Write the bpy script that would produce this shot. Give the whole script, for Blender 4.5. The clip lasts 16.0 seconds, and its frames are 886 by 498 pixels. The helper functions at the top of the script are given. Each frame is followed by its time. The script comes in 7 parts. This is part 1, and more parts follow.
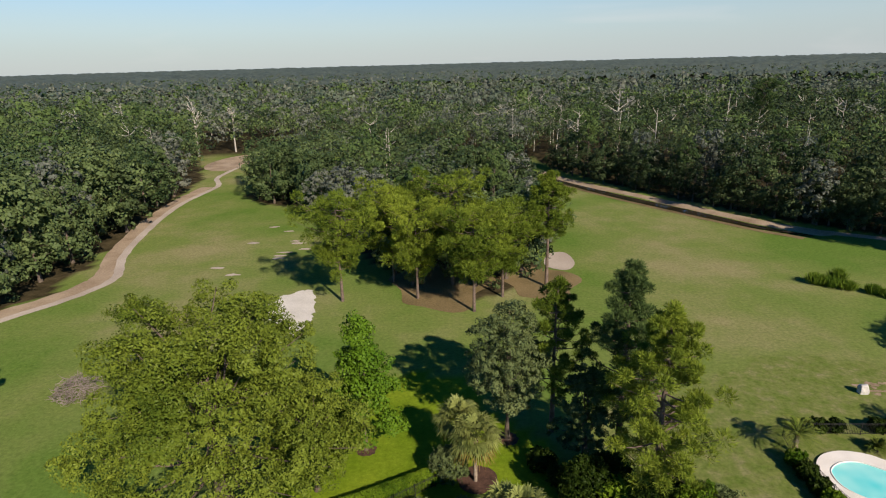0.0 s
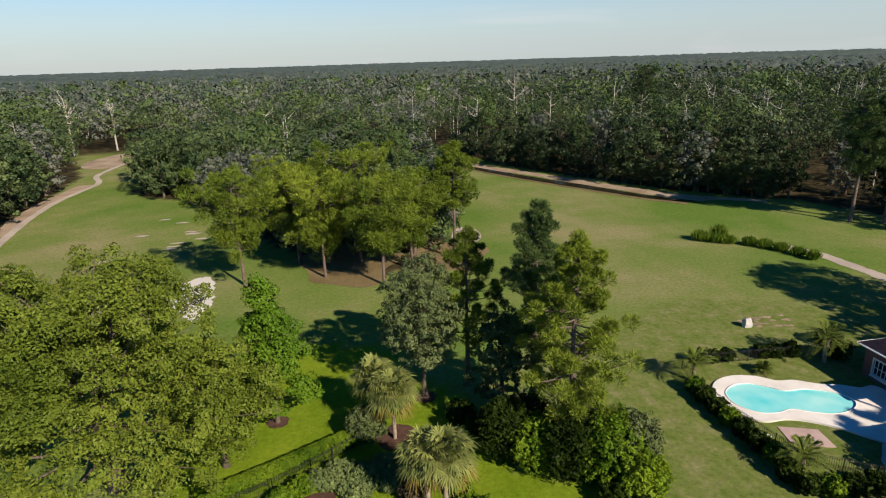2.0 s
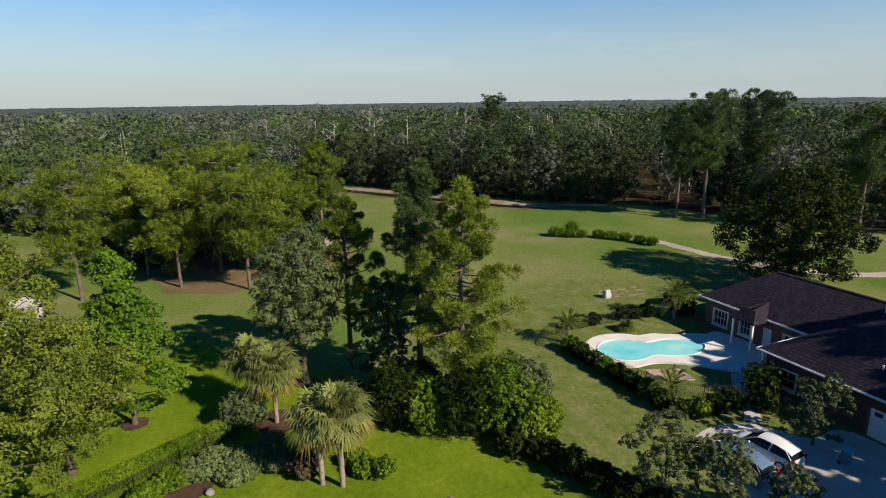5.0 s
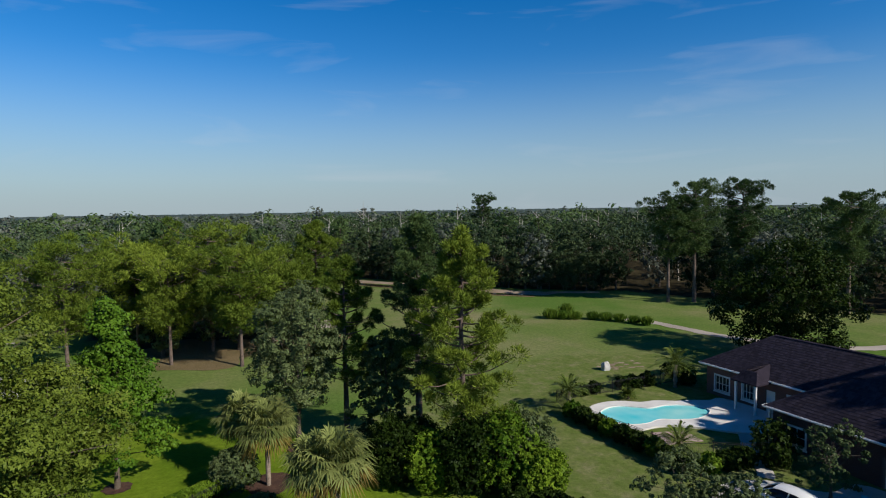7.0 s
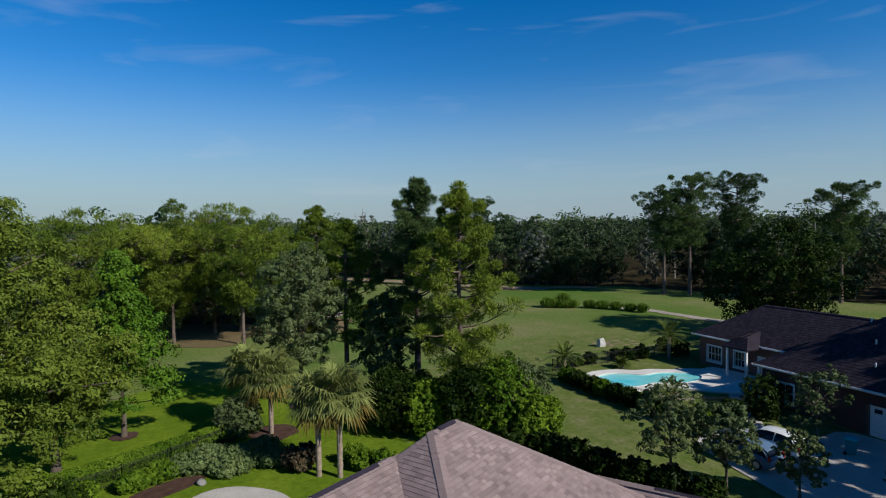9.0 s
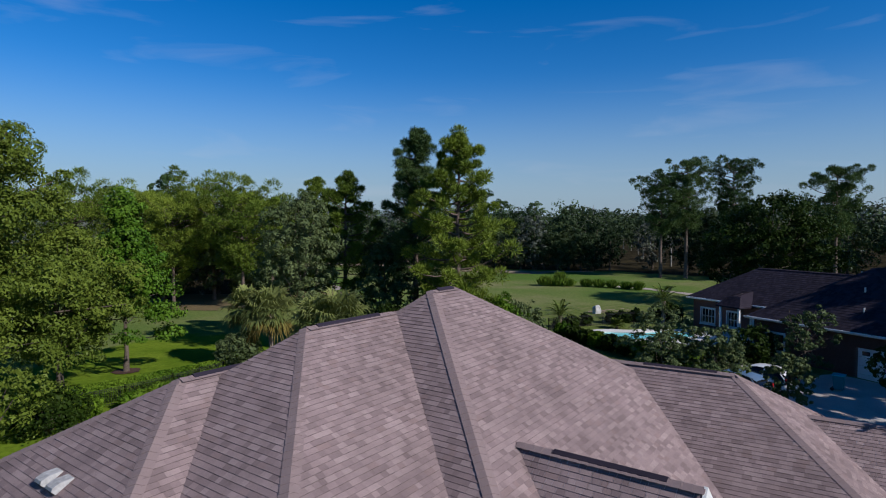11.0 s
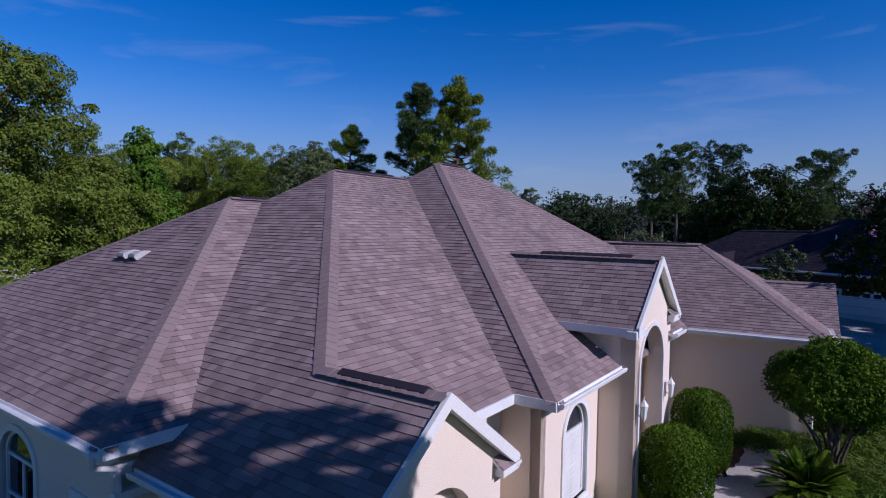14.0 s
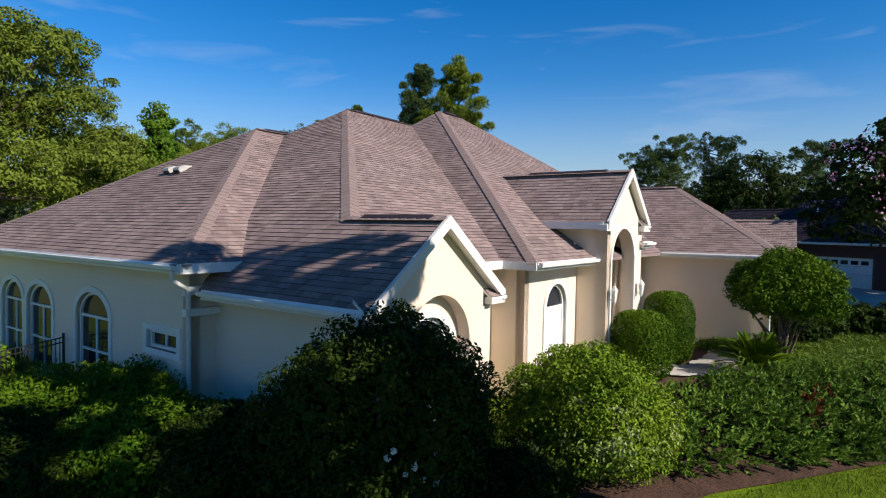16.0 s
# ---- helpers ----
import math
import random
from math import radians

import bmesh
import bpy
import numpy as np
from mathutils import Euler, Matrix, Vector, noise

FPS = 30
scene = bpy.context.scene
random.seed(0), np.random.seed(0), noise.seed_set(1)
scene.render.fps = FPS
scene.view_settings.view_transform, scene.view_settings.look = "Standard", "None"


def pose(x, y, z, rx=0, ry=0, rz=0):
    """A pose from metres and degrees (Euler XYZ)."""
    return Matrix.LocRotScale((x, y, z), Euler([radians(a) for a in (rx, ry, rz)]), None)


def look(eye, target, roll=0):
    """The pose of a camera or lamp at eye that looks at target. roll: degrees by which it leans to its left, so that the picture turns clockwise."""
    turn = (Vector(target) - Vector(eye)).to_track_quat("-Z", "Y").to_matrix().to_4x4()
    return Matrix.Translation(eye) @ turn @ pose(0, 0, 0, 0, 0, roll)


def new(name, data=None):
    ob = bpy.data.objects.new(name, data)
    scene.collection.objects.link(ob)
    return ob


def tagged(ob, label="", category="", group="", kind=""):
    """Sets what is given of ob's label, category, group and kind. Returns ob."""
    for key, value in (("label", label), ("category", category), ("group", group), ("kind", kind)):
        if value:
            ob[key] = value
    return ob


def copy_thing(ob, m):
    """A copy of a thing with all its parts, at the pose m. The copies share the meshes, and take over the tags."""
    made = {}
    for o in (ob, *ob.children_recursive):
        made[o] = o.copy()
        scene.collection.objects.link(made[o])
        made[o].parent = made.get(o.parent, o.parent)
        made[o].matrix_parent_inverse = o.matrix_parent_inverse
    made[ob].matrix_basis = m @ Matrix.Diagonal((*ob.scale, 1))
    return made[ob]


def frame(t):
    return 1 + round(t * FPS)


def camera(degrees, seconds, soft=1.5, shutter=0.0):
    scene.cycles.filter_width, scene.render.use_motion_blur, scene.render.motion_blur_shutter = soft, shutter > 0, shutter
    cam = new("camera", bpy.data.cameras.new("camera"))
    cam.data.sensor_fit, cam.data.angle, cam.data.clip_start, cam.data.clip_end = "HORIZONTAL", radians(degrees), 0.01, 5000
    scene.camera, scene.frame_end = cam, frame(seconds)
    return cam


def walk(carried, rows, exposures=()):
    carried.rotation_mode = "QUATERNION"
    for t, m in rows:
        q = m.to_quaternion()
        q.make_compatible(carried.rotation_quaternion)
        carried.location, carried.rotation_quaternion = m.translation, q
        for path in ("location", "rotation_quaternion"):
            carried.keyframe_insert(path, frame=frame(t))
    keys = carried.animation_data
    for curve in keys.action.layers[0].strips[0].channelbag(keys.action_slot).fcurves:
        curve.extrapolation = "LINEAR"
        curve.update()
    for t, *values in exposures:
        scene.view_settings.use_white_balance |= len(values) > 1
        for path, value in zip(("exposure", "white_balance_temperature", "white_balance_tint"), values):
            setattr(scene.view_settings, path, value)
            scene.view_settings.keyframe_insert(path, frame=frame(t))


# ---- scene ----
cam = camera(75.0, 16.0, soft=1.1)
PATH = [
    (0, (1.167, 0.675, 33.047), (1.15, 2.577, 32.428), -1.5),
    (0.5, (1.151, 0.516, 32.096), (1.219, 2.416, 31.476), -1.6),
    (1, (1.212, 0.467, 31.04), (1.353, 2.363, 30.419), -1.7),
    (1.5, (1.173, 0.436, 29.992), (1.383, 2.325, 29.37), -1.7),
    (2, (1.047, 0.421, 28.921), (1.347, 2.297, 28.297), -1.8),
    (2.5, (0.891, 0.364, 27.822), (1.299, 2.22, 27.197), -1.8),
    (3, (0.671, 0.296, 26.825), (1.182, 2.125, 26.198), -1.8),
    (3.5, (0.405, 0.231, 25.933), (1.013, 2.028, 25.299), -1.7),
    (6, (-1.686, 0.072, 20.802), (-0.859, 1.866, 20.486), -0.9),
    (6.5, (-1.868, -0.322, 19.939), (-1.038, 1.485, 19.723), -0.9),
    (7, (-2.09, -0.662, 19.043), (-1.255, 1.15, 18.907), -0.9),
    (7.5, (-2.297, -1.072, 17.963), (-1.46, 0.742, 17.872), -0.9),
    (8, (-2.48, -1.451, 16.825), (-1.641, 0.362, 16.738), -1.0),
    (8.5, (-2.654, -1.848, 15.77), (-1.815, -0.035, 15.686), -1.0),
    (9, (-2.84, -2.219, 14.946), (-2.0, -0.407, 14.857), -0.8),
    (11.5, (-3.587, -3.346, 9.726), (-2.735, -1.538, 9.646), 0.3),
    (12, (-3.906, -3.681, 8.998), (-3.047, -1.876, 8.915), 0.6),
    (12.5, (-4.182, -4.086, 8.231), (-3.321, -2.282, 8.152), 0.6),
    (13, (-4.415, -4.535, 7.548), (-3.552, -2.732, 7.469), 0.6),
    (13.5, (-4.652, -5.039, 6.863), (-3.789, -3.236, 6.783), 0.9),
    (14, (-4.921, -5.614, 6.165), (-4.057, -3.812, 6.088), 0.9),
    (14.5, (-5.183, -6.227, 5.516), (-4.32, -4.425, 5.44), 0.9),
    (15, (-5.451, -6.802, 4.9), (-4.588, -4.999, 4.824), 1.0),
    (15.2, (-5.555, -6.986, 4.65), (-4.692, -5.183, 4.574), 0.9),
    (15.5, (-5.708, -7.343, 4.315), (-4.846, -5.541, 4.24), 1.1),
    (16, (-5.952, -7.817, 3.742), (-5.088, -6.014, 3.67), 1.0),
]
EXPOSURES = [(0, 0.45, 7200, 15), (3.5, 0.56, 7300, 15), (6, 0.20, 6800, 11), (7, 0.04, 6300, 10), (9, -0.04, 6150, 9), (12, -0.24, 5600, 22), (13.5, -0.40, 5350, 33), (14.5, -0.24, 5550, 29), (16, 0.40, 6600, 12)]
walk(cam, [(t, look(eye, target, roll)) for t, eye, target, roll in PATH], EXPOSURES)

# ---------- light ----------
SUN_AZ = (0.52, -0.854)
SUN_EL = radians(33)
sun = new("sun", bpy.data.lights.new("sun", "SUN"))
sun.data.energy, sun.data.angle, sun.data.color = 5.0, radians(0.55), (1.0, 0.93, 0.80)
to_sun = Vector((SUN_AZ[0] * math.cos(SUN_EL), SUN_AZ[1] * math.cos(SUN_EL), math.sin(SUN_EL)))
sun.matrix_world = look(to_sun * 120, (0, 0, 0))

world = bpy.data.worlds.new("sky")
scene.world = world
world.use_nodes = True
wn, wl = world.node_tree.nodes, world.node_tree.links
wn.clear()
sky = wn.new("ShaderNodeTexSky")
sky.sky_type = "NISHITA"
sky.sun_disc = False
sky.sun_elevation, sky.sun_rotation = SUN_EL, math.atan2(SUN_AZ[0], SUN_AZ[1])
sky.air_density, sky.dust_density, sky.ozone_density = 1.0, 0.0, 4.0
bg = wn.new("ShaderNodeBackground")
bg.inputs["Strength"].default_value = 0.105
wout = wn.new("ShaderNodeOutputWorld")
# thin high cloud, stretched along the horizon
wtc = wn.new("ShaderNodeTexCoord")
wmap = wn.new("ShaderNodeMapping")
wmap.inputs["Scale"].default_value = (2.2, 2.2, 13.0)
wmap.inputs["Rotation"].default_value = (0.10, 0.06, 0.3)
wnoise = wn.new("ShaderNodeTexNoise")
wnoise.inputs["Scale"].default_value, wnoise.inputs["Detail"].default_value = 1.6, 7.0
wnoise.inputs["Distortion"].default_value = 0.6
wramp = wn.new("ShaderNodeValToRGB")
wramp.color_ramp.elements[0].position, wramp.color_ramp.elements[1].position = 0.58, 0.90
wramp.color_ramp.elements[1].color = (0.30, 0.30, 0.30, 1)
wmix = wn.new("ShaderNodeMixRGB")
wmix.inputs["Color2"].default_value = (5.6, 5.8, 6.1, 1)
wl.new(wtc.outputs["Generated"], wmap.inputs["Vector"])
wl.new(wmap.outputs[0], wnoise.inputs["Vector"])
wl.new(wnoise.outputs["Fac"], wramp.inputs[0])
wl.new(wramp.outputs[0], wmix.inputs["Fac"])
whs = wn.new("ShaderNodeHueSaturation")
whs.inputs["Saturation"].default_value, whs.inputs["Hue"].default_value = 1.4, 0.506
wl.new(sky.outputs[0], whs.inputs["Color"])
whz = wn.new("ShaderNodeMixRGB")
whz.inputs["Color2"].default_value = (2.85, 3.70, 4.35, 1)
wsep = wn.new("ShaderNodeSeparateXYZ")
wrng = wn.new("ShaderNodeMapRange")
wrng.interpolation_type = "SMOOTHSTEP"
wrng.inputs["From Min"].default_value, wrng.inputs["From Max"].default_value = -0.02, 0.26
wrng.inputs["To Min"].default_value, wrng.inputs["To Max"].default_value = 0.92, 0.0
wl.new(wtc.outputs["Generated"], wsep.inputs[0])
wl.new(wsep.outputs["Z"], wrng.inputs["Value"])
wl.new(wrng.outputs[0], whz.inputs["Fac"])
wl.new(whs.outputs[0], whz.inputs["Color1"])
wl.new(whz.outputs[0], wmix.inputs["Color1"])
# the clear sky darkens towards the zenith
wzen = wn.new("ShaderNodeMapRange")
wzen.interpolation_type = "SMOOTHSTEP"
wzen.inputs["From Min"].default_value, wzen.inputs["From Max"].default_value = 0.40, 0.90
wzen.inputs["To Min"].default_value, wzen.inputs["To Max"].default_value = 1.0, 0.32
wl.new(wsep.outputs["Z"], wzen.inputs["Value"])
wdim = wn.new("ShaderNodeMixRGB")
wdim.blend_type, wdim.inputs["Fac"].default_value = "MULTIPLY", 1.0
wl.new(wmix.outputs[0], wdim.inputs["Color1"])
wl.new(wzen.outputs[0], wdim.inputs["Color2"])
wl.new(wdim.outputs[0], bg.inputs["Color"])
wl.new(bg.outputs[0], wout.inputs[0])


# ---------- materials ----------
def node_mat(name):
    m = bpy.data.materials.new(name)
    m.use_nodes = True
    return m, m.node_tree.nodes, m.node_tree.links, m.node_tree.nodes["Principled BSDF"]


def surface(name, c1, c2, scale=3.0, fine=40.0, rough=0.85, bump=0.15, metal=0.0, c3=None, spread=0.5, island=0.0, obj=0.0, spec=0.3):
    """Two-scale noise colour between c1 and c2, stains of c3, relief by the fine noise."""
    m, n, l, b = node_mat(name)
    geo = n.new("ShaderNodeNewGeometry")
    big, small = n.new("ShaderNodeTexNoise"), n.new("ShaderNodeTexNoise")
    big.inputs["Scale"].default_value, big.inputs["Detail"].default_value = scale, 5
    small.inputs["Scale"].default_value, small.inputs["Detail"].default_value = fine, 4
    l.new(geo.outputs["Position"], big.inputs["Vector"])
    l.new(geo.outputs["Position"], small.inputs["Vector"])
    add = n.new("ShaderNodeMath")
    add.operation = "MULTIPLY_ADD"
    add.inputs[1].default_value = 0.45
    l.new(small.outputs["Fac"], add.inputs[0])
    half = n.new("ShaderNodeMath")
    half.operation = "MULTIPLY"
    half.inputs[1].default_value = 0.55
    l.new(big.outputs["Fac"], half.inputs[0])
    l.new(half.outputs[0], add.inputs[2])
    ramp = n.new("ShaderNodeValToRGB")
    ramp.color_ramp.elements[0].position, ramp.color_ramp.elements[1].position = 0.5 - spread * 0.3, 0.5 + spread * 0.3
    ramp.color_ramp.elements[0].color, ramp.color_ramp.elements[1].color = (*c1, 1), (*c2, 1)
    if c3:
        e = ramp.color_ramp.elements.new(0.5)
        e.color = (*c3, 1)
    fac = add.outputs[0]
    if island or obj:
        info = n.new("ShaderNodeObjectInfo") if obj else None
        more = n.new("ShaderNodeMath")
        more.operation = "MULTIPLY_ADD"
        more.inputs[1].default_value = island or obj
        l.new(geo.outputs["Random Per Island"] if island else info.outputs["Random"], more.inputs[0])
        shift = n.new("ShaderNodeMath")
        shift.operation = "SUBTRACT"
        shift.inputs[1].default_value = (island or obj) / 2
        l.new(fac, shift.inputs[0])
        l.new(shift.outputs[0], more.inputs[2])
        fac = more.outputs[0]
    l.new(fac, ramp.inputs[0])
    l.new(ramp.outputs[0], b.inputs["Base Color"])
    b.inputs["Roughness"].default_value, b.inputs["Metallic"].default_value = rough, metal
    b.inputs["Specular IOR Level"].default_value = spec
    if bump:
        bp = n.new("ShaderNodeBump")
        bp.inputs["Strength"].default_value, bp.inputs["Distance"].default_value = bump, 0.03
        l.new(small.outputs["Fac"], bp.inputs["Height"])
        l.new(bp.outputs[0], b.inputs["Normal"])
    return m


def leafy(name, dark, light, gloss=0.45, through_light=0.13, patch=0.12, c3=None):
    """Leaves: colour by leaf, by tree and by patches some metres wide; part of the light passes through."""
    m, n, l, b = node_mat(name)
    geo, info = n.new("ShaderNodeNewGeometry"), n.new("ShaderNodeObjectInfo")
    nz = n.new("ShaderNodeTexNoise")
    nz.inputs["Scale"].default_value, nz.inputs["Detail"].default_value = patch, 3
    l.new(geo.outputs["Position"], nz.inputs["Vector"])
    a = n.new("ShaderNodeMath")
    a.operation = "MULTIPLY_ADD"
    a.inputs[1].default_value = 0.24
    l.new(geo.outputs["Random Per Island"], a.inputs[0])
    c = n.new("ShaderNodeMath")
    c.operation = "MULTIPLY_ADD"
    c.inputs[1].default_value = 0.30
    l.new(info.outputs["Random"], c.inputs[0])
    l.new(nz.outputs["Fac"], c.inputs[2])
    s = n.new("ShaderNodeMath")
    s.operation = "SUBTRACT"
    s.inputs[1].default_value = 0.30
    l.new(c.outputs[0], s.inputs[0])
    l.new(s.outputs[0], a.inputs[2])
    ramp = n.new("ShaderNodeValToRGB")
    ramp.color_ramp.elements[0].position, ramp.color_ramp.elements[1].position = 0.22, 0.78
    ramp.color_ramp.elements[0].color, ramp.color_ramp.elements[1].color = (*dark, 1), (*light, 1)
    if c3:
        e = ramp.color_ramp.elements.new(0.95)
        e.color = (*c3, 1)
    l.new(a.outputs[0], ramp.inputs[0])
    l.new(ramp.outputs[0], b.inputs["Base Color"])
    b.inputs["Roughness"].default_value = gloss
    b.inputs["Specular IOR Level"].default_value = 0.07
    tr = n.new("ShaderNodeBsdfTranslucent")
    l.new(ramp.outputs[0], tr.inputs["Color"])
    mix = n.new("ShaderNodeMixShader")
    mix.inputs[0].default_value = through_light
    l.new(b.outputs[0], mix.inputs[1])
    l.new(tr.outputs[0], mix.inputs[2])
    l.new(mix.outputs[0], n["Material Output"].inputs["Surface"])
    return m


M = {}
M["oak"] = leafy("oak_leaves", (0.056, 0.088, 0.011), (0.168, 0.214, 0.030))
M["maple"] = leafy("maple_leaves", (0.044, 0.106, 0.009), (0.125, 0.218, 0.018))
M["pine"] = leafy("pine_needles", (0.066, 0.106, 0.013), (0.212, 0.270, 0.033), gloss=0.6)
M["pine_dark"] = leafy("dark_pine_needles", (0.032, 0.064, 0.022), (0.098, 0.146, 0.044), gloss=0.6)
M["grey_oak"] = leafy("grey_green_leaves", (0.052, 0.080, 0.030), (0.138, 0.172, 0.068))
M["wood_leaf"] = leafy("woodland_leaves", (0.032, 0.060, 0.024), (0.112, 0.152, 0.056), patch=0.085)
M["wood_grey"] = leafy("mossy_woodland_leaves", (0.070, 0.086, 0.068), (0.165, 0.175, 0.140), patch=0.085)
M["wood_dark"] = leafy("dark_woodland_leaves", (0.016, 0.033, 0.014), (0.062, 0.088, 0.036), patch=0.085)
# bluish haze of distance is put into the next two leaf colours
M["canopy"] = surface("distant_canopy_haze_tint", (0.020, 0.038, 0.032), (0.090, 0.112, 0.088), 0.012, 0.09, 0.95, 0.0, spread=0.55)
M["wood_far"] = leafy("far_woodland_leaves_haze_tint", (0.040, 0.068, 0.048), (0.145, 0.170, 0.118), patch=0.022)
M["shrub"] = leafy("shrub_leaves", (0.040, 0.092, 0.006), (0.180, 0.270, 0.020), gloss=0.55, patch=0.6)
M["box_leaf"] = leafy("box_leaves", (0.032, 0.080, 0.004), (0.133, 0.215, 0.012), gloss=0.55, patch=0.9)
# dark green leaves, blackened further: shade over the front shrubs is in the colour
M["shrub_dark"] = leafy("dark_and_shaded_shrub_leaves", (0.013, 0.028, 0.004), (0.035, 0.059, 0.008), gloss=0.5, patch=0.6)
M["juniper"] = leafy("juniper_sprays", (0.052, 0.115, 0.014), (0.157, 0.255, 0.037), gloss=0.6, patch=0.9)
M["variegated"] = leafy("variegated_leaves", (0.180, 0.250, 0.070), (0.340, 0.390, 0.165), gloss=0.5, patch=1.0)
M["rust"] = leafy("rusty_dead_sprays", (0.100, 0.035, 0.013), (0.220, 0.075, 0.027), gloss=0.8, patch=1.0)
M["palm"] = leafy("palm_fronds", (0.115, 0.145, 0.040), (0.265, 0.290, 0.092), gloss=0.5, patch=0.8, c3=(0.190, 0.150, 0.037))
M["sage"] = leafy("sage_leaves", (0.095, 0.140, 0.048), (0.205, 0.255, 0.095), gloss=0.5, patch=0.8)
M["palm_dead"] = leafy("dry_palm_fronds", (0.114, 0.085, 0.022), (0.228, 0.170, 0.043), gloss=0.7, patch=1.0)
M["date_palm"] = leafy("feather_fronds", (0.071, 0.110, 0.019), (0.180, 0.220, 0.046), gloss=0.4, patch=0.8)
M["liriope"] = leafy("strap_leaves", (0.048, 0.100, 0.012), (0.142, 0.213, 0.027), gloss=0.4, patch=0.9)
M["dead_leaf"] = leafy("dry_brown_leaves", (0.070, 0.055, 0.032), (0.160, 0.120, 0.072), gloss=0.8)
M["bark"] = surface("bark", (0.055, 0.042, 0.032), (0.16, 0.125, 0.10), 1.5, 14, 0.95, 0.8)
M["pine_bark"] = surface("pine_bark", (0.06, 0.045, 0.036), (0.19, 0.14, 0.115), 2.0, 12, 0.95, 0.8)
M["pale_bark"] = surface("weathered_grey_wood", (0.26, 0.24, 0.21), (0.46, 0.43, 0.38), 1.5, 12, 0.9, 0.6)
M["brush"] = surface("dry_brushwood", (0.13, 0.10, 0.085), (0.34, 0.29, 0.26), 0.6, 9, 0.95, 0.5)
M["palm_bark"] = surface("palm_trunk", (0.16, 0.12, 0.09), (0.36, 0.29, 0.23), 3, 20, 0.9, 0.8)


def shingle_mat(name, tones, single=False):
    """Granule-faced tabs: each takes one of several tones, with grain, faint streaks and worn patches."""
    m, n, l, b = node_mat(name)
    geo = n.new("ShaderNodeNewGeometry")
    pick = n.new("ShaderNodeValToRGB")
    pick.color_ramp.interpolation = "CONSTANT"
    while len(pick.color_ramp.elements) < len(tones):
        pick.color_ramp.elements.new(0.5)
    for e, (at, c) in zip(pick.color_ramp.elements, tones):
        e.position, e.color = at, (*c, 1)
    l.new(n.new("ShaderNodeObjectInfo").outputs["Random"] if single else geo.outputs["Random Per Island"], pick.inputs[0])
    col = pick.outputs[0]
    for scale, detail, lo, hi in ((160.0, 3, 0.80, 1.20), (1.1, 5, 0.86, 1.14), (0.22, 3, 0.92, 1.08)):
        t = n.new("ShaderNodeTexNoise")
        t.inputs["Scale"].default_value, t.inputs["Detail"].default_value = scale, detail
        l.new(geo.outputs["Position"], t.inputs["Vector"])
        r = n.new("ShaderNodeMapRange")
        r.inputs["From Min"].default_value, r.inputs["From Max"].default_value = 0.3, 0.7
        r.inputs["To Min"].default_value, r.inputs["To Max"].default_value = lo, hi
        l.new(t.outputs["Fac"], r.inputs["Value"])
        x = n.new("ShaderNodeMixRGB")
        x.blend_type, x.inputs[0].default_value = "MULTIPLY", 1.0
        l.new(col, x.inputs[1])
        l.new(r.outputs[0], x.inputs[2])
        col = x.outputs[0]
        if scale > 100:
            bp = n.new("ShaderNodeBump")
            bp.inputs["Strength"].default_value, bp.inputs["Distance"].default_value = 0.3, 0.004
            l.new(t.outputs["Fac"], bp.inputs["Height"])
            l.new(bp.outputs[0], b.inputs["Normal"])
    l.new(col, b.inputs["Base Color"])
    b.inputs["Roughness"].default_value, b.inputs["Specular IOR Level"].default_value = 0.92, 0.25
    return m


TONES = [(0.0, (0.198, 0.145, 0.144)), (0.14, (0.228, 0.167, 0.166)), (0.34, (0.254, 0.188, 0.186)), (0.58, (0.274, 0.204, 0.200)), (0.82, (0.302, 0.228, 0.222)), (0.94, (0.234, 0.167, 0.161))]
M["roof"] = shingle_mat("roof_shingle", TONES)
M["roof_piece"] = shingle_mat("roof_shingle_piece", TONES, True)
M["butt"] = surface("shingle_butt_edge", (0.050, 0.038, 0.040), (0.095, 0.074, 0.077), 1.0, 40, 0.95, 0.0)
M["ridge"] = surface("ridge_shingle", (0.222, 0.164, 0.160), (0.270, 0.202, 0.197), 1.2, 60, 0.92, 0.35)
M["roof_dark"] = shingle_mat("charcoal_shingle", [(0.0, (0.020, 0.015, 0.026)), (0.35, (0.027, 0.021, 0.034)), (0.7, (0.036, 0.028, 0.043))])
M["stucco"] = surface("cream_stucco", (0.74, 0.610, 0.490), (0.83, 0.715, 0.600), 0.5, 55, 0.9, 0.35, spread=0.8)
M["trim"] = surface("white_painted_trim", (0.66, 0.65, 0.63), (0.80, 0.79, 0.77), 0.8, 30, 0.55, 0.08)
M["white_metal"] = surface("white_enamelled_metal", (0.68, 0.68, 0.68), (0.80, 0.80, 0.80), 2, 30, 0.35, 0.03)
M["soffit"] = surface("soffit", (0.55, 0.53, 0.50), (0.66, 0.64, 0.60), 1, 30, 0.7, 0.05)
M["brick"] = surface("dark_red_brick", (0.10, 0.045, 0.038), (0.22, 0.10, 0.08), 1.2, 30, 0.9, 0.4, obj=0.6)
M["brick_wall"] = surface("brick_mortar", (0.16, 0.10, 0.085), (0.22, 0.14, 0.12), 1.2, 30, 0.95, 0.4)
M["black_metal"] = surface("black_painted_steel", (0.012, 0.012, 0.013), (0.03, 0.03, 0.032), 3, 40, 0.45, 0.05)
M["concrete"] = surface("pale_concrete", (0.36, 0.33, 0.31), (0.54, 0.50, 0.47), 0.5, 12, 0.9, 0.25, c3=(0.45, 0.42, 0.39))
M["pooldeck"] = surface("white_pool_deck", (0.58, 0.55, 0.52), (0.76, 0.73, 0.70), 0.6, 25, 0.85, 0.15)
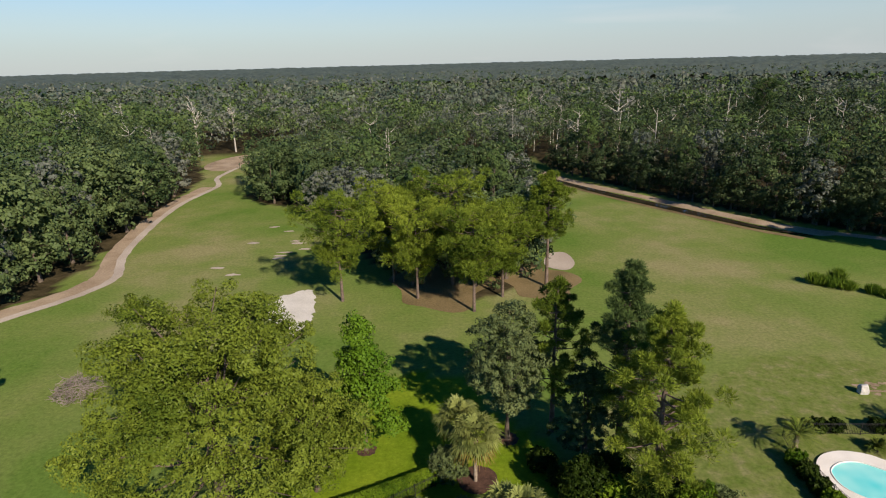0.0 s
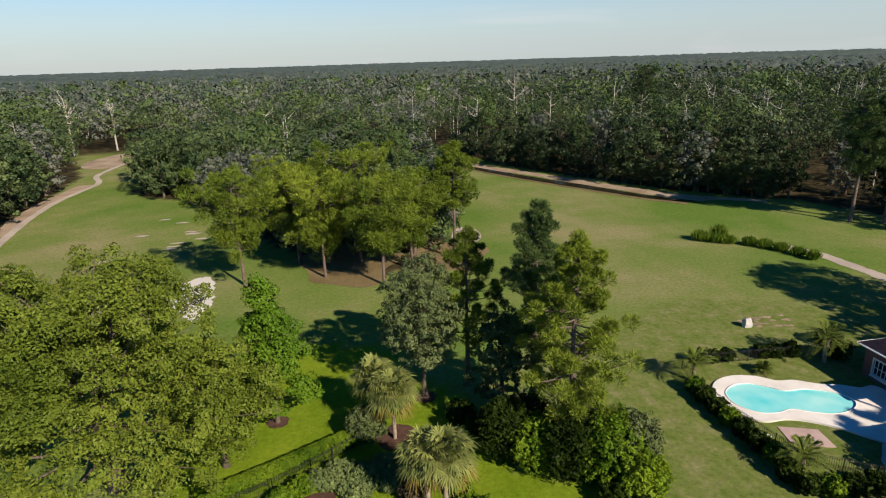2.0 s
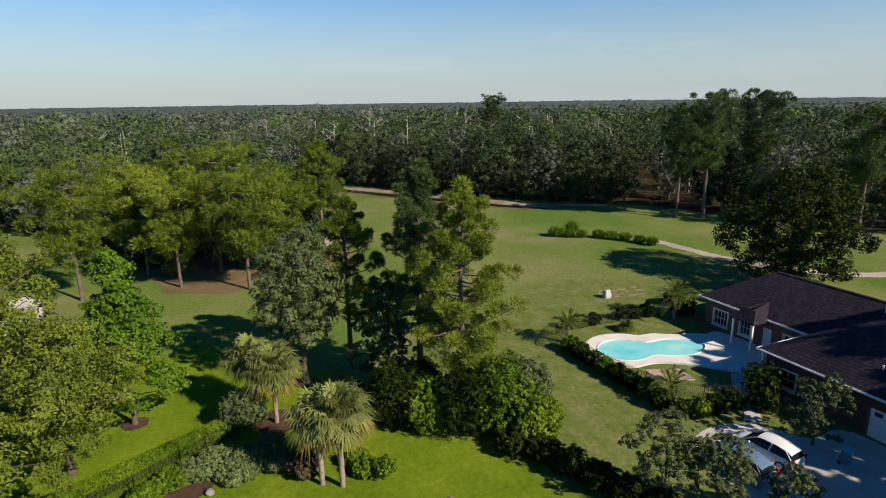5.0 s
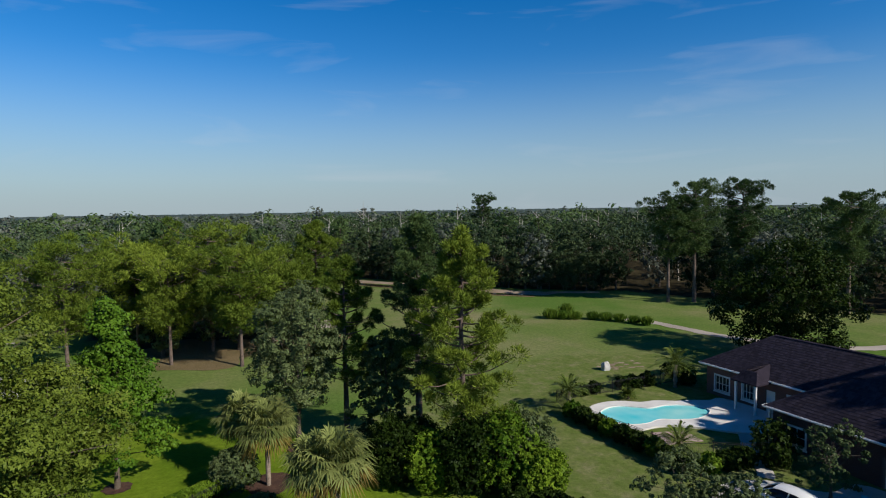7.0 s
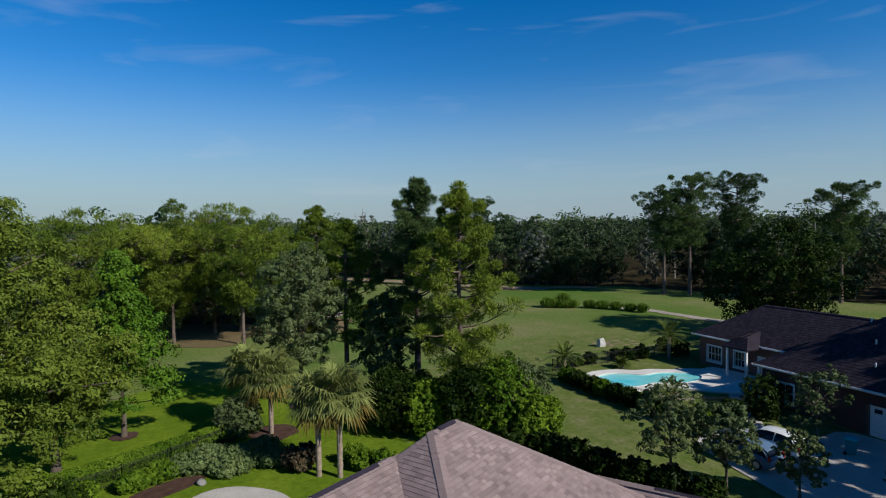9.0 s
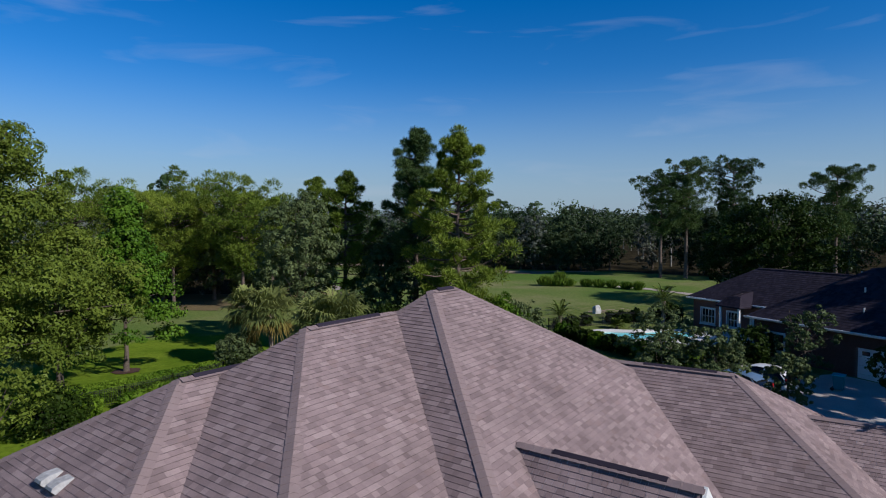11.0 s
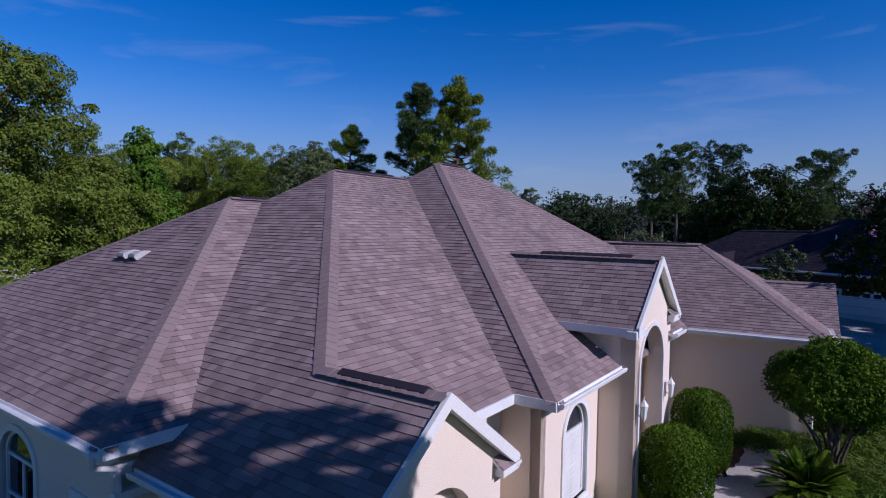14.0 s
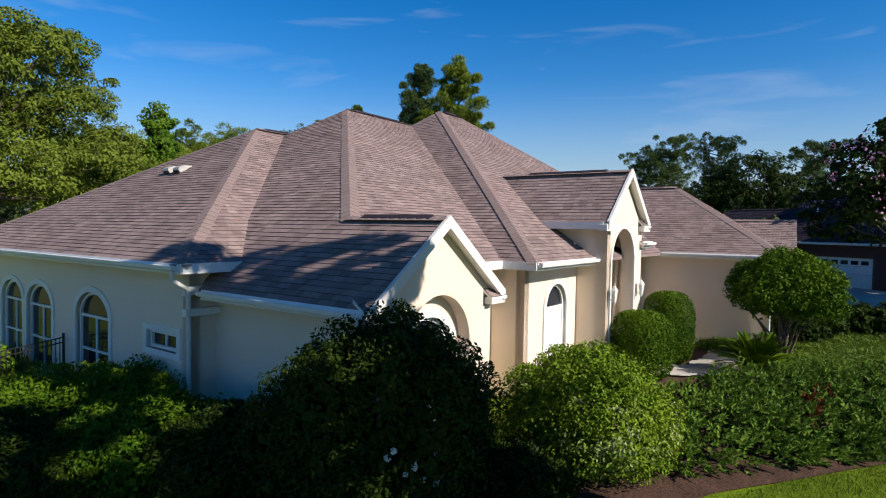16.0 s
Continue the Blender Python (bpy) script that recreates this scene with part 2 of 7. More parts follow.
M["sand"] = surface("white_sand", (0.42, 0.40, 0.37), (0.62, 0.59, 0.55), 0.25, 6, 0.95, 0.3)
M["dirt"] = surface("sandy_earth", (0.20, 0.14, 0.09), (0.38, 0.30, 0.22), 0.2, 5, 0.95, 0.4)
M["mulch"] = surface("red_brown_mulch", (0.034, 0.017, 0.012), (0.105, 0.055, 0.038), 2.0, 18, 0.95, 0.8)
M["cartpath"] = surface("worn_cart_path", (0.30, 0.25, 0.21), (0.46, 0.40, 0.35), 0.15, 5, 0.9, 0.2)
M["stone"] = surface("pale_grey_stone", (0.34, 0.33, 0.33), (0.55, 0.54, 0.53), 1.5, 12, 0.85, 0.5)
M["dark_stone"] = surface("dark_grey_stone", (0.16, 0.15, 0.145), (0.30, 0.29, 0.28), 1.5, 12, 0.9, 0.5)
M["bank"] = surface("brown_bank_grass", (0.10, 0.075, 0.03), (0.22, 0.16, 0.08), 0.15, 4, 0.95, 0.5)
M["lamp_glass"] = surface("frosted_lamp_glass", (0.72, 0.72, 0.70), (0.84, 0.84, 0.82), 2, 30, 0.2, 0.0)
M["rubber"] = surface("tyre_rubber", (0.012, 0.012, 0.012), (0.03, 0.03, 0.03), 4, 40, 0.8, 0.1)
M["car_white"] = surface("white_car_paint", (0.72, 0.72, 0.72), (0.80, 0.80, 0.80), 0.6, 5, 0.22, 0.0, spec=0.6)
M["car_blue"] = surface("blue_car_paint", (0.09, 0.15, 0.24), (0.13, 0.20, 0.31), 0.6, 5, 0.22, 0.0, spec=0.6)
M["red_lens"] = surface("red_lamp_lens", (0.35, 0.01, 0.01), (0.5, 0.02, 0.02), 3, 30, 0.15, 0.0)
M["clear_lens"] = surface("clear_lamp_lens", (0.5, 0.5, 0.52), (0.6, 0.6, 0.62), 3, 30, 0.1, 0.0)
M["steel"] = surface("bright_steel", (0.5, 0.5, 0.5), (0.62, 0.62, 0.62), 3, 40, 0.55, 0.02, metal=0.8)
M["bin_teal"] = surface("teal_plastic_lid", (0.02, 0.36, 0.44), (0.03, 0.45, 0.54), 2, 30, 0.45, 0.05)
M["bin_body"] = surface("blue_green_plastic", (0.01, 0.15, 0.20), (0.02, 0.21, 0.27), 2, 30, 0.5, 0.05)
M["terracotta"] = surface("pinkish_paving", (0.34, 0.24, 0.22), (0.48, 0.36, 0.33), 0.8, 20, 0.9, 0.2)
M["flower"] = leafy("white_petals", (0.7, 0.7, 0.66), (0.85, 0.85, 0.82), patch=1.0)
M["pink"] = leafy("pink_petals", (0.30, 0.12, 0.26), (0.48, 0.24, 0.42), patch=1.0)


def glass_mat(name, tint, rough=0.05):
    m, n, l, b = node_mat(name)
    nz = n.new("ShaderNodeTexNoise")
    nz.inputs["Scale"].default_value = 1.3
    geo = n.new("ShaderNodeNewGeometry")
    l.new(geo.outputs["Position"], nz.inputs["Vector"])
    bp = n.new("ShaderNodeBump")
    bp.inputs["Strength"].default_value, bp.inputs["Distance"].default_value = 0.06, 0.02
    l.new(nz.outputs["Fac"], bp.inputs["Height"])
    l.new(bp.outputs[0], b.inputs["Normal"])
    b.inputs["Base Color"].default_value = (*tint, 1)
    b.inputs["Roughness"].default_value = rough
    b.inputs["Specular IOR Level"].default_value = 0.4
    return m


M["glass"] = glass_mat("dark_window_glass", (0.012, 0.018, 0.026))
M["car_glass"] = glass_mat("tinted_car_glass", (0.01, 0.012, 0.014))


def water_mat(name, tone_low, deep, rough, scale, strength):
    m, n, l, b = node_mat(name)
    geo = n.new("ShaderNodeNewGeometry")
    nz = n.new("ShaderNodeTexNoise")
    nz.inputs["Scale"].default_value, nz.inputs["Detail"].default_value = scale, 3
    l.new(geo.outputs["Position"], nz.inputs["Vector"])
    bp = n.new("ShaderNodeBump")
    bp.inputs["Strength"].default_value, bp.inputs["Distance"].default_value = strength, 0.05
    l.new(nz.outputs["Fac"], bp.inputs["Height"])
    l.new(bp.outputs[0], b.inputs["Normal"])
    big = n.new("ShaderNodeTexNoise")
    big.inputs["Scale"].default_value = 0.25
    l.new(geo.outputs["Position"], big.inputs["Vector"])
    ramp = n.new("ShaderNodeValToRGB")
    ramp.color_ramp.elements[0].position, ramp.color_ramp.elements[1].position = 0.35, 0.65
    ramp.color_ramp.elements[0].color = (*tone_low, 1)
    ramp.color_ramp.elements[1].color = (*deep, 1)
    l.new(big.outputs["Fac"], ramp.inputs[0])
    l.new(ramp.outputs[0], b.inputs["Base Color"])
    b.inputs["Roughness"].default_value = rough
    b.inputs["IOR"].default_value = 1.33
    b.inputs["Specular IOR Level"].default_value = 0.3
    return m


# pale noise patches put the sky's reflection into the pool's colour
M["pool"] = water_mat("pool_water", (0.34, 0.72, 0.71), (0.06, 0.57, 0.62), 0.08, 3.0, 0.15)
M["pond"] = water_mat("dark_ditch_water", (0.020, 0.017, 0.010), (0.037, 0.033, 0.023), 0.08, 1.5, 0.1)


def ground_mat():
    """Turf: olive fairway with dry patches, brighter mown lawn by the house, dark litter under the woods."""
    m, n, l, b = node_mat("turf")
    geo = n.new("ShaderNodeNewGeometry")
    pos = geo.outputs["Position"]

    def tex(scale, detail=4, rough=0.55):
        t = n.new("ShaderNodeTexNoise")
        t.inputs["Scale"].default_value, t.inputs["Detail"].default_value = scale, detail
        t.inputs["Roughness"].default_value = rough
        l.new(pos, t.inputs["Vector"])
        return t.outputs["Fac"]

    def ramp(fac, stops):
        r = n.new("ShaderNodeValToRGB")
        while len(r.color_ramp.elements) < len(stops):
            r.color_ramp.elements.new(0.5)
        for e, (p, c) in zip(r.color_ramp.elements, stops):
            e.position, e.color = p, (*c, 1)
        l.new(fac, r.inputs[0])
        return r.outputs[0]

    def mixed(fac, a, c, mode="MIX"):
        x = n.new("ShaderNodeMixRGB")
        x.blend_type = mode
        if isinstance(fac, float):
            x.inputs[0].default_value = fac
        else:
            l.new(fac, x.inputs[0])
        l.new(a, x.inputs[1])
        l.new(c, x.inputs[2])
        return x.outputs[0]

    fair = ramp(tex(0.035, 6, 0.62), [(0.38, (0.100, 0.170, 0.034)), (0.50, (0.150, 0.194, 0.056)), (0.64, (0.236, 0.224, 0.110))])
    lawn = ramp(tex(0.25, 5), [(0.35, (0.108, 0.176, 0.012)), (0.65, (0.160, 0.228, 0.019))])
    rough_yard = ramp(tex(0.6, 6, 0.7), [(0.35, (0.104, 0.152, 0.032)), (0.52, (0.150, 0.180, 0.056)), (0.68, (0.215, 0.212, 0.105))])
    att = n.new("ShaderNodeAttribute")
    att.attribute_name = "turf_kind"
    sep = n.new("ShaderNodeSeparateColor")
    l.new(att.outputs["Color"], sep.inputs[0])
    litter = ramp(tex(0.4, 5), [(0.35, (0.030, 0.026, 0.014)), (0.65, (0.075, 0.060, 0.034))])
    col = mixed(sep.outputs[0], fair, lawn)
    col = mixed(sep.outputs[1], col, rough_yard)
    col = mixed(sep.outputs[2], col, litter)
    fine = ramp(tex(2.2, 8, 0.75), [(0.3, (0.62, 0.64, 0.60)), (0.7, (1.25, 1.22, 1.2))])
    col = mixed(1.0, col, fine, "MULTIPLY")
    l.new(col, b.inputs["Base Color"])
    b.inputs["Roughness"].default_value = 0.95
    b.inputs["Specular IOR Level"].default_value = 0.02
    bp = n.new("ShaderNodeBump")
    bp.inputs["Strength"].default_value, bp.inputs["Distance"].default_value = 0.7, 0.06
    l.new(tex(5.0, 8, 0.8), bp.inputs["Height"])
    l.new(bp.outputs[0], b.inputs["Normal"])
    return m


M["turf"] = ground_mat()


# ---------- mesh helpers ----------
def mesh_obj(name, verts, quads=None, tris=None, mat=None, smooth=False):
    """A mesh object from arrays of corners, four-sided and three-sided faces."""
    me = bpy.data.meshes.new(name)
    verts = np.asarray(verts, np.float32).reshape(-1, 3)
    faces = []
    if quads is not None and len(quads):
        faces.append(np.asarray(quads, np.int32).reshape(-1, 4))
    if tris is not None and len(tris):
        faces.append(np.asarray(tris, np.int32).reshape(-1, 3))
    loops = np.concatenate([f.ravel() for f in faces])
    sizes = np.concatenate([np.full(len(f), f.shape[1], np.int32) for f in faces])
    starts = np.concatenate([[0], np.cumsum(sizes)[:-1]]).astype(np.int32)
    me.vertices.add(len(verts))
    me.vertices.foreach_set("co", verts.ravel())
    me.loops.add(len(loops))
    me.loops.foreach_set("vertex_index", loops)
    me.polygons.add(len(sizes))
    me.polygons.foreach_set("loop_start", starts)
    me.polygons.foreach_set("loop_total", sizes)
    if smooth:
        me.polygons.foreach_set("use_smooth", np.ones(len(sizes), bool))
    me.update(calc_edges=True)
    if mat:
        me.materials.append(mat)
    return new(name, me)


def part(name, bm, material, parent=None, label="", smooth=False):
    """Links a bmesh as one mesh object under its thing."""
    me = bpy.data.meshes.new(name)
    bmesh.ops.recalc_face_normals(bm, faces=bm.faces)
    bm.to_mesh(me)
    bm.free()
    if smooth:
        me.polygons.foreach_set("use_smooth", np.ones(len(me.polygons), bool))
    me.materials.append(material)
    ob = new(name, me)
    ob.parent = parent
    if label:
        ob["label"] = label
    return ob


def thing(name, m, label, category, group="", kind=""):
    e = new(name)
    e.empty_display_size = 0.3
    e.matrix_world = m
    return tagged(e, label, category, group, kind)


def box(bm, x0, x1, y0, y1, z0, z1, bevel=0.0, m=None):
    made = bmesh.ops.create_cube(bm, size=1.0)["verts"]
    for v in made:
        v.co = Vector((x0 + (v.co.x + 0.5) * (x1 - x0), y0 + (v.co.y + 0.5) * (y1 - y0), z0 + (v.co.z + 0.5) * (z1 - z0)))
    if bevel:
        edges = list({e for v in made for e in v.link_edges})
        out = bmesh.ops.bevel(bm, geom=edges, offset=bevel, segments=2, affect="EDGES", profile=0.5)
        made = list({v for f in out["faces"] for v in f.verts} | {v for v in made if v.is_valid})
    if m is not None:
        for v in made:
            v.co = m @ v.co
    return bm


def cyl(bm, p, q, r, r2=None, seg=10):
    p, q = Vector(p), Vector(q)
    d = q - p
    m = Matrix.Translation((p + q) / 2) @ d.to_track_quat("Z", "Y").to_matrix().to_4x4()
    bmesh.ops.create_cone(bm, cap_ends=True, segments=seg, radius1=r, radius2=r if r2 is None else r2, depth=d.length, matrix=m)
    return bm


def B():
    return bmesh.new()


def tube(points, radii, sides=7):
    """Corners and four-sided faces of a tapering tube along points."""
    pts = np.asarray(points, float)
    n = len(pts)
    vs = []
    for i in range(n):
        d = pts[min(i + 1, n - 1)] - pts[max(i - 1, 0)]
        d = d / (np.linalg.norm(d) + 1e-9)
        a = np.cross(d, (0.3, 0.9, 0.31))
        a /= np.linalg.norm(a) + 1e-9
        c = np.cross(d, a)
        ang = np.arange(sides) * 2 * np.pi / sides
        vs.append(pts[i] + radii[i] * (np.cos(ang)[:, None] * a + np.sin(ang)[:, None] * c))
    q = []
    for i in range(n - 1):
        for k in range(sides):
            q.append((i * sides + k, i * sides + (k + 1) % sides, (i + 1) * sides + (k + 1) % sides, (i + 1) * sides + k))
    return np.concatenate(vs), np.array(q)


def join(pieces):
    vs, qs, at = [], [], 0
    for v, q in pieces:
        vs.append(v)
        qs.append(np.asarray(q) + at)
        at += len(v)
    return np.concatenate(vs), np.concatenate(qs)


def unit(a):
    return a / (np.linalg.norm(a, axis=-1, keepdims=True) + 1e-9)


def leaves(rng, at, out, size, aspect=0.55, droop=0.0, jitter=0.9, vary=0.35):
    """One pointed, slightly folded leaf (two triangles' worth of quad) at each place, facing roughly outwards."""
    n = len(at)
    nrm = unit(out + rng.normal(0, jitter, (n, 3)))
    along = unit(np.cross(nrm, rng.normal(0, 1, (n, 3))))
    along[:, 2] -= droop
    along = unit(along)
    side = unit(np.cross(nrm, along))
    s = (size * (1 + rng.uniform(-vary, vary, n)))[:, None]
    v = np.stack([at + along * s, at + side * s * aspect + nrm * s * 0.10, at - along * s, at - side * s * aspect + nrm * s * 0.10], 1)
    return v.reshape(-1, 3), np.arange(4 * n).reshape(-1, 4)


def on_lobes(rng, lobes, count, shell=(0.72, 1.05), cut=0.75, under=-0.6):
    """Places and outward ways on the outside of overlapping ellipsoids (x, y, z, rx, ry, rz)."""
    L = np.asarray(lobes, float)
    area = (L[:, 3] * L[:, 4] + L[:, 3] * L[:, 5] + L[:, 4] * L[:, 5])
    which = rng.choice(len(L), int(count * 1.7), p=area / area.sum())
    d = unit(rng.normal(0, 1, (len(which), 3)))
    d = d[d[:, 2] > under] if under > -1 else d
    which = which[: len(d)]
    r = rng.uniform(*shell, len(d))[:, None]
    p = L[which, :3] + d * L[which, 3:] * r
    keep = np.ones(len(p), bool)
    for i, lo in enumerate(L):
        inside = (((p - lo[:3]) / (lo[3:] * cut)) ** 2).sum(1) < 1
        keep &= ~(inside & (which != i))
    o = unit(d / L[which, 3:])
    return p[keep][:count], o[keep][:count]


def clumps(rng, lobes, count, per, radius, shell=(0.62, 1.08), cut=0.72, under=-0.65, flat=0.7, lift=0.45):
    """Leaf places over many small uneven domes that stand out from the lobes of a crown, with dark gaps between them."""
    p, o = on_lobes(rng, lobes, max(1, count // per), shell, cut, under)
    n = len(p)
    k = rng.uniform(0.55, 1.35, (n, 1, 1)) * radius
    axis = unit(o * 0.7 + np.array((0, 0, lift)))[:, None]
    d = unit(rng.normal(0, 1, (n, per, 3)) + axis * 0.75)
    at = p[:, None] + d * k * rng.uniform(0.62, 1.06, (n, per, 1)) * (1, 1, flat)
    out = d + axis * 0.35
    return at.reshape(-1, 3), unit(out.reshape(-1, 3))


def crown_lobes(rng, n, rad, z0, z1, size=(0.32, 0.5), flat=0.8, profile=None, ragged=0.0):
    """Lobes of an uneven round-topped crown of that radius between two heights."""
    out = []
    for i in range(n):
        f = (i + 0.5) / n
        z = z0 + (z1 - z0) * (1 - (1 - f) ** 1.2)
        rr = rad * (profile(f) if profile else math.sin(math.pi * (0.18 + 0.72 * f)) ** 0.7)
        a = i * 2.4 + rng.uniform(-0.5, 0.5)
        k = rad * rng.uniform(*size)
        e = max(0.0, rr - k * 0.8) * rng.uniform(0.75, 1.1) * (1 + ragged * rng.uniform(-0.45, 0.3))
        z += ragged * rng.uniform(-0.12, 0.12) * (z1 - z0)
        out.append((e * math.cos(a), e * math.sin(a), z, k, k, k * flat))
    out.append((0, 0, (z0 + z1) / 2, rad * 0.5, rad * 0.5, (z1 - z0) * 0.42))
    return out


def limbs(rng, lobes, trunk_top, base_r, lean=(0, 0), first=0.35):
    """A tapered trunk with limbs out to the lobes."""
    h = trunk_top
    ts = np.linspace(0, 1, 7)
    pts = np.stack([lean[0] * ts ** 1.5 + rng.normal(0, 0.02 * h, 7) * ts, lean[1] * ts ** 1.5 + rng.normal(0, 0.02 * h, 7) * ts, ts * h], 1)
    pts[0, 2] = -0.15
    rad = base_r * (1.25 - 1.02 * ts ** 0.8)
    rad[0] *= 1.35
    pieces = [tube(pts, rad, 8)]
    for lo in lobes:
        f = rng.uniform(first, 0.9)
        s = np.array([np.interp(f, ts, pts[:, k]) for k in range(3)])
        e = np.array(lo[:3])
        if e[2] < s[2]:
            f = max(0.2, min(f, (e[2] / h) * 0.9))
            s = np.array([np.interp(f, ts, pts[:, k]) for k in range(3)])
        mid = (s + e) / 2 + rng.normal(0, 0.05 * h, 3) * (1, 1, 0.3) + (0, 0, -0.03 * h)
        u = np.linspace(0, 1, 6)[:, None]
        c = (1 - u) ** 2 * s + 2 * u * (1 - u) * mid + u ** 2 * (e + (e - s) * 0.15)
        r0 = base_r * rng.uniform(0.22, 0.38)
        pieces.append(tube(c, r0 * (1.05 - 0.9 * u[:, 0]), 5))
    return join(pieces)


def tree_mesh_pair(name, trunk, crown, bark, leaf, root, crown_label=""):
    t = mesh_obj("trunk", trunk[0], trunk[1], mat=bark, smooth=True)
    c = mesh_obj("crown", crown[0], crown[1], mat=leaf)
    t.parent, c.parent = root, root
    if crown_label:
        c["label"] = crown_label
    return root


def broadleaf(name, where, rad, height, leaf, label, count=9000, size=0.22, z0=None, seed=1, lobes=16, bark=None, lobe_size=(0.32, 0.5), aspect=0.6, flat=0.8, profile=None, category="tree", group="", jitter=0.36, trunk_r=None, cut=0.72, per=46, clump=None, ragged=0.35, shell=(0.62, 1.08)):
    rng = np.random.default_rng(seed)
    z0 = height * 0.3 if z0 is None else z0
    lo = crown_lobes(rng, lobes, rad, z0, height - rad * 0.3 * flat, lobe_size, flat, profile, ragged)
    root = thing(name, pose(*where), label, category, group)
    tr = limbs(rng, lo[:-1], height * 0.72, trunk_r or height * 0.028)
    p, o = clumps(rng, lo, count, per, clump or rad * 0.11, shell, cut=cut)
    tree_mesh_pair(name, tr, leaves(rng, p, o, size, aspect, jitter=jitter), bark or M["bark"], leaf, root)
    return root


def pine(name, where, height, leaf, label, seed=1, spread=3.2, start=0.42, tufts=46, needles=140, size=0.42, category="pine tree", group="", top_flat=False, lean=(0, 0), puffs=2):
    """A bare straight trunk, limbs above and tufts of long needles at their ends."""
    rng = np.random.default_rng(seed)
    root = thing(name, pose(*where), label, category, group)
    ts = np.linspace(0, 1, 9)
    pts = np.stack([lean[0] * ts + rng.normal(0, 0.08, 9) * ts, lean[1] * ts + rng.normal(0, 0.08, 9) * ts, ts * height * 0.97], 1)
    pts[0, 2] = -0.15
    r0 = height * 0.0155
    pieces = [tube(pts, r0 * (1.1 - 0.95 * ts), 8)]
    P, O = [], []
    for i in range(tufts):
        f = start + (0.99 - start) * (i + rng.uniform(0, 1)) / tufts
        s = np.array([np.interp(f, ts, pts[:, k]) for k in range(3)])
        g = (f - start) / (1 - start)
        reach = spread * (0.35 + 0.75 * math.sin(math.pi * min(1, 0.25 + 0.72 * g)) if not top_flat else 0.45 + 0.65 * min(1, g * 1.6)) * rng.uniform(0.55, 1.1)
        reach *= 1 - (0.0 if top_flat else 0.42) * max(0.0, (g - 0.4) / 0.6)
        if g > 0.93:
            reach *= 0.45
        a = i * 2.399 + rng.uniform(-0.4, 0.4)
        rise = rng.uniform(0.0, 0.6) * reach
        e = s + (reach * math.cos(a), reach * math.sin(a), rise)
        u = np.linspace(0, 1, 5)[:, None]
        c = s + (e - s) * u + np.array((0, 0, -0.10 * reach)) * np.sin(np.pi * u)
        pieces.append(tube(c, r0 * 0.30 * (1.05 - 0.85 * u[:, 0]), 4))
        for k in range(puffs):
            at = s + (e - s) * (1.0 - 0.42 * k + rng.uniform(-0.1, 0.1)) + rng.normal(0, 0.25, 3) * (reach * 0.3, reach * 0.3, 1.2 if top_flat else 0.6)
            rr = rng.uniform(0.50, 1.05) * (0.40 + spread * 0.15) * (1.12 if top_flat else 1 - 0.32 * g)
            d = unit(rng.normal(0, 1, (needles // puffs, 3)) + (0, 0, 0.4))
            P.append(at + d * rr * np.array((1, 1, 0.85)) * rng.uniform(0.5, 1.0, (len(d), 1)))
            O.append(d)
    P, O = np.concatenate(P), np.concatenate(O)
    n = len(P)
    along = unit(O + rng.normal(0, 0.40, (n, 3)) + (0, 0, 0.35))
    side = unit(np.cross(along, rng.normal(0, 1, (n, 3))))
    wide = 0.15 if top_flat else 0.125
    s = (size * rng.uniform(0.6, 1.15, n))[:, None]
    v = np.stack([P + along * s, P + side * s * wide, P - along * s * 0.8, P - side * s * wide], 1).reshape(-1, 3)
    tree_mesh_pair(name, join(pieces), (v, np.arange(4 * n).reshape(-1, 4)), M["pine_bark"], leaf, root)
    return root


# ---------- the lie of the land ----------
def smooth_loop(pts, n=6, closed=True):
    """A Catmull-Rom curve through points in the plane."""
    P = np.asarray(pts, float)
    m = len(P)
    out = []
    for i in range(m if closed else m - 1):
        a, b, c, d = (P[(i - 1) % m], P[i], P[(i + 1) % m], P[(i + 2) % m]) if closed else (P[max(i - 1, 0)], P[i], P[i + 1], P[min(i + 2, m - 1)])
        for k in range(n):
            t = k / n
            out.append(0.5 * (2 * b + (c - a) * t + (2 * a - 5 * b + 4 * c - d) * t * t + (3 * b - a - 3 * c + d) * t ** 3))
    if not closed:
        out.append(P[-1])
    return np.array(out)


def inside(poly, x, y):
    poly = np.asarray(poly, float)
    hit = np.zeros(np.shape(x), bool)
    for (x0, y0), (x1, y1) in zip(poly, np.roll(poly, -1, 0)):
        if y0 != y1:
            cross = ((y0 > y) != (y1 > y)) & (x < (x1 - x0) * (y - y0) / (y1 - y0) + x0)
            hit ^= cross
    return hit


def near_line(line, x, y):
    """The distance of places from a polyline."""
    best = np.full(np.shape(x), 1e9)
    for (x0, y0), (x1, y1) in zip(line[:-1], line[1:]):
        dx, dy = x1 - x0, y1 - y0
        t = np.clip(((x - x0) * dx + (y - y0) * dy) / (dx * dx + dy * dy + 1e-9), 0, 1)
        best = np.minimum(best, np.hypot(x - x0 - t * dx, y - y0 - t * dy))
    return best


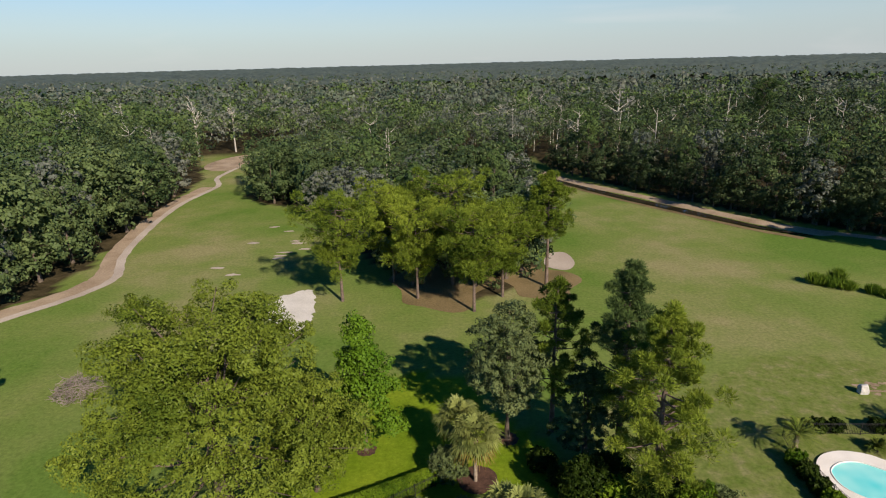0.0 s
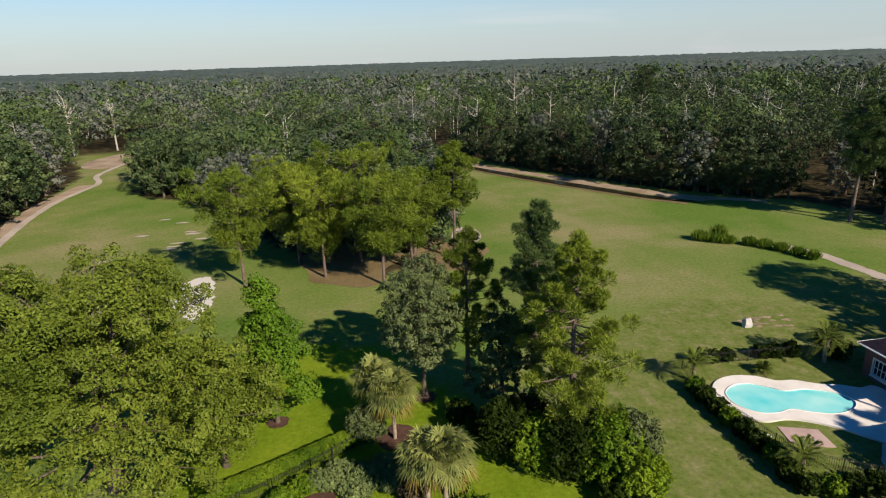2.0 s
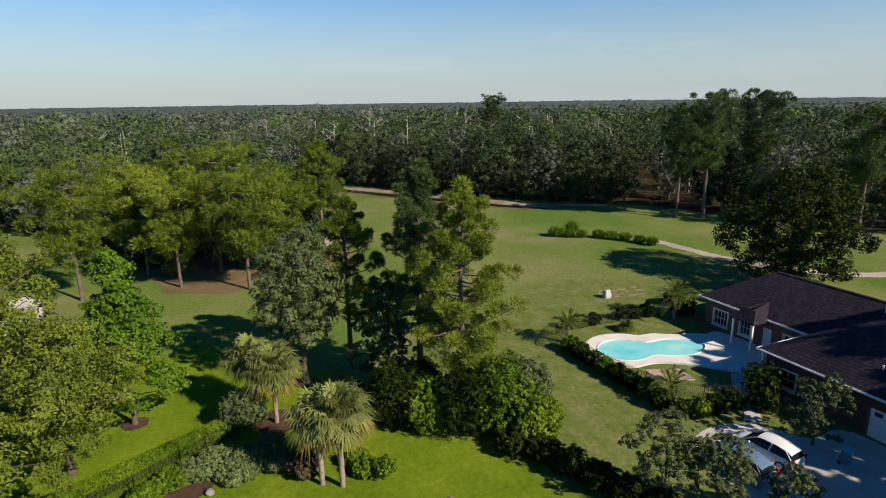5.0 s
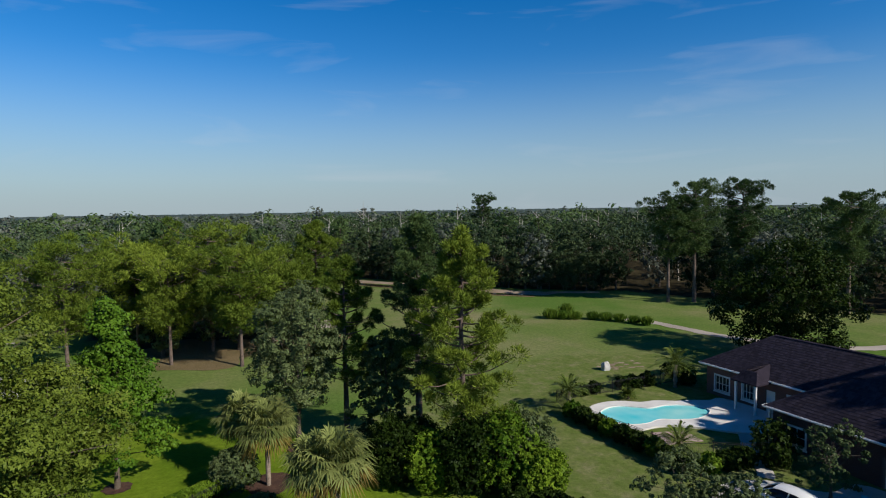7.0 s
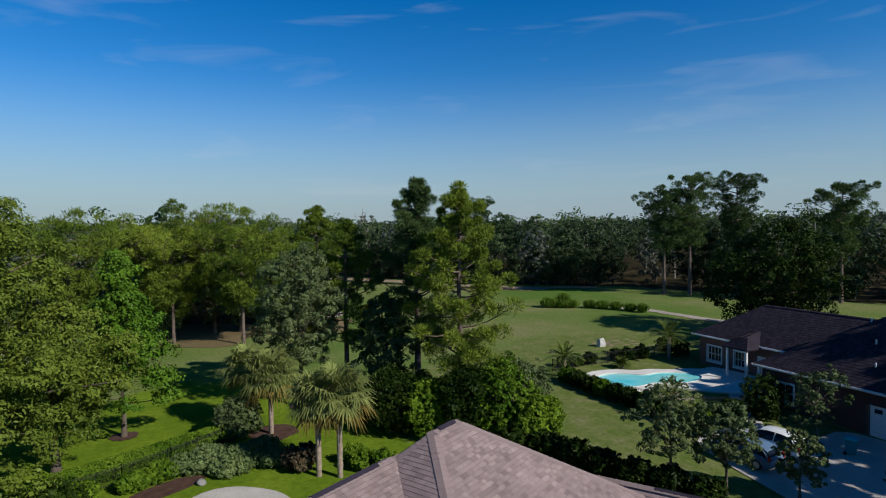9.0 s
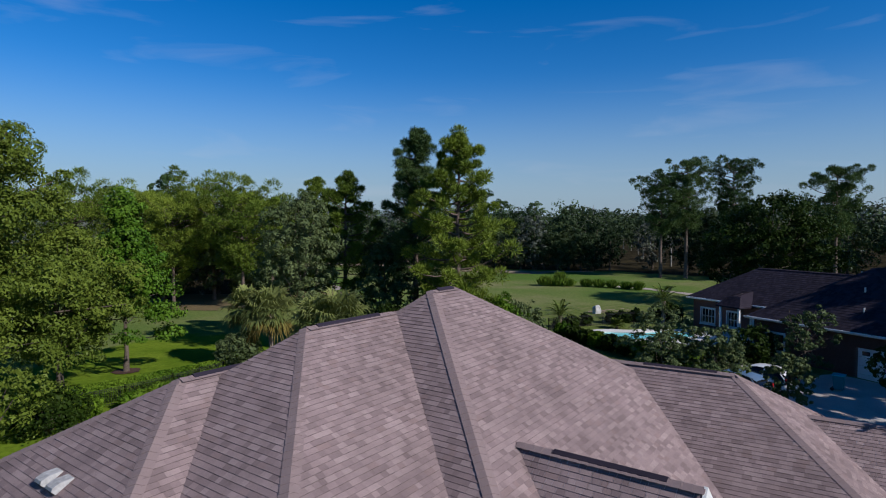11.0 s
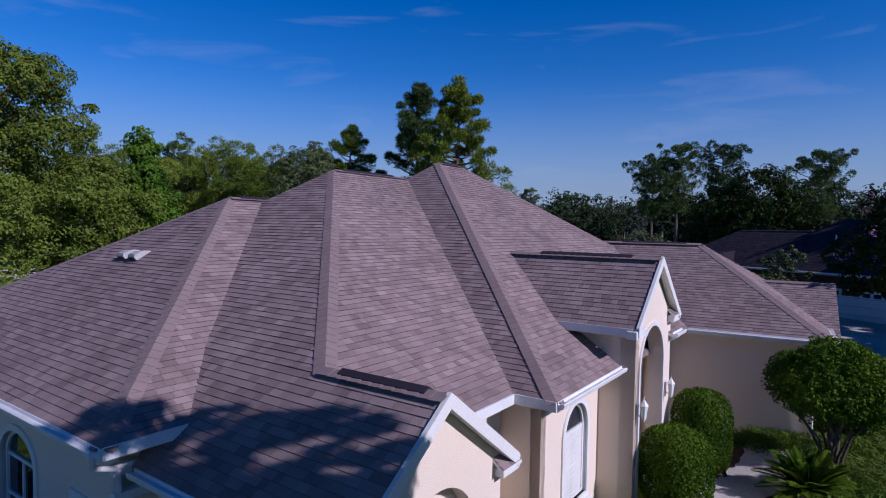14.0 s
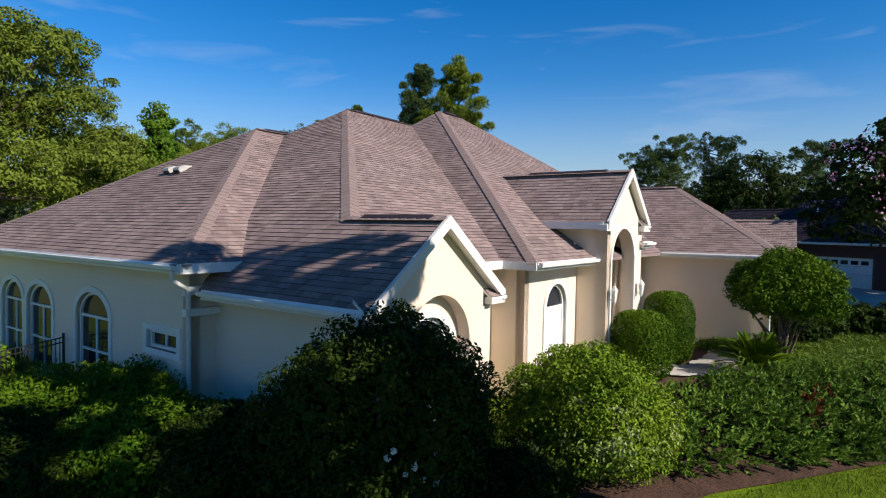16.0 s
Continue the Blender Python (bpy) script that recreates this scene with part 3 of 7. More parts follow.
WOOD_LEFT = [(-66, 40), (-64.4, 78), (-61, 86), (-64, 108), (-69, 150), (-77, 185), (-96, 224), (-150, 300), (-330, 300), (-330, 20), (-120, 20)]
WOOD_RIGHT = [(34, 182), (46, 156), (57, 136), (71, 115), (83, 105), (89, 99), (97, 82), (104, 62), (118, 45), (150, 30), (340, 30), (340, 330), (60, 330), (30, 230)]
ISLE = [(-53, 152), (-44, 142), (-32, 134), (-20, 112), (-12, 96), (-3, 82), (6, 78), (15, 88), (16, 102), (22, 106), (21, 128), (6, 150), (-4, 176), (-30, 215), (-52, 190)]
WOOD_BACK = [(-110, 232), (-60, 228), (-35, 226), (0, 195), (18, 175), (30, 200), (60, 300), (-150, 300)]
DITCH = [(30, 172), (35, 160), (45, 142), (56, 125), (64, 113), (71, 106)]


def ground_z(x, y):
    x, y = np.asarray(x, float), np.asarray(y, float)
    z = 0.10 * np.sin(x * 0.045 + 0.6) * np.sin(y * 0.038) * np.clip((np.hypot(x, y - 20) - 40) / 40, 0, 1)
    near_house = np.clip((26 - y) / 14, 0, 1) * np.clip((55 - x) / 10, 0, 1)
    z = z - 0.30 * near_house ** 1.2
    d = near_line(DITCH, x, y)
    return z - 0.75 * np.exp(-(d / 2.6) ** 2)


def gz(x, y):
    return float(ground_z(x, y))


xs = np.unique(np.concatenate([np.linspace(-4800, -400, 12), np.linspace(-400, -90, 22), np.arange(-90, 125, 1.4), np.linspace(125, 420, 22), np.linspace(420, 4800, 12)]))
ys = np.unique(np.concatenate([np.linspace(-1500, -60, 10), np.arange(-60, 210, 1.4), np.linspace(210, 480, 24), np.linspace(480, 4800, 14)]))
GX, GY = np.meshgrid(xs, ys)
verts = np.stack([GX, GY, ground_z(GX, GY)], -1).reshape(-1, 3)
nx, ny = len(xs), len(ys)
ii = (np.arange(ny - 1)[:, None] * nx + np.arange(nx - 1)[None, :]).ravel()
ground = mesh_obj("ground", verts, np.stack([ii, ii + 1, ii + nx + 1, ii + nx], 1), mat=M["turf"], smooth=True)
tagged(ground, "mown golf fairways and lawns with dry tan patches", "ground", kind="structure")
fx, fy = GX.ravel(), GY.ravel()
LAWN = [(-60, -40), (-14, 20), (-14, 50), (-4, 58), (7, 52), (9, 44), (14, 34), (19.5, 24), (21, 12), (60, 0), (60, -40)]
YARD = [(9, 46), (14, 35), (20, 24), (26, 12), (60, 12), (62, 45), (52, 57), (38, 60), (26, 54), (14, 50)]
kind = np.zeros((len(fx), 4), np.float32)
jit = np.array([noise.noise((a * 0.15, b * 0.15, 0.0)) for a, b in zip(fx, fy)]) * 3.0
kind[:, 0] = inside(LAWN, fx + jit, fy + jit)
kind[:, 1] = inside(YARD, fx + jit, fy)
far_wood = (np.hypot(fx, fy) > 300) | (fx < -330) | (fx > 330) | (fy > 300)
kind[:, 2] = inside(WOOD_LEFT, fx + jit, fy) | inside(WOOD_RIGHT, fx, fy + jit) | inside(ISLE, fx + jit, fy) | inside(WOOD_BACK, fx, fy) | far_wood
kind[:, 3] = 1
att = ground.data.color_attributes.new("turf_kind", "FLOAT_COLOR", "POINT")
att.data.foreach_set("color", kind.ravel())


def flat_patch(name, loop, mat, label, category, z=0.03, thick=0.0, kind="structure", parent=None):
    """A thin slab over the ground inside a loop; its top follows the ground."""
    bm = B()
    vs = [bm.verts.new((x, y, 0)) for x, y in loop]
    bmesh.ops.triangle_fill(bm, use_beauty=True, edges=[bm.edges.new((a, b)) for a, b in zip(vs, vs[1:] + vs[:1])])
    for _ in range(4):
        long = [e for e in bm.edges if e.calc_length() > 1.8]
        if not long:
            break
        bmesh.ops.subdivide_edges(bm, edges=long, cuts=1)
        bmesh.ops.triangulate(bm, faces=bm.faces[:])
    for v in bm.verts:
        v.co.z = gz(v.co.x, v.co.y) + z
    for f in bm.faces:
        f.normal_update()
        if f.normal.z < 0:
            f.normal_flip()
    if thick:
        ext = bmesh.ops.extrude_face_region(bm, geom=bm.faces[:])
        bmesh.ops.translate(bm, verts=[v for v in ext["geom"] if isinstance(v, bmesh.types.BMVert)], vec=(0, 0, -thick))
    ob = part(name, bm, mat, parent)
    if parent is None:
        tagged(ob, label, category, kind=kind)
    return ob


def ribbon(name, line, width, mat, label, category, z=0.035, n=8):
    c = smooth_loop(line, n, closed=False)
    rng = np.random.default_rng(len(line))
    d = np.gradient(c, axis=0)
    d /= np.linalg.norm(d, axis=1)[:, None]
    side = np.stack([-d[:, 1], d[:, 0]], 1)
    w = width / 2 * (1 + rng.uniform(-0.15, 0.15, (len(c), 2)))
    cols = [c + side * (w[:, :1]), c + side * 0.0, c - side * (w[:, 1:])]
    v = np.concatenate([np.column_stack([p, ground_z(p[:, 0], p[:, 1]) + z + (0.03 if k == 1 else 0)]) for k, p in enumerate(cols)])
    m = len(c)
    q = [(k * m + i, k * m + i + 1, (k + 1) * m + i + 1, (k + 1) * m + i) for k in range(2) for i in range(m - 1)]
    ob = mesh_obj(name, v, np.array(q)[:, ::-1], mat=mat, smooth=True)
    return tagged(ob, label, category, kind="structure")


ribbon("cart_path", [(-72, 58), (-62, 74), (-56, 83.5), (-54.5, 91), (-59, 102), (-63.5, 121), (-66.5, 144), (-65.4, 166), (-70.5, 180), (-70.3, 203), (-72, 213)], 1.6, M["cartpath"], "worn pale cart path along the edge of the wood", "path")
ribbon("earth_verge", [(-74, 60.5), (-63.8, 75.6), (-58.2, 84.4), (-56.9, 91.8), (-61, 103), (-65.4, 121.6), (-68.4, 145), (-68, 165)], 3.6, M["dirt"], "bare sandy earth verge beside the cart path", "earth", z=0.02)
ribbon("cart_path", [(66.0, 75.5), (68.3, 70.5), (69, 64), (69.6, 58.5), (73, 50), (80, 44), (95, 40)], 2.2, M["cartpath"], "pale cart path curving past tall grasses", "path")
ribbon("pond_bank", [(30.6, 176.5), (36.8, 161.8), (46.8, 145.6), (58.4, 127.0), (67.8, 112.8), (76, 105.2), (83, 101)], 2.4, M["dirt"], "bare sandy bank below the woods", "bank", z=0.05)
ribbon("pond_bank", [(29, 168), (34, 157), (43.5, 139.5), (54, 122.5), (62, 110.5), (68, 104)], 3.2, M["bank"], "brown dry grass on the ditch bank", "bank", z=0.04)
wl_ = smooth_loop(DITCH, 6, closed=False)
dd = np.gradient(wl_, axis=0)
dd /= np.linalg.norm(dd, axis=1)[:, None]
sd = np.stack([-dd[:, 1], dd[:, 0]], 1) * (1.5 * np.sin(np.linspace(0.25, np.pi - 0.15, len(wl_))))[:, None]
wv = np.concatenate([np.column_stack([wl_ + sd, np.full(len(wl_), -0.36)]), np.column_stack([wl_ - sd, np.full(len(wl_), -0.36)])])
mw = len(wl_)
tagged(mesh_obj("ditch_water", wv, [(i, mw + i, mw + i + 1, i + 1) for i in range(mw - 1)], mat=M["pond"]), "dark still water in a narrow ditch", "water", kind="structure")

rng = np.random.default_rng(17)
rim = smooth_loop([(-25.0, 76.6), (-23, 81.6), (-20.6, 83.4), (-18.9, 81), (-17.8, 75), (-17.6, 70.6), (-18.9, 67.6), (-20.5, 70.0), (-22.6, 72.0)], 7)
flat_patch("sand_bunker", rim + rng.normal(0, 0.22, rim.shape), M["sand"], "white sand bunker with an uneven grass edge", "bunker", 0.05)
flat_patch("sand_bunker", smooth_loop([(-84, 207), (-81, 222), (-72, 230), (-67, 218), (-68.5, 198), (-74, 192), (-81, 196)], 5), M["dirt"], "pale bare green ringed by turf at the fairway's end", "bunker", 0.05)
flat_patch("sand_bunker", smooth_loop([(17.4, 92), (19, 98), (22, 98.5), (22.6, 93), (20.5, 89.5)], 5), M["cartpath"], "small pale sand bunker beside a pine", "bunker", 0.06)
for (x, y), r, mt in (((15.6, 84), 5.6, "dirt"), ((0, 84), 7.5, "dirt")):
    flat_patch("pine_straw", [(x + r * (1 + 0.16 * math.sin(3 * a) + 0.1 * math.sin(5 * a + 1)) * math.cos(a), y + r * 1.3 * (1 + 0.12 * math.sin(4 * a)) * math.sin(a)) for a in np.linspace(0, 2 * np.pi, 36, endpoint=False)], M["bank"], "rust-brown pine straw under the trees", "ground cover", 0.03)
rng = np.random.default_rng(5)
for k in range(16):
    x, y = rng.normal(-29, 7), rng.normal(108, 13)
    flat_patch("bare_patch", [(x + rng.uniform(0.5, 1.3) * math.cos(a) * 1.4, y + rng.uniform(0.3, 0.7) * math.sin(a)) for a in np.linspace(0, 2 * np.pi, 10, endpoint=False)], M["cartpath"], "small bare sandy patch in the fairway", "bare patch", 0.04)


# ---------- woods ----------
def forest_variant(seed, rad, h, count, size, leaf, kind="round"):
    rng = np.random.default_rng(seed)
    z0 = h * 0.13
    lo = crown_lobes(rng, 11, rad, z0, h - rad * 0.28, (0.34, 0.55), 0.75)
    p, o = clumps(rng, lo, count, 30, rad * 0.19, cut=0.75, under=-0.8, flat=0.75, lift=0.35)
    return limbs(rng, lo[:5], h * 0.75, h * 0.016), leaves(rng, p, o, size, 0.62, jitter=0.28)


def pine_variant(seed, h, spread, count, size):
    rng = np.random.default_rng(seed)
    lo = []
    for i in range(13):
        f = 0.5 + 0.5 * (i + 0.5) / 13
        rr = spread * (0.9 if f < 0.9 else 0.4) * rng.uniform(0.35, 1.0)
        a = i * 2.4
        k = spread * rng.uniform(0.28, 0.42)
        lo.append((rr * math.cos(a), rr * math.sin(a), f * h, k, k, k * 0.6))
    p, o = clumps(rng, lo, count, 26, spread * 0.19, cut=0.6, under=-0.8)
    return limbs(rng, lo, h * 0.97, h * 0.013, first=0.5), leaves(rng, p, o, size, 0.35, jitter=0.35)


VARIANTS = [("oak_tree", forest_variant(11, 5.6, 13.5, 3300, 0.27, None), "wood_leaf", 13.5, "dark green broadleaf tree at the edge of the wood", "tree"),
            ("oak_tree", forest_variant(12, 6.4, 15.0, 3500, 0.28, None), "wood_leaf", 15.0, "spreading dark green oak in the wood's edge", "tree"),
            ("oak_tree", forest_variant(13, 4.6, 12.5, 2800, 0.26, None), "wood_grey", 12.5, "grey-green oak hung with moss in the wood's edge", "tree"),
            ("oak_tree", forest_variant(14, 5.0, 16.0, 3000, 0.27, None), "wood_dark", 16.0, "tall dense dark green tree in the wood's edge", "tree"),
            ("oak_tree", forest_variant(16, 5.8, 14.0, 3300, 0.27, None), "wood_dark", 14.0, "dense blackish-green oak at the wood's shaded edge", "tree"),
            ("pine_tree", pine_variant(15, 19.0, 3.8, 2600, 0.32), "pine_dark", 19.0, "tall pine with a high dark green crown over the wood", "pine tree")]
PROTO = []
for nm, (trk, crw), leaf, h, lab, cat in VARIANTS:
    root = thing(nm, pose(0, 0, 0), lab, cat, "trees at the wood's edge")
    tree_mesh_pair(nm, trk, crw, M["bark"], M[leaf], root)
    PROTO.append([root, h, 0])


def plant(k, x, y, height, turn):
    """One woodland tree: the first of its kind stands where it is first asked for, the others are copies."""
    root, h, used = PROTO[k]
    m = pose(x, y, gz(x, y), 0, 0, turn)
    if not used:
        root.matrix_world = m
        root.scale = (height / h,) * 3
        PROTO[k][2] = 1
        return root
    t = copy_thing(root, m)
    t.scale = (height / h,) * 3
    return t


rng = np.random.default_rng(77)


def scatter(poly, step, rng):
    P = np.asarray(poly, float)
    gx, gy = np.meshgrid(np.arange(P[:, 0].min(), P[:, 0].max(), step), np.arange(P[:, 1].min(), P[:, 1].max(), step))
    gx = gx + rng.uniform(-0.42, 0.42, gx.shape) * step
    gy = gy + rng.uniform(-0.42, 0.42, gy.shape) * step
    k = inside(P, gx, gy)
    return np.stack([gx[k], gy[k]], 1)


def edge_distance(poly, p):
    return near_line(np.vstack([poly, poly[:1]]), p[:, 0], p[:, 1])


edge_trees, inner_trees = [], []
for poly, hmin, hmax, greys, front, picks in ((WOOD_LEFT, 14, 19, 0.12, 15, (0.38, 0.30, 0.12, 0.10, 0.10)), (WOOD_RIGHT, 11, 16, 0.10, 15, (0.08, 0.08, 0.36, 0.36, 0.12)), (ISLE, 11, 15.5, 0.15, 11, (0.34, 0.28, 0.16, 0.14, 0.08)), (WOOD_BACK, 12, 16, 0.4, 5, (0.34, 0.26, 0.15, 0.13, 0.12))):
    pts = scatter(poly, 6.4 if poly is ISLE or poly is WOOD_BACK else 7.6, rng)
    d = edge_distance(poly, pts)
    for (x, y), dist in zip(pts, d):
        if math.hypot(x, y) > 420 or (y < 30 and x < -120) or not -47 < math.degrees(math.atan2(x, y)) < 72:
            continue
        h = rng.uniform(hmin, hmax)
        k = 2 if rng.uniform() < greys else int(rng.choice([0, 1, 3, 4, 5], p=picks))
        if k == 5:
            h *= 1.25
        (edge_trees if dist < front and math.hypot(x, y) < 215 else inner_trees).append((k, x, y, h))
edge_trees.sort(key=lambda t: math.hypot(t[1], t[2] - 40))
inner_trees += edge_trees[125:]
for k, x, y, h in edge_trees[:125]:
    plant(k, x, y, h, rng.uniform(0, 360))
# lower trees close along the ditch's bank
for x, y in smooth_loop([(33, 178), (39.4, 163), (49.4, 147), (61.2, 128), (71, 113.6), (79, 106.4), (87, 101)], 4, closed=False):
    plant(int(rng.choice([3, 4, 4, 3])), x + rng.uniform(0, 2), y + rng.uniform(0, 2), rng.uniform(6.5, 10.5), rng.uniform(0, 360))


def cloud_of_trees(name, rows, domes, per, size, mats, label):
    """The depth of the woods as one joined mass: for each tree a crown of small leafy domes, open below."""
    rng = np.random.default_rng(len(rows))
    out = {}
    for k, x, y, h in rows:
        rad = h * rng.uniform(0.32, 0.47)
        d = unit(rng.normal(0, 1, (domes, 3)) + (0, 0, 0.75))
        lump = 1 + 0.28 * np.sin(d[:, :1] * 5 + x) * np.sin(d[:, 1:2] * 5 + y)
        p = np.array((x, y, h * 0.60 + gz(x, y))) + d * (rad, rad, h * 0.37) * rng.uniform(0.62, 1.04, (domes, 1)) * lump
        e = unit(rng.normal(0, 1, (domes, per, 3)) + d[:, None] * 0.6 + np.array((0, 0, 0.4)))
        at = p[:, None] + e * rad * rng.uniform(0.20, 0.36, (domes, 1, 1)) * (1, 1, 0.75)
        out.setdefault(k, []).append(leaves(rng, at.reshape(-1, 3), e.reshape(-1, 3), size * h / 14, 0.66, jitter=0.25))
    for k, pieces in out.items():
        v, q = join(pieces)
        tagged(mesh_obj(name, v, q, mat=mats[k]), label, "woods", kind="stuff")


WM = {0: M["wood_leaf"], 1: M["wood_leaf"], 2: M["wood_grey"], 3: M["wood_dark"], 4: M["wood_dark"], 5: M["pine_dark"]}
near_inner = [t for t in inner_trees if math.hypot(t[1], t[2]) < 235]
cloud_of_trees("inner_woods", near_inner, 18, 18, 0.31, WM, "dense dark green tree crowns of the wood")
cloud_of_trees("inner_woods", [t for t in inner_trees if math.hypot(t[1], t[2]) >= 235], 12, 11, 0.46, WM, "dense dark green tree crowns deep in the wood")
# bare grey trunks and limbs that stand up among the crowns
rng = np.random.default_rng(88)
snags = []
for k, x, y, h in inner_trees:
    if rng.uniform() < (0.16 if x > 20 else 0.05) and math.hypot(x, y) < 330:
        top = h * rng.uniform(0.95, 1.25)
        base = np.array((x + rng.uniform(-3, 3), y + rng.uniform(-3, 3), gz(x, y)))
        lean = rng.normal(0, 0.5, 2)
        up = [base, base + (lean[0] * 0.5, lean[1] * 0.5, top * 0.6), base + (lean[0], lean[1], top)]
        snags.append(tube(up, [0.20, 0.15, 0.05], 4))
        for i in range(5):
            f = rng.uniform(0.6, 0.95)
            a = rng.uniform(0, 6.28)
            st = base + (lean[0] * f, lean[1] * f, top * f)
            en = st + (2.6 * math.cos(a), 2.6 * math.sin(a), rng.uniform(0.6, 2.4))
            snags.append(tube([st, (st + en) / 2 + (0, 0, -0.2), en], [0.10, 0.07, 0.03], 4))
v, q = join(snags)
tagged(mesh_obj("bare_trunks", v, q, mat=M["pale_bark"]), "bare pale grey trunks and limbs among the wood's crowns", "dead trees", kind="stuff")

far_rows, r = [], 300.0
while r < 1300:
    step = max(9.5, r * 0.020)
    for a in np.arange(-46, 70, math.degrees(step / r)):
        aa = math.radians(a + rng.uniform(-0.4, 0.4) * math.degrees(step / r))
        rr = r + rng.uniform(-0.45, 0.45) * step
        x, y = rr * math.sin(aa), rr * math.cos(aa)
        if inside(WOOD_LEFT, x, y) or inside(WOOD_RIGHT, x, y):
            continue
        far_rows.append((int(rng.choice([0, 1, 2], p=[0.5, 0.22, 0.28])), x, y, rng.uniform(10.5, 16.5) * (1.3 if rng.uniform() < 0.06 and r < 600 else 1.0) * (1 if r < 600 else 0.9)))
    r += step
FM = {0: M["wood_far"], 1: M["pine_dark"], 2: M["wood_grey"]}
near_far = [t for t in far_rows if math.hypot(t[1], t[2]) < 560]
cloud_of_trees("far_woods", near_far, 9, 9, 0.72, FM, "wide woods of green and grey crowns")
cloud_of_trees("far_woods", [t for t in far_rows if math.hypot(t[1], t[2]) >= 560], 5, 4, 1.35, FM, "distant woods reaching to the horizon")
# the closed canopy farther off, an uneven sheet of crowns
ang = np.radians(np.linspace(-68, 90, 640))
rad = np.concatenate([np.geomspace(700, 4700, 90)])
A, R = np.meshgrid(ang, rad)
cx, cy = R * np.sin(A), R * np.cos(A)
bump = np.random.default_rng(9).uniform(0, 1, A.shape) ** 2
cz = 8.0 + bump * (5.0 + R * 0.0006) + 1.5 * np.sin(cx * 0.004) * np.sin(cy * 0.003)
na = len(ang)
ci = (np.arange(len(rad) - 1)[:, None] * na + np.arange(na - 1)[None, :]).ravel()
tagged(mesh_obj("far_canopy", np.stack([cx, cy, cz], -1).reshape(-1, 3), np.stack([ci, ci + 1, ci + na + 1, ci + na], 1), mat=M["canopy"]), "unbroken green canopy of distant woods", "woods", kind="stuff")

# ---------- trees that stand alone ----------
broadleaf("oak_tree", (-17.2, 38.5, gz(-17.2, 38.5)), 9.7, 18.0, M["oak"], "large spreading live oak with olive-green leaves on the lawn", 138000, 0.118, z0=3.0, seed=21, lobes=48, lobe_size=(0.16, 0.26), trunk_r=0.50, profile=lambda f: 1.06 if f < 0.34 else 0.50 if f < 0.50 else 0.83 - 0.75 * max(0.0, f - 0.68), ragged=0.35, clump=0.76, per=110, shell=(0.45, 1.08), aspect=0.45, jitter=0.55)
broadleaf("maple_tree", (-6.6, 44.4, gz(-6.6, 44.4)), 3.6, 12.6, M["maple"], "bright green sweetgum with a conical crown in a mulch ring", 26000, 0.10, z0=2.6, seed=22, lobes=34, lobe_size=(0.20, 0.36), aspect=0.8, profile=lambda f: 1.2 - 1.05 * f ** 1.1, clump=0.48, per=30, ragged=0.7, shell=(0.3, 1.12), cut=0.55, trunk_r=0.15)
broadleaf("oak_tree", (6.2, 45.6, gz(6.2, 45.6)), 3.9, 13.0, M["grey_oak"], "grey-green laurel oak with fine dense leaves in a mulch ring", 34000, 0.115, z0=4.0, seed=23, lobes=22, lobe_size=(0.30, 0.45), aspect=0.4, trunk_r=0.19)
pine("pine_tree", (14.8, 41.0, gz(14.8, 41)), 18.9, M["pine_dark"], "tall dark green pine with an uneven open crown", seed=31, spread=3.0, start=0.26, tufts=70, needles=600, size=0.24)
pine("pine_tree", (15.8, 35.2, gz(15.8, 35.2)), 17.8, M["pine"], "tall olive-green pine leaning over lawn shrubs", seed=32, spread=3.5, start=0.24, tufts=74, needles=620, size=0.24)
broadleaf("oak_tree", (12.4, 42.2, gz(12.4, 42.2)), 3.1, 9.0, M["wood_leaf"], "dark green young oak below the tall pines", 12000, 0.12, z0=1.0, seed=26, lobes=20, lobe_size=(0.24, 0.4))
pine("pine_tree", (10.4, 46.6, gz(10.4, 46.6)), 15.4, M["pine"], "slender pine with a straight bare trunk on the lawn", seed=33, spread=2.9, start=0.30, tufts=46, needles=560, size=0.24)
for i, (x, y, h, s) in enumerate(((16, 82.5, 17.7, 3.0), (1.8, 84.3, 17.0, 4.6), (-7.4, 86.0, 15.2, 4.4), (-14.4, 78.7, 15.2, 4.4), (4.6, 74.0, 14.6, 4.4), (-3.4, 79, 14.0, 4.0), (9, 79, 13.6, 4.0))):
    pine("pine_tree", (x, y, gz(x, y)), h, M["pine"], "round-topped pine with olive-green needles in a grove", seed=40 + i, spread=s * 1.22, start=0.32 if i else 0.46, tufts=56, needles=440, size=0.30, group="pines in the grove", top_flat=i > 0)
broadleaf("oak_tree", (67.6, 47, gz(67.6, 47)), 8.2, 14.2, M["shrub_dark"], "broad dark oak casting a long shade over the fairway", 38000, 0.165, z0=1.3, seed=24, lobes=26, lobe_size=(0.28, 0.42))
for i, (x, y, h) in enumerate(((90.2, 81.4, 24.0), (98.9, 77.6, 24.2), (103, 60, 21.0), (86, 84, 21), (110.9, 205, 25))):
    pine("pine_tree", (x, y, gz(x, y)), h, M["pine_dark"], "very tall pine with a high flat crown above the wood", seed=60 + i, spread=4.4, start=0.42, tufts=56, needles=420, size=0.34, group="tall pines above the wood", top_flat=True)
broadleaf("oak_tree", (-46.0, 45.5, gz(-46, 45.5)), 3.6, 13.0, M["oak"], "oak standing alone beyond the great oak", 8000, 0.2, z0=4.0, seed=69, lobes=18)
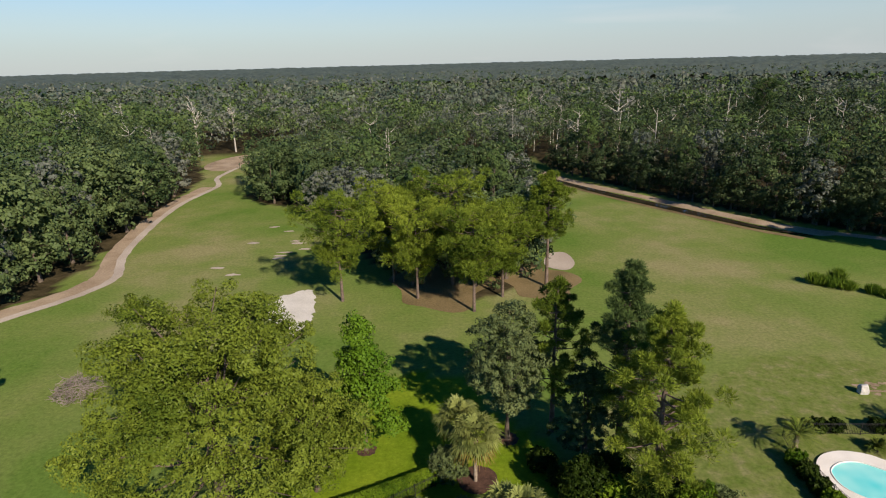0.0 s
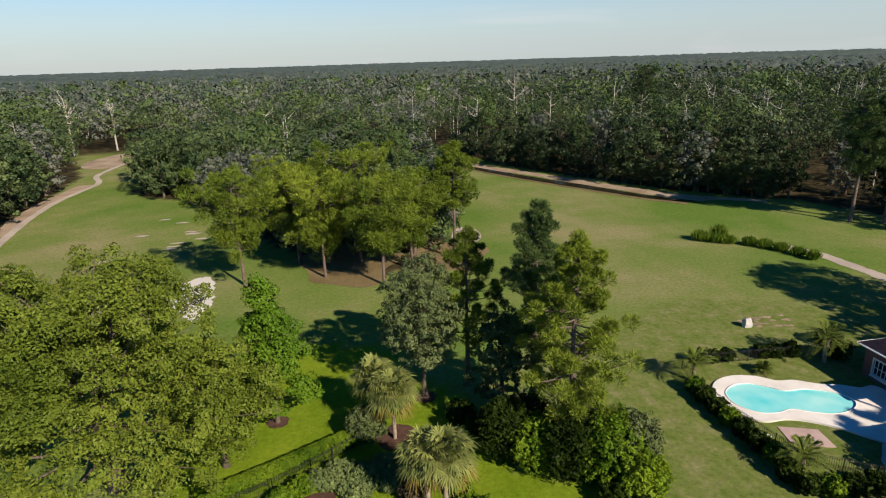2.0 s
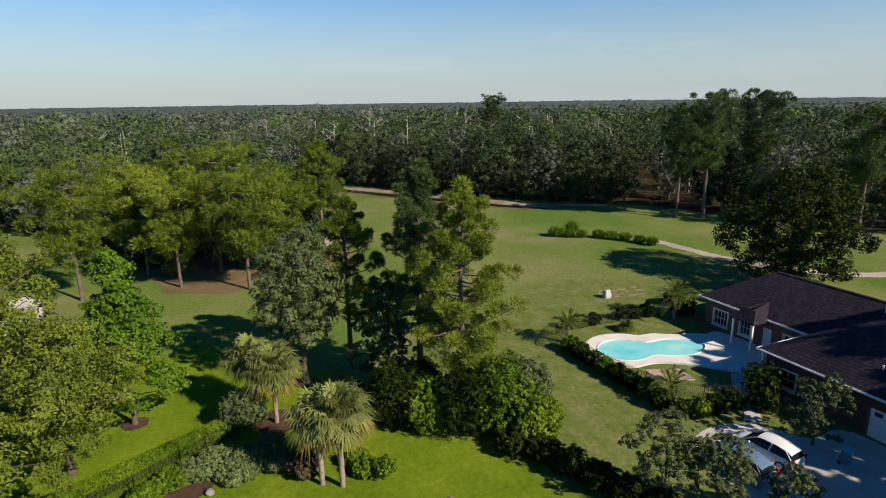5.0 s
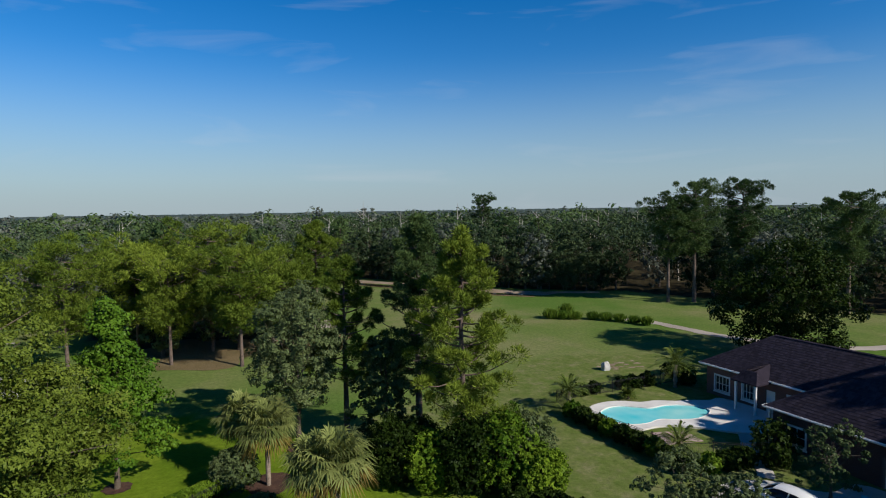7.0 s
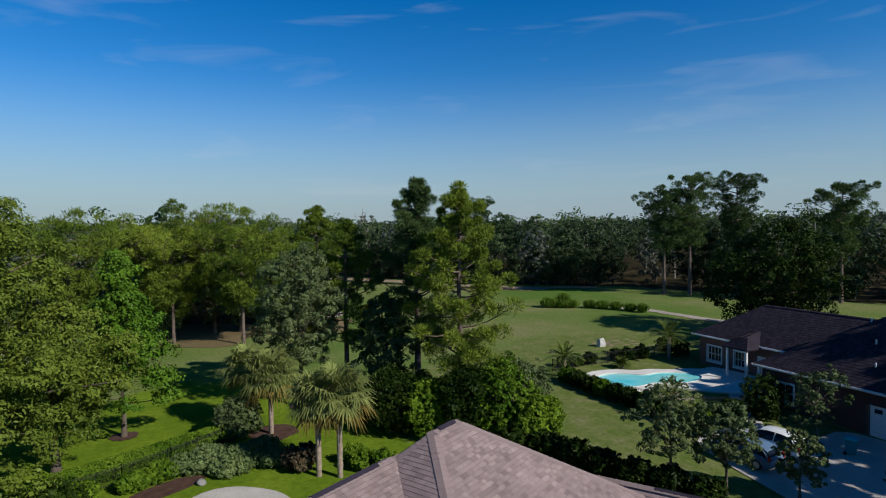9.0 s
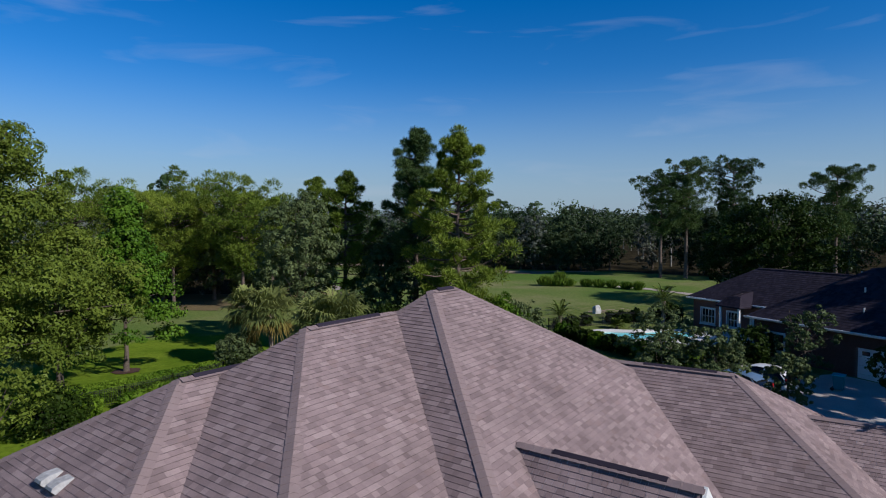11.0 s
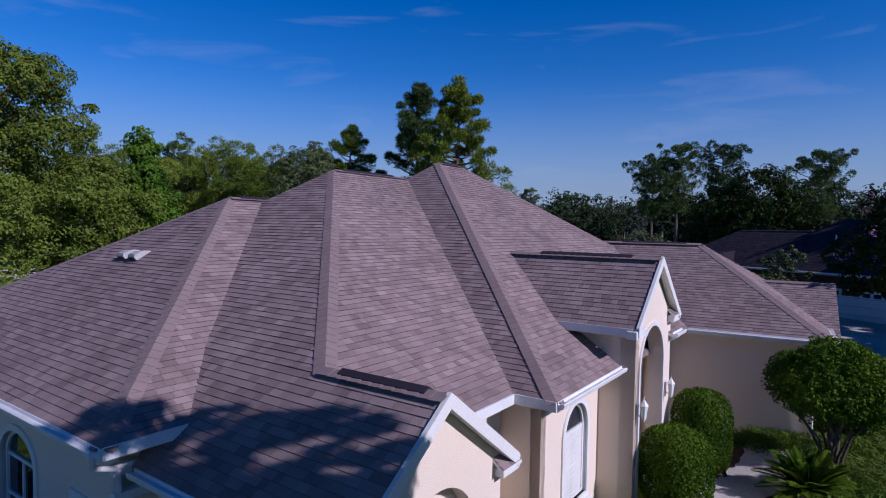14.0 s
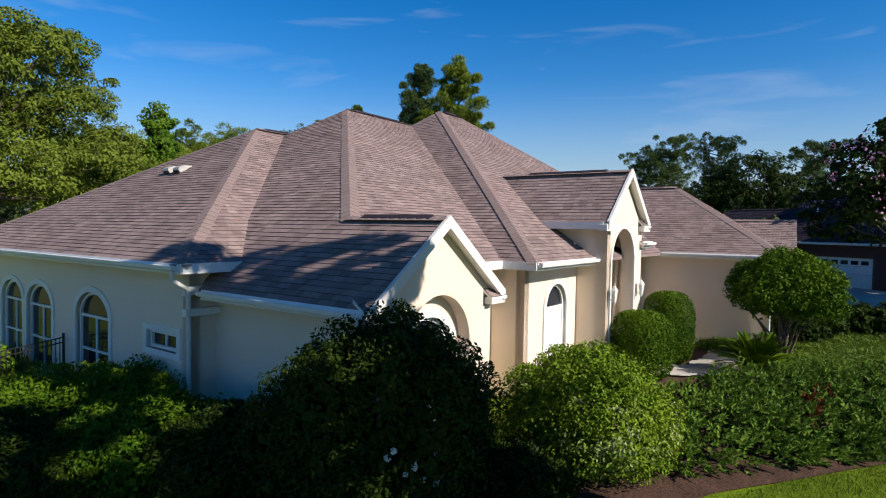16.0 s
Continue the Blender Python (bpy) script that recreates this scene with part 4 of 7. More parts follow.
# never in view; placed to throw shade over the brick house and drive
for i, (x, y, h, r) in enumerate(((57, 7, 19, 7.5), (66, 13, 20, 8), (48, 0, 17, 7), (70, 24, 19, 7.5), (62, -4, 19, 8), (37.0, 3.0, 12.5, 5.5), (46, -14, 15, 6.5))):
    broadleaf("oak_tree", (x, y, gz(x, y)), r, h, M["wood_leaf"], "unseen tall oak placed to shade the brick house and drive", 9000, 0.42, seed=70 + i, lobes=18, group="street oaks")

# ---------- the house ----------
HOUSE = pose(-5.753, 3.532, 0, 0, 0, 29)
house = thing("house", HOUSE, "single-storey cream stucco house with a brown shingle hip roof", "house")
EAVE = 3.0


def clip_poly(pts, normal, offset):
    """The part of a flat polygon where normal . p >= offset."""
    out = []
    for a, b in zip(pts, pts[1:] + pts[:1]):
        da = a[0] * normal[0] + a[1] * normal[1] - offset
        db = b[0] * normal[0] + b[1] * normal[1] - offset
        if da >= 0:
            out.append(a)
        if (da >= 0) != (db >= 0):
            t = da / (da - db)
            out.append((a[0] + t * (b[0] - a[0]), a[1] + t * (b[1] - a[1])))
    return out


def shingle_plane(corners, rng, course=0.145, lift=0.014):
    """Overlapping shingle tabs over a flat convex roof plane; corners go round it, the first two lie along the eave."""
    P = [Vector(c) for c in corners]
    along = (P[1] - P[0]).normalized()
    nrm = (P[1] - P[0]).cross(P[-1] - P[0]).normalized()
    if nrm.z < 0:
        nrm = -nrm
    up = nrm.cross(along).normalized()
    if up.z < 0:
        up = -up
    flat = [((p - P[0]).dot(along), (p - P[0]).dot(up)) for p in P]
    if sum(a[0] * b[1] - b[0] * a[1] for a, b in zip(flat, flat[1:] + flat[:1])) < 0:
        flat = flat[::-1]
    edges = []
    for a, b in zip(flat, flat[1:] + flat[:1]):
        n = (-(b[1] - a[1]), b[0] - a[0])
        edges.append((n, n[0] * a[0] + n[1] * a[1]))
    smin, smax = min(f[0] for f in flat), max(f[0] for f in flat)
    rmax = max(f[1] for f in flat)
    tabs = []
    r = min(f[1] for f in flat)
    while r < rmax:
        s = smin - rng.uniform(0, 0.4)
        while s < smax:
            w = rng.uniform(0.13, 0.34)
            tab = [(s + 0.003, r), (s + w - 0.003, r), (s + w - 0.003, r + course + 0.01), (s + 0.003, r + course + 0.01)]
            for n, off in edges:
                tab = clip_poly(tab, n, off)
                if len(tab) < 3:
                    break
            if len(tab) >= 3:
                h0 = lift * rng.uniform(0.7, 1.25)
                top = [P[0] + along * a + up * b + nrm * (0.004 + h0 * max(0.0, 1 - (b - r) / course)) for a, b in tab]
                low = [(P[0] + along * a + up * b, k) for k, (a, b) in enumerate(tab) if abs(b - r) < 1e-4]
                tabs.append((top, low))
            s += w
        r += course
    return tabs


def tabs_mesh(tabs):
    """Corners and faces of the tabs, and for each face 0 for the granules or 1 for the cut lower edge."""
    vs, fs, ms = [], [], []
    for top, low in tabs:
        k = len(vs)
        vs += [tuple(p) for p in top]
        fs.append(tuple(range(k, k + len(top))))
        ms.append(0)
        if len(low) == 2:
            (p, i), (q, j) = low
            m = len(vs)
            vs += [tuple(p), tuple(q)]
            fs.append((k + i, m, m + 1, k + j))
            ms.append(1)
    return vs, fs, ms


def tabs_data(name, tabs, mat):
    vs, fs, ms = tabs_mesh(tabs)
    me = bpy.data.meshes.new(name)
    me.from_pydata(vs, [], fs)
    me.materials.append(mat)
    me.materials.append(M["butt"])
    me.polygons.foreach_set("material_index", np.array(ms, np.int32))
    return me


def roof_part(name, planes, mat, parent, seed, label="", course=0.145, kind="stuff"):
    rng = random.Random(seed)
    ob = new(name, tabs_data(name, [t for c in planes for t in shingle_plane(c, rng, course)], mat))
    ob.parent = parent
    ob["kind"] = kind
    if label:
        ob["label"] = label
    return ob


def deck(name, corners, parent, thick=0.10, mat=None):
    """The boarding under a roof plane."""
    bm = B()
    P = [Vector(c) for c in corners]
    n = (P[1] - P[0]).cross(P[2] - P[0]).normalized()
    if n.z < 0:
        n = -n
    top = [bm.verts.new(p - n * 0.004) for p in P]
    low = [bm.verts.new(p - Vector((0, 0, thick))) for p in P]
    bm.faces.new(top)
    bm.faces.new(low[::-1])
    for i in range(len(P)):
        j = (i + 1) % len(P)
        bm.faces.new((top[i], low[i], low[j], top[j]))
    return part(name, bm, mat or M["ridge"], parent)


def ridge_caps(name, a, b, parent, mat=None, width=0.19, step=0.21, lift=0.016):
    """Overlapping folded caps along a hip or ridge from its low end a to its high end b."""
    a, b = Vector(a), Vector(b)
    d = (b - a).normalized()
    side = d.cross(Vector((0, 0, 1))).normalized()
    up = side.cross(d).normalized()
    bm = B()
    n = max(1, int((b - a).length / step))
    for i in range(n):
        p, q = a + (b - a) * (i / n), a + (b - a) * ((i + 1.15) / n)
        h0, h1 = lift * 1.5, lift * 0.8
        fold = width * 0.38
        v = [bm.verts.new(x) for x in (p - side * width - up * (fold - h0), p + up * h0, p + side * width - up * (fold - h0), q + side * width - up * (fold - h1), q + up * h1, q - side * width - up * (fold - h1), p - up * 0.03)]
        bm.faces.new((v[0], v[1], v[4], v[5]))
        bm.faces.new((v[1], v[2], v[3], v[4]))
        bm.faces.new((v[0], v[6], v[1]))
        bm.faces.new((v[1], v[6], v[2]))
    ob = part(name, bm, mat or M["ridge"], parent)
    ob["kind"] = "stuff"
    return ob


# corners of the nested hips: (eave corner, ridge start, ridge end)
C0, CR = (0, 0, 3.0), (6.35, 6.35, 6.9)
B0, BR = (1.05, -3.25, 3.0), (9.16, 5.0, 7.89)
A0, AR, AR2 = (5.95, -4.13, 3.0), (13.7, 4.22, 8.53), (15.0, 4.22, 8.53)
CB, BB, AB = 12.7, 10.5, 10.2
G1U, G1Z, G1F = 2.56, 3.92, -4.1
G1L, G1R, G1E = 0.58, 4.55, 2.48
G2U, G2Z, G2F = 10.9, 5.48, -4.62
G2L, G2R, G2E = 9.05, 12.75, 3.95
main_planes = [
    [(0, CB, 3), C0, CR], [C0, (9, 0, 3), (9, 6.35, 6.9), CR],
    [(2.45, 9.55, 3.844), (2.45, -1.83, 3.844), BR], [(3.6, -3.25, 3), (14, -3.25, 3), (14, 5.0, 7.89), BR, (2.45, -1.83, 3.844)],
    [(5.95, AB, 3), A0, AR], [A0, (23.2, -4.13, 3), AR2, AR], [(23.2, -4.13, 3), (23.2, AB, 3), AR2],
    [(23.2, AB, 3), (5.95, AB, 3), AR, AR2], [(14, BB, 3), (1.05, BB, 3), BR, (14, 5.0, 7.89)], [(9, CB, 3), (0, CB, 3), CR, (9, 6.35, 6.9)],
]
roof = new("roof")
roof.parent = house
roof["label"] = "nested hip roof of brown shingles"
for i, c in enumerate(main_planes):
    deck("roof_deck", c, roof)
roof_part("shingles", main_planes, M["roof"], roof, 3)
for a, b in ((C0, CR), ((2.50, -1.78, 3.88), BR), (A0, AR), ((23.2, -4.13, 3), AR2), ((0, CB, 3), CR), ((23.2, AB, 3), AR2), ((5.95, AB, 3), AR)):
    ridge_caps("hip_cap", a, b, roof)
for a, b in (((6.35, 6.35, 6.92), (8.6, 6.35, 6.92)), ((9.16, 5.0, 7.91), (12.6, 5.0, 7.91)), (AR, AR2)):
    ridge_caps("ridge_cap", a, b, roof)


def ridge_vent(a, b, parent):
    """A low dark vent strip along a ridge."""
    a, b = Vector(a), Vector(b)
    d = (b - a).normalized()
    s = d.cross(Vector((0, 0, 1))).normalized()
    bm = B()
    prof = [(-0.12, -0.06), (-0.11, -0.03), (0, 0.035), (0.11, -0.03), (0.12, -0.06)]
    r0 = [bm.verts.new(a + s * x + Vector((0, 0, z))) for x, z in prof]
    r1 = [bm.verts.new(b + s * x + Vector((0, 0, z))) for x, z in prof]
    for i in range(4):
        bm.faces.new((r0[i], r0[i + 1], r1[i + 1], r1[i]))
    bm.faces.new(r0[::-1])
    bm.faces.new(r1)
    return part("ridge_vent", bm, M["roof_dark"], parent, "dark ridge vent strip")


ridge_vent((6.7, 6.35, 6.94), (8.1, 6.35, 6.94), roof)
ridge_vent((9.5, 5.0, 7.93), (12.0, 5.0, 7.93), roof)
ridge_vent((13.95, 4.22, 8.57), (14.8, 4.22, 8.57), roof)

# front gables
g1 = new("gable_roof")
g1.parent = house
g1_left = [(G1L, 0.3, G1E), (G1L, G1F, G1E), (G1U, G1F, G1Z), (2.47, 1.6, 3.855)]
g1_right = [(G1R, G1F, G1E), (G1R, -2.6, G1E), (G1U, -1.5, G1Z), (G1U, G1F, G1Z)]
deck("roof_deck", g1_left, g1, 0.12, M["ridge"])
deck("roof_deck", g1_right, g1, 0.12, M["trim"])
roof_part("shingles", [g1_right], M["roof"], g1, 5)
ridge_caps("ridge_cap", (G1U, G1F, G1Z + 0.01), (G1U, -1.75, G1Z + 0.01), g1)
ridge_vent((G1U, -3.75, G1Z + 0.03), (G1U, -2.1, G1Z + 0.03), g1)
g2 = new("gable_roof")
g2.parent = house
g2_left = [(G2L, -2.4, G2E), (G2L, G2F, G2E), (G2U, G2F, G2Z), (G2U, -0.2, G2Z)]
g2_right = [(G2R, G2F, G2E), (G2R, -2.4, G2E), (G2U, -0.2, G2Z), (G2U, G2F, G2Z)]
for c in (g2_left, g2_right):
    deck("roof_deck", c, g2, 0.12, M["trim"])
roof_part("shingles", [g2_left, g2_right], M["roof"], g2, 6)
ridge_caps("ridge_cap", (G2U, G2F, G2Z + 0.01), (G2U, -0.5, G2Z + 0.01), g2)
ridge_vent((G2U, -3.9, G2Z + 0.03), (G2U, -1.4, G2Z + 0.03), g2)

# garage wing, turned from the main body
wd = Vector((0.090, -0.996))
wn2 = Vector((0.996, 0.090))
WC = Vector((16.45, -8.05))


def wing(along, across, z):
    p = WC - wd * along + wn2 * across
    return (p.x, p.y, z)


WH, WR = 4.06, 5.65
wing_planes = [[wing(12, 0, 3), wing(0, 0, 3), wing(4.06, WH, WR), wing(12, WH, WR)], [wing(0, 0, 3), wing(0, 2 * WH, 3), wing(4.06, WH, WR)], [wing(0, 2 * WH, 3), wing(12, 2 * WH, 3), wing(12, WH, WR), wing(4.06, WH, WR)]]
wing_roof = new("wing_roof")
wing_roof.parent = house
wing_roof["label"] = "hip roof of the garage wing"
for c in wing_planes:
    deck("roof_deck", c, wing_roof)
roof_part("shingles", wing_planes, M["roof"], wing_roof, 8)
ridge_caps("hip_cap", wing(0, 0, 3), wing(4.06, WH, WR), wing_roof)
ridge_caps("hip_cap", wing(0, 2 * WH, 3), wing(4.06, WH, WR), wing_roof)
ridge_caps("ridge_cap", wing(4.06, WH, WR + 0.02), wing(10, WH, WR + 0.02), wing_roof)
ridge_vent(wing(4.6, WH, WR + 0.03), wing(7.0, WH, WR + 0.03), wing_roof)

# a low gable over the garage front, let into the wing's hip end
g3 = new("gable_roof")
g3.parent = house
G3E, G3Z = 2.75, 4.30
g3_left = [wing(0.0, 2.3, G3E), wing(-0.35, 2.3, G3E), wing(-0.35, 5.2, G3Z), wing(2.0, 5.2, G3Z)]
g3_right = [wing(-0.35, 8.1, G3E), wing(0.0, 8.1, G3E), wing(2.0, 5.2, G3Z), wing(-0.35, 5.2, G3Z)]
for c in (g3_left, g3_right):
    deck("roof_deck", c, g3, 0.12, M["trim"])
roof_part("shingles", [g3_left, g3_right], M["roof"], g3, 21)
ridge_caps("ridge_cap", wing(-0.35, 5.2, G3Z + 0.01), wing(1.9, 5.2, G3Z + 0.01), g3)
bm = B()
tri = [[bm.verts.new(wing(a, *p)) for p in ((2.45, 2.65), (7.95, 2.65), (5.2, G3Z - 0.13))] for a in (-0.15, 0.1)]
bm.faces.new(tri[0])
bm.faces.new(tri[1][::-1])
for a, b in ((0, 1), (1, 2), (2, 0)):
    bm.faces.new((tri[0][a], tri[1][a], tri[1][b], tri[0][b]))
part("gable_wall", bm, M["stucco"], g3)


# ---- walls ----
def wall_panel(name, m, outline, holes, thick, mat, parent, label=""):
    """An upright wall in the plane of m's x and z, with openings through it; it is thick towards m's +y."""
    bm = B()
    edges = []
    for loop in [outline] + holes:
        vs = [bm.verts.new((x, 0, z)) for x, z in loop]
        edges += [bm.edges.new((a, b)) for a, b in zip(vs, vs[1:] + vs[:1])]
    bmesh.ops.triangle_fill(bm, use_beauty=True, edges=edges)
    if holes:
        gone = []
        for f in bm.faces:
            c = f.calc_center_median()
            if any(inside(h, np.array(c.x), np.array(c.z)) for h in holes):
                gone.append(f)
        if gone:
            bmesh.ops.delete(bm, geom=gone, context="FACES_ONLY")
    ext = bmesh.ops.extrude_face_region(bm, geom=bm.faces[:])
    bmesh.ops.translate(bm, verts=[v for v in ext["geom"] if isinstance(v, bmesh.types.BMVert)], vec=(0, thick, 0))
    bmesh.ops.transform(bm, matrix=m, verts=bm.verts)
    return part(name, bm, mat, parent, label)


def arch_loop(cx, half, z0, z1, n=22, rise=1.0):
    """An opening with an arched head, half-round at rise 1 and flatter below; z1 is the crown."""
    spring = z1 - half * rise
    return [(cx - half, z0), (cx + half, z0)] + [(cx + half * math.cos(a), spring + half * rise * math.sin(a)) for a in np.linspace(0, math.pi, n)]


def rect_loop(x0, x1, z0, z1):
    return [(x0, z0), (x1, z0), (x1, z1), (x0, z1)]


def inset_ring(name, m, outer, inner, y0, y1, mat, parent, label=""):
    """A flat frame between two loops with the same number of corners, standing from y0 to y1."""
    bm = B()
    rings = [[bm.verts.new(m @ Vector((x, y, z))) for x, z in lp] for lp, y in ((outer, y0), (inner, y0), (inner, y1), (outer, y1))]
    n = len(outer)
    for a, b in ((0, 1), (1, 2), (2, 3), (3, 0)):
        for i in range(n):
            j = (i + 1) % n
            bm.faces.new((rings[a][i], rings[a][j], rings[b][j], rings[b][i]))
    return part(name, bm, mat, parent, label)


def window(m, cx, half, z0, z1, parent, arched=True, bars=1, rail=True, transom=True, sill=True, rise=1.0):
    """A set-in window: trim band, frame, glass, bars and sill."""
    root = new("window")
    root.parent = parent
    lp = (lambda h, a, b: arch_loop(cx, h, a, b, rise=rise)) if arched else (lambda h, a, b: rect_loop(cx - h, cx + h, a, b))
    inset_ring("window_trim", m, lp(half + 0.13, z0 - 0.12, z1 + 0.13), lp(half, z0, z1), -0.04, 0.06, M["trim"], root)
    inset_ring("window_frame", m, lp(half, z0, z1), lp(half - 0.07, z0 + 0.07, z1 - 0.07), 0.06, 0.13, M["trim"], root)
    bm = B()
    g = lp(half - 0.05, z0 + 0.05, z1 - 0.05)
    bm.faces.new([bm.verts.new(m @ Vector((x, 0.11, z))) for x, z in g])
    part("pane", bm, M["glass"], root)
    bm = B()
    spring = z1 - half * rise if arched else z1
    for k in range(bars):
        x = cx - half + 2 * half * (k + 1) / (bars + 1)
        box(bm, x - 0.025, x + 0.025, 0.075, 0.12, z0 + 0.05, spring, m=m)
    if arched and transom:
        box(bm, cx - half + 0.05, cx + half - 0.05, 0.07, 0.12, spring - 0.03, spring + 0.03, m=m)
    if rail:
        zm = z0 + (spring - z0) * 0.48
        box(bm, cx - half + 0.05, cx + half - 0.05, 0.07, 0.12, zm - 0.025, zm + 0.025, m=m)
    part("glazing_bar", bm, M["trim"], root)
    if sill:
        bm = B()
        box(bm, cx - half - 0.18, cx + half + 0.18, -0.12, 0.10, z0 - 0.20, z0 - 0.12, 0.015, m=m)
        part("window_sill", bm, M["trim"], root)
    return root


def face(u, w, turn):
    """A wall's plane: x runs along the wall, +y into the house."""
    return pose(u, w, 0, 0, 0, turn)


BASE = -0.6
LW = face(0.5, 12.2, -90)          # left side wall: x runs from the back corner to the front
wins = [(12.2 - 4.50, 0.82, 0.0, 2.12), (12.2 - 7.50, 0.80, -0.12, 2.10), (12.2 - 9.34, 0.76, -0.12, 2.10)]
holes = [arch_loop(c, h, a, b, rise=0.72) for c, h, a, b in wins] + [rect_loop(12.2 - 2.04, 12.2 - 0.90, 1.18, 1.56)]
wall_panel("wall", LW, rect_loop(0, 11.7, BASE, EAVE - 0.1), holes, 0.22, M["stucco"], house)
for c, h, a, b in wins:
    window(LW, c, h, a, b, house, rise=0.72)
window(LW, 12.2 - 1.47, 0.57, 1.18, 1.56, house, arched=False, rail=False, sill=False)
wall_panel("wall", face(0.5, 0.5, 0), rect_loop(0, 0.75, BASE, EAVE - 0.1), [], 0.22, M["stucco"], house)
wall_panel("wall", face(1.08, 0.5, -90), rect_loop(0, 4.43, BASE, G1E + 0.25), [], 0.22, M["stucco"], house)
# first gable's face with a deep arched niche and a half-round window
GF = face(1.08, -3.93, 0)
mid1 = G1U - 1.08
wall_panel("wall", GF, [(0, BASE), (2.98, BASE), (2.98, 2.76), (mid1, 3.82), (0, 2.76)], [arch_loop(mid1 + 0.02, 0.98, BASE + 0.1, 2.56)], 0.26, M["stucco"], house)
wall_panel("wall", face(1.08, -3.66, 0), rect_loop(0, 2.98, BASE, 2.7), [arch_loop(mid1 + 0.02, 0.78, 0.3, 2.2)], 0.2, M["stucco"], house)
window(face(1.08, -3.66, 0), mid1 + 0.02, 0.74, 0.3, 2.14, house, bars=2)
wall_panel("wall", face(4.06, -3.93, 90), rect_loop(0, 1.78, BASE, G1E + 0.2), [], -0.22, M["stucco"], house)
# wall between the gable and the second bay, then that bay's side and front
wall_panel("wall", face(4.0, -2.7, 0), rect_loop(0, 2.6, BASE, EAVE - 0.1), [], 0.22, M["stucco"], house)
wall_panel("wall", face(6.42, -2.5, -90), rect_loop(0, 1.1, BASE, EAVE - 0.1), [], 0.22, M["stucco"], house)
AF = face(6.42, -3.6, 0)
wall_panel("wall", AF, rect_loop(0, 3.4, BASE, EAVE - 0.1), [arch_loop(1.75, 0.62, 0.2, 2.36)], 0.22, M["stucco"], house)
window(AF, 1.75, 0.62, 0.2, 2.36, house)
for k in range(24):
    bm = B()
    box(bm, 1.20, 2.30, 0.075, 0.098, 0.28 + k * 0.062, 0.332 + k * 0.062, m=AF)
    part("blind_slat", bm, M["trim"], house)
# entry portico
PF = face(9.50, -4.45, 0)
wall_panel("wall", PF, [(0, BASE), (2.8, BASE), (2.8, 4.05), (1.40, 5.28), (0, 4.05)], [arch_loop(1.30, 0.98, BASE + 0.25, 3.82)], 0.34, M["stucco"], house, "stucco front of the entry portico")
inset_ring("arch_trim", PF, arch_loop(1.30, 1.08, BASE + 0.26, 3.92), arch_loop(1.30, 0.98, BASE + 0.25, 3.82), -0.04, 0.0, M["trim"], house)
wall_panel("wall", face(9.50, -2.6, -90), rect_loop(0, 1.85, BASE, 4.2), [], 0.25, M["stucco"], house)
wall_panel("wall", face(12.30, -4.45, 90), rect_loop(0, 1.95, BASE, 4.2), [], -0.25, M["stucco"], house)
wall_panel("wall", face(9.9, -3.45, 0), rect_loop(-0.3, 2.3, BASE, 4.2), [rect_loop(0.55, 1.55, -0.3, 2.05)], 0.2, M["stucco"], house)
door = new("front_door")
door.parent = house
bm = B()
box(bm, 0.57, 1.53, 0.05, 0.12, -0.3, 2.04, 0.01, m=face(9.9, -3.45, 0))
part("door_leaf", bm, M["trim"], door)
bm = B()
cyl(bm, face(9.9, -3.45, 0) @ Vector((0.66, 0.0, 0.85)), face(9.9, -3.45, 0) @ Vector((0.66, 0.05, 0.85)), 0.03)
part("door_handle", bm, M["steel"], door)
for x0 in (0.0, 2.4):
    bm = B()
    box(bm, x0 - 0.03, x0 + 0.33, -0.08, 0.30, BASE, BASE + 0.5, 0.02, m=PF)
    part("plinth", bm, M["trim"], house)
wall_panel("wall", face(12.05, -3.3, 0), rect_loop(0, 4.95, BASE, EAVE - 0.1), [], 0.22, M["stucco"], house)
bm = B()
box(bm, 9.72, 12.1, -4.1, -2.62, 3.90, 3.96)
part("porch_ceiling", bm, M["soffit"], house)
bm = B()
box(bm, 9.4, 12.4, -4.6, -2.62, BASE, BASE + 0.24, 0.01)
part("porch_floor", bm, M["concrete"], house)
# little roof beside the portico
pent = [(12.35, -4.55, 3.42), (13.35, -4.55, 3.42), (13.35, -2.8, 4.0), (12.35, -2.8, 4.0)]
deck("roof_deck", pent, g2, 0.1, M["trim"])
roof_part("shingles", [pent], M["roof"], g2, 12)
# garage wing walls
ang_w = math.degrees(math.atan2(wd.y, wd.x))
p0 = wing(11.5, 0.5, 0)
wall_panel("wall", pose(p0[0], p0[1], 0, 0, 0, ang_w), rect_loop(0, 11.05, BASE, EAVE - 0.1), [], 0.22, M["stucco"], house)
p1 = wing(0.45, 0.5, 0)
wall_panel("wall", pose(p1[0], p1[1], 0, 0, 0, ang_w + 90), rect_loop(0, 2 * WH - 1.0, BASE, EAVE - 0.1), [], 0.22, M["stucco"], house)
wall_panel("wall", face(0.5, 12.2, 0), rect_loop(0, 8.0, BASE, EAVE - 0.1), [], -0.22, M["stucco"], house)
wall_panel("wall", face(8.5, 9.7, 90), rect_loop(0, 2.5, BASE, EAVE - 0.1), [], 0.22, M["stucco"], house)
wall_panel("wall", face(8.3, 9.7, 0), rect_loop(0, 14.4, BASE, EAVE - 0.1), [], -0.22, M["stucco"], house)
wall_panel("wall", face(22.7, -3.6, 90), rect_loop(0, 13.3, BASE, EAVE - 0.1), [], 0.22, M["stucco"], house)


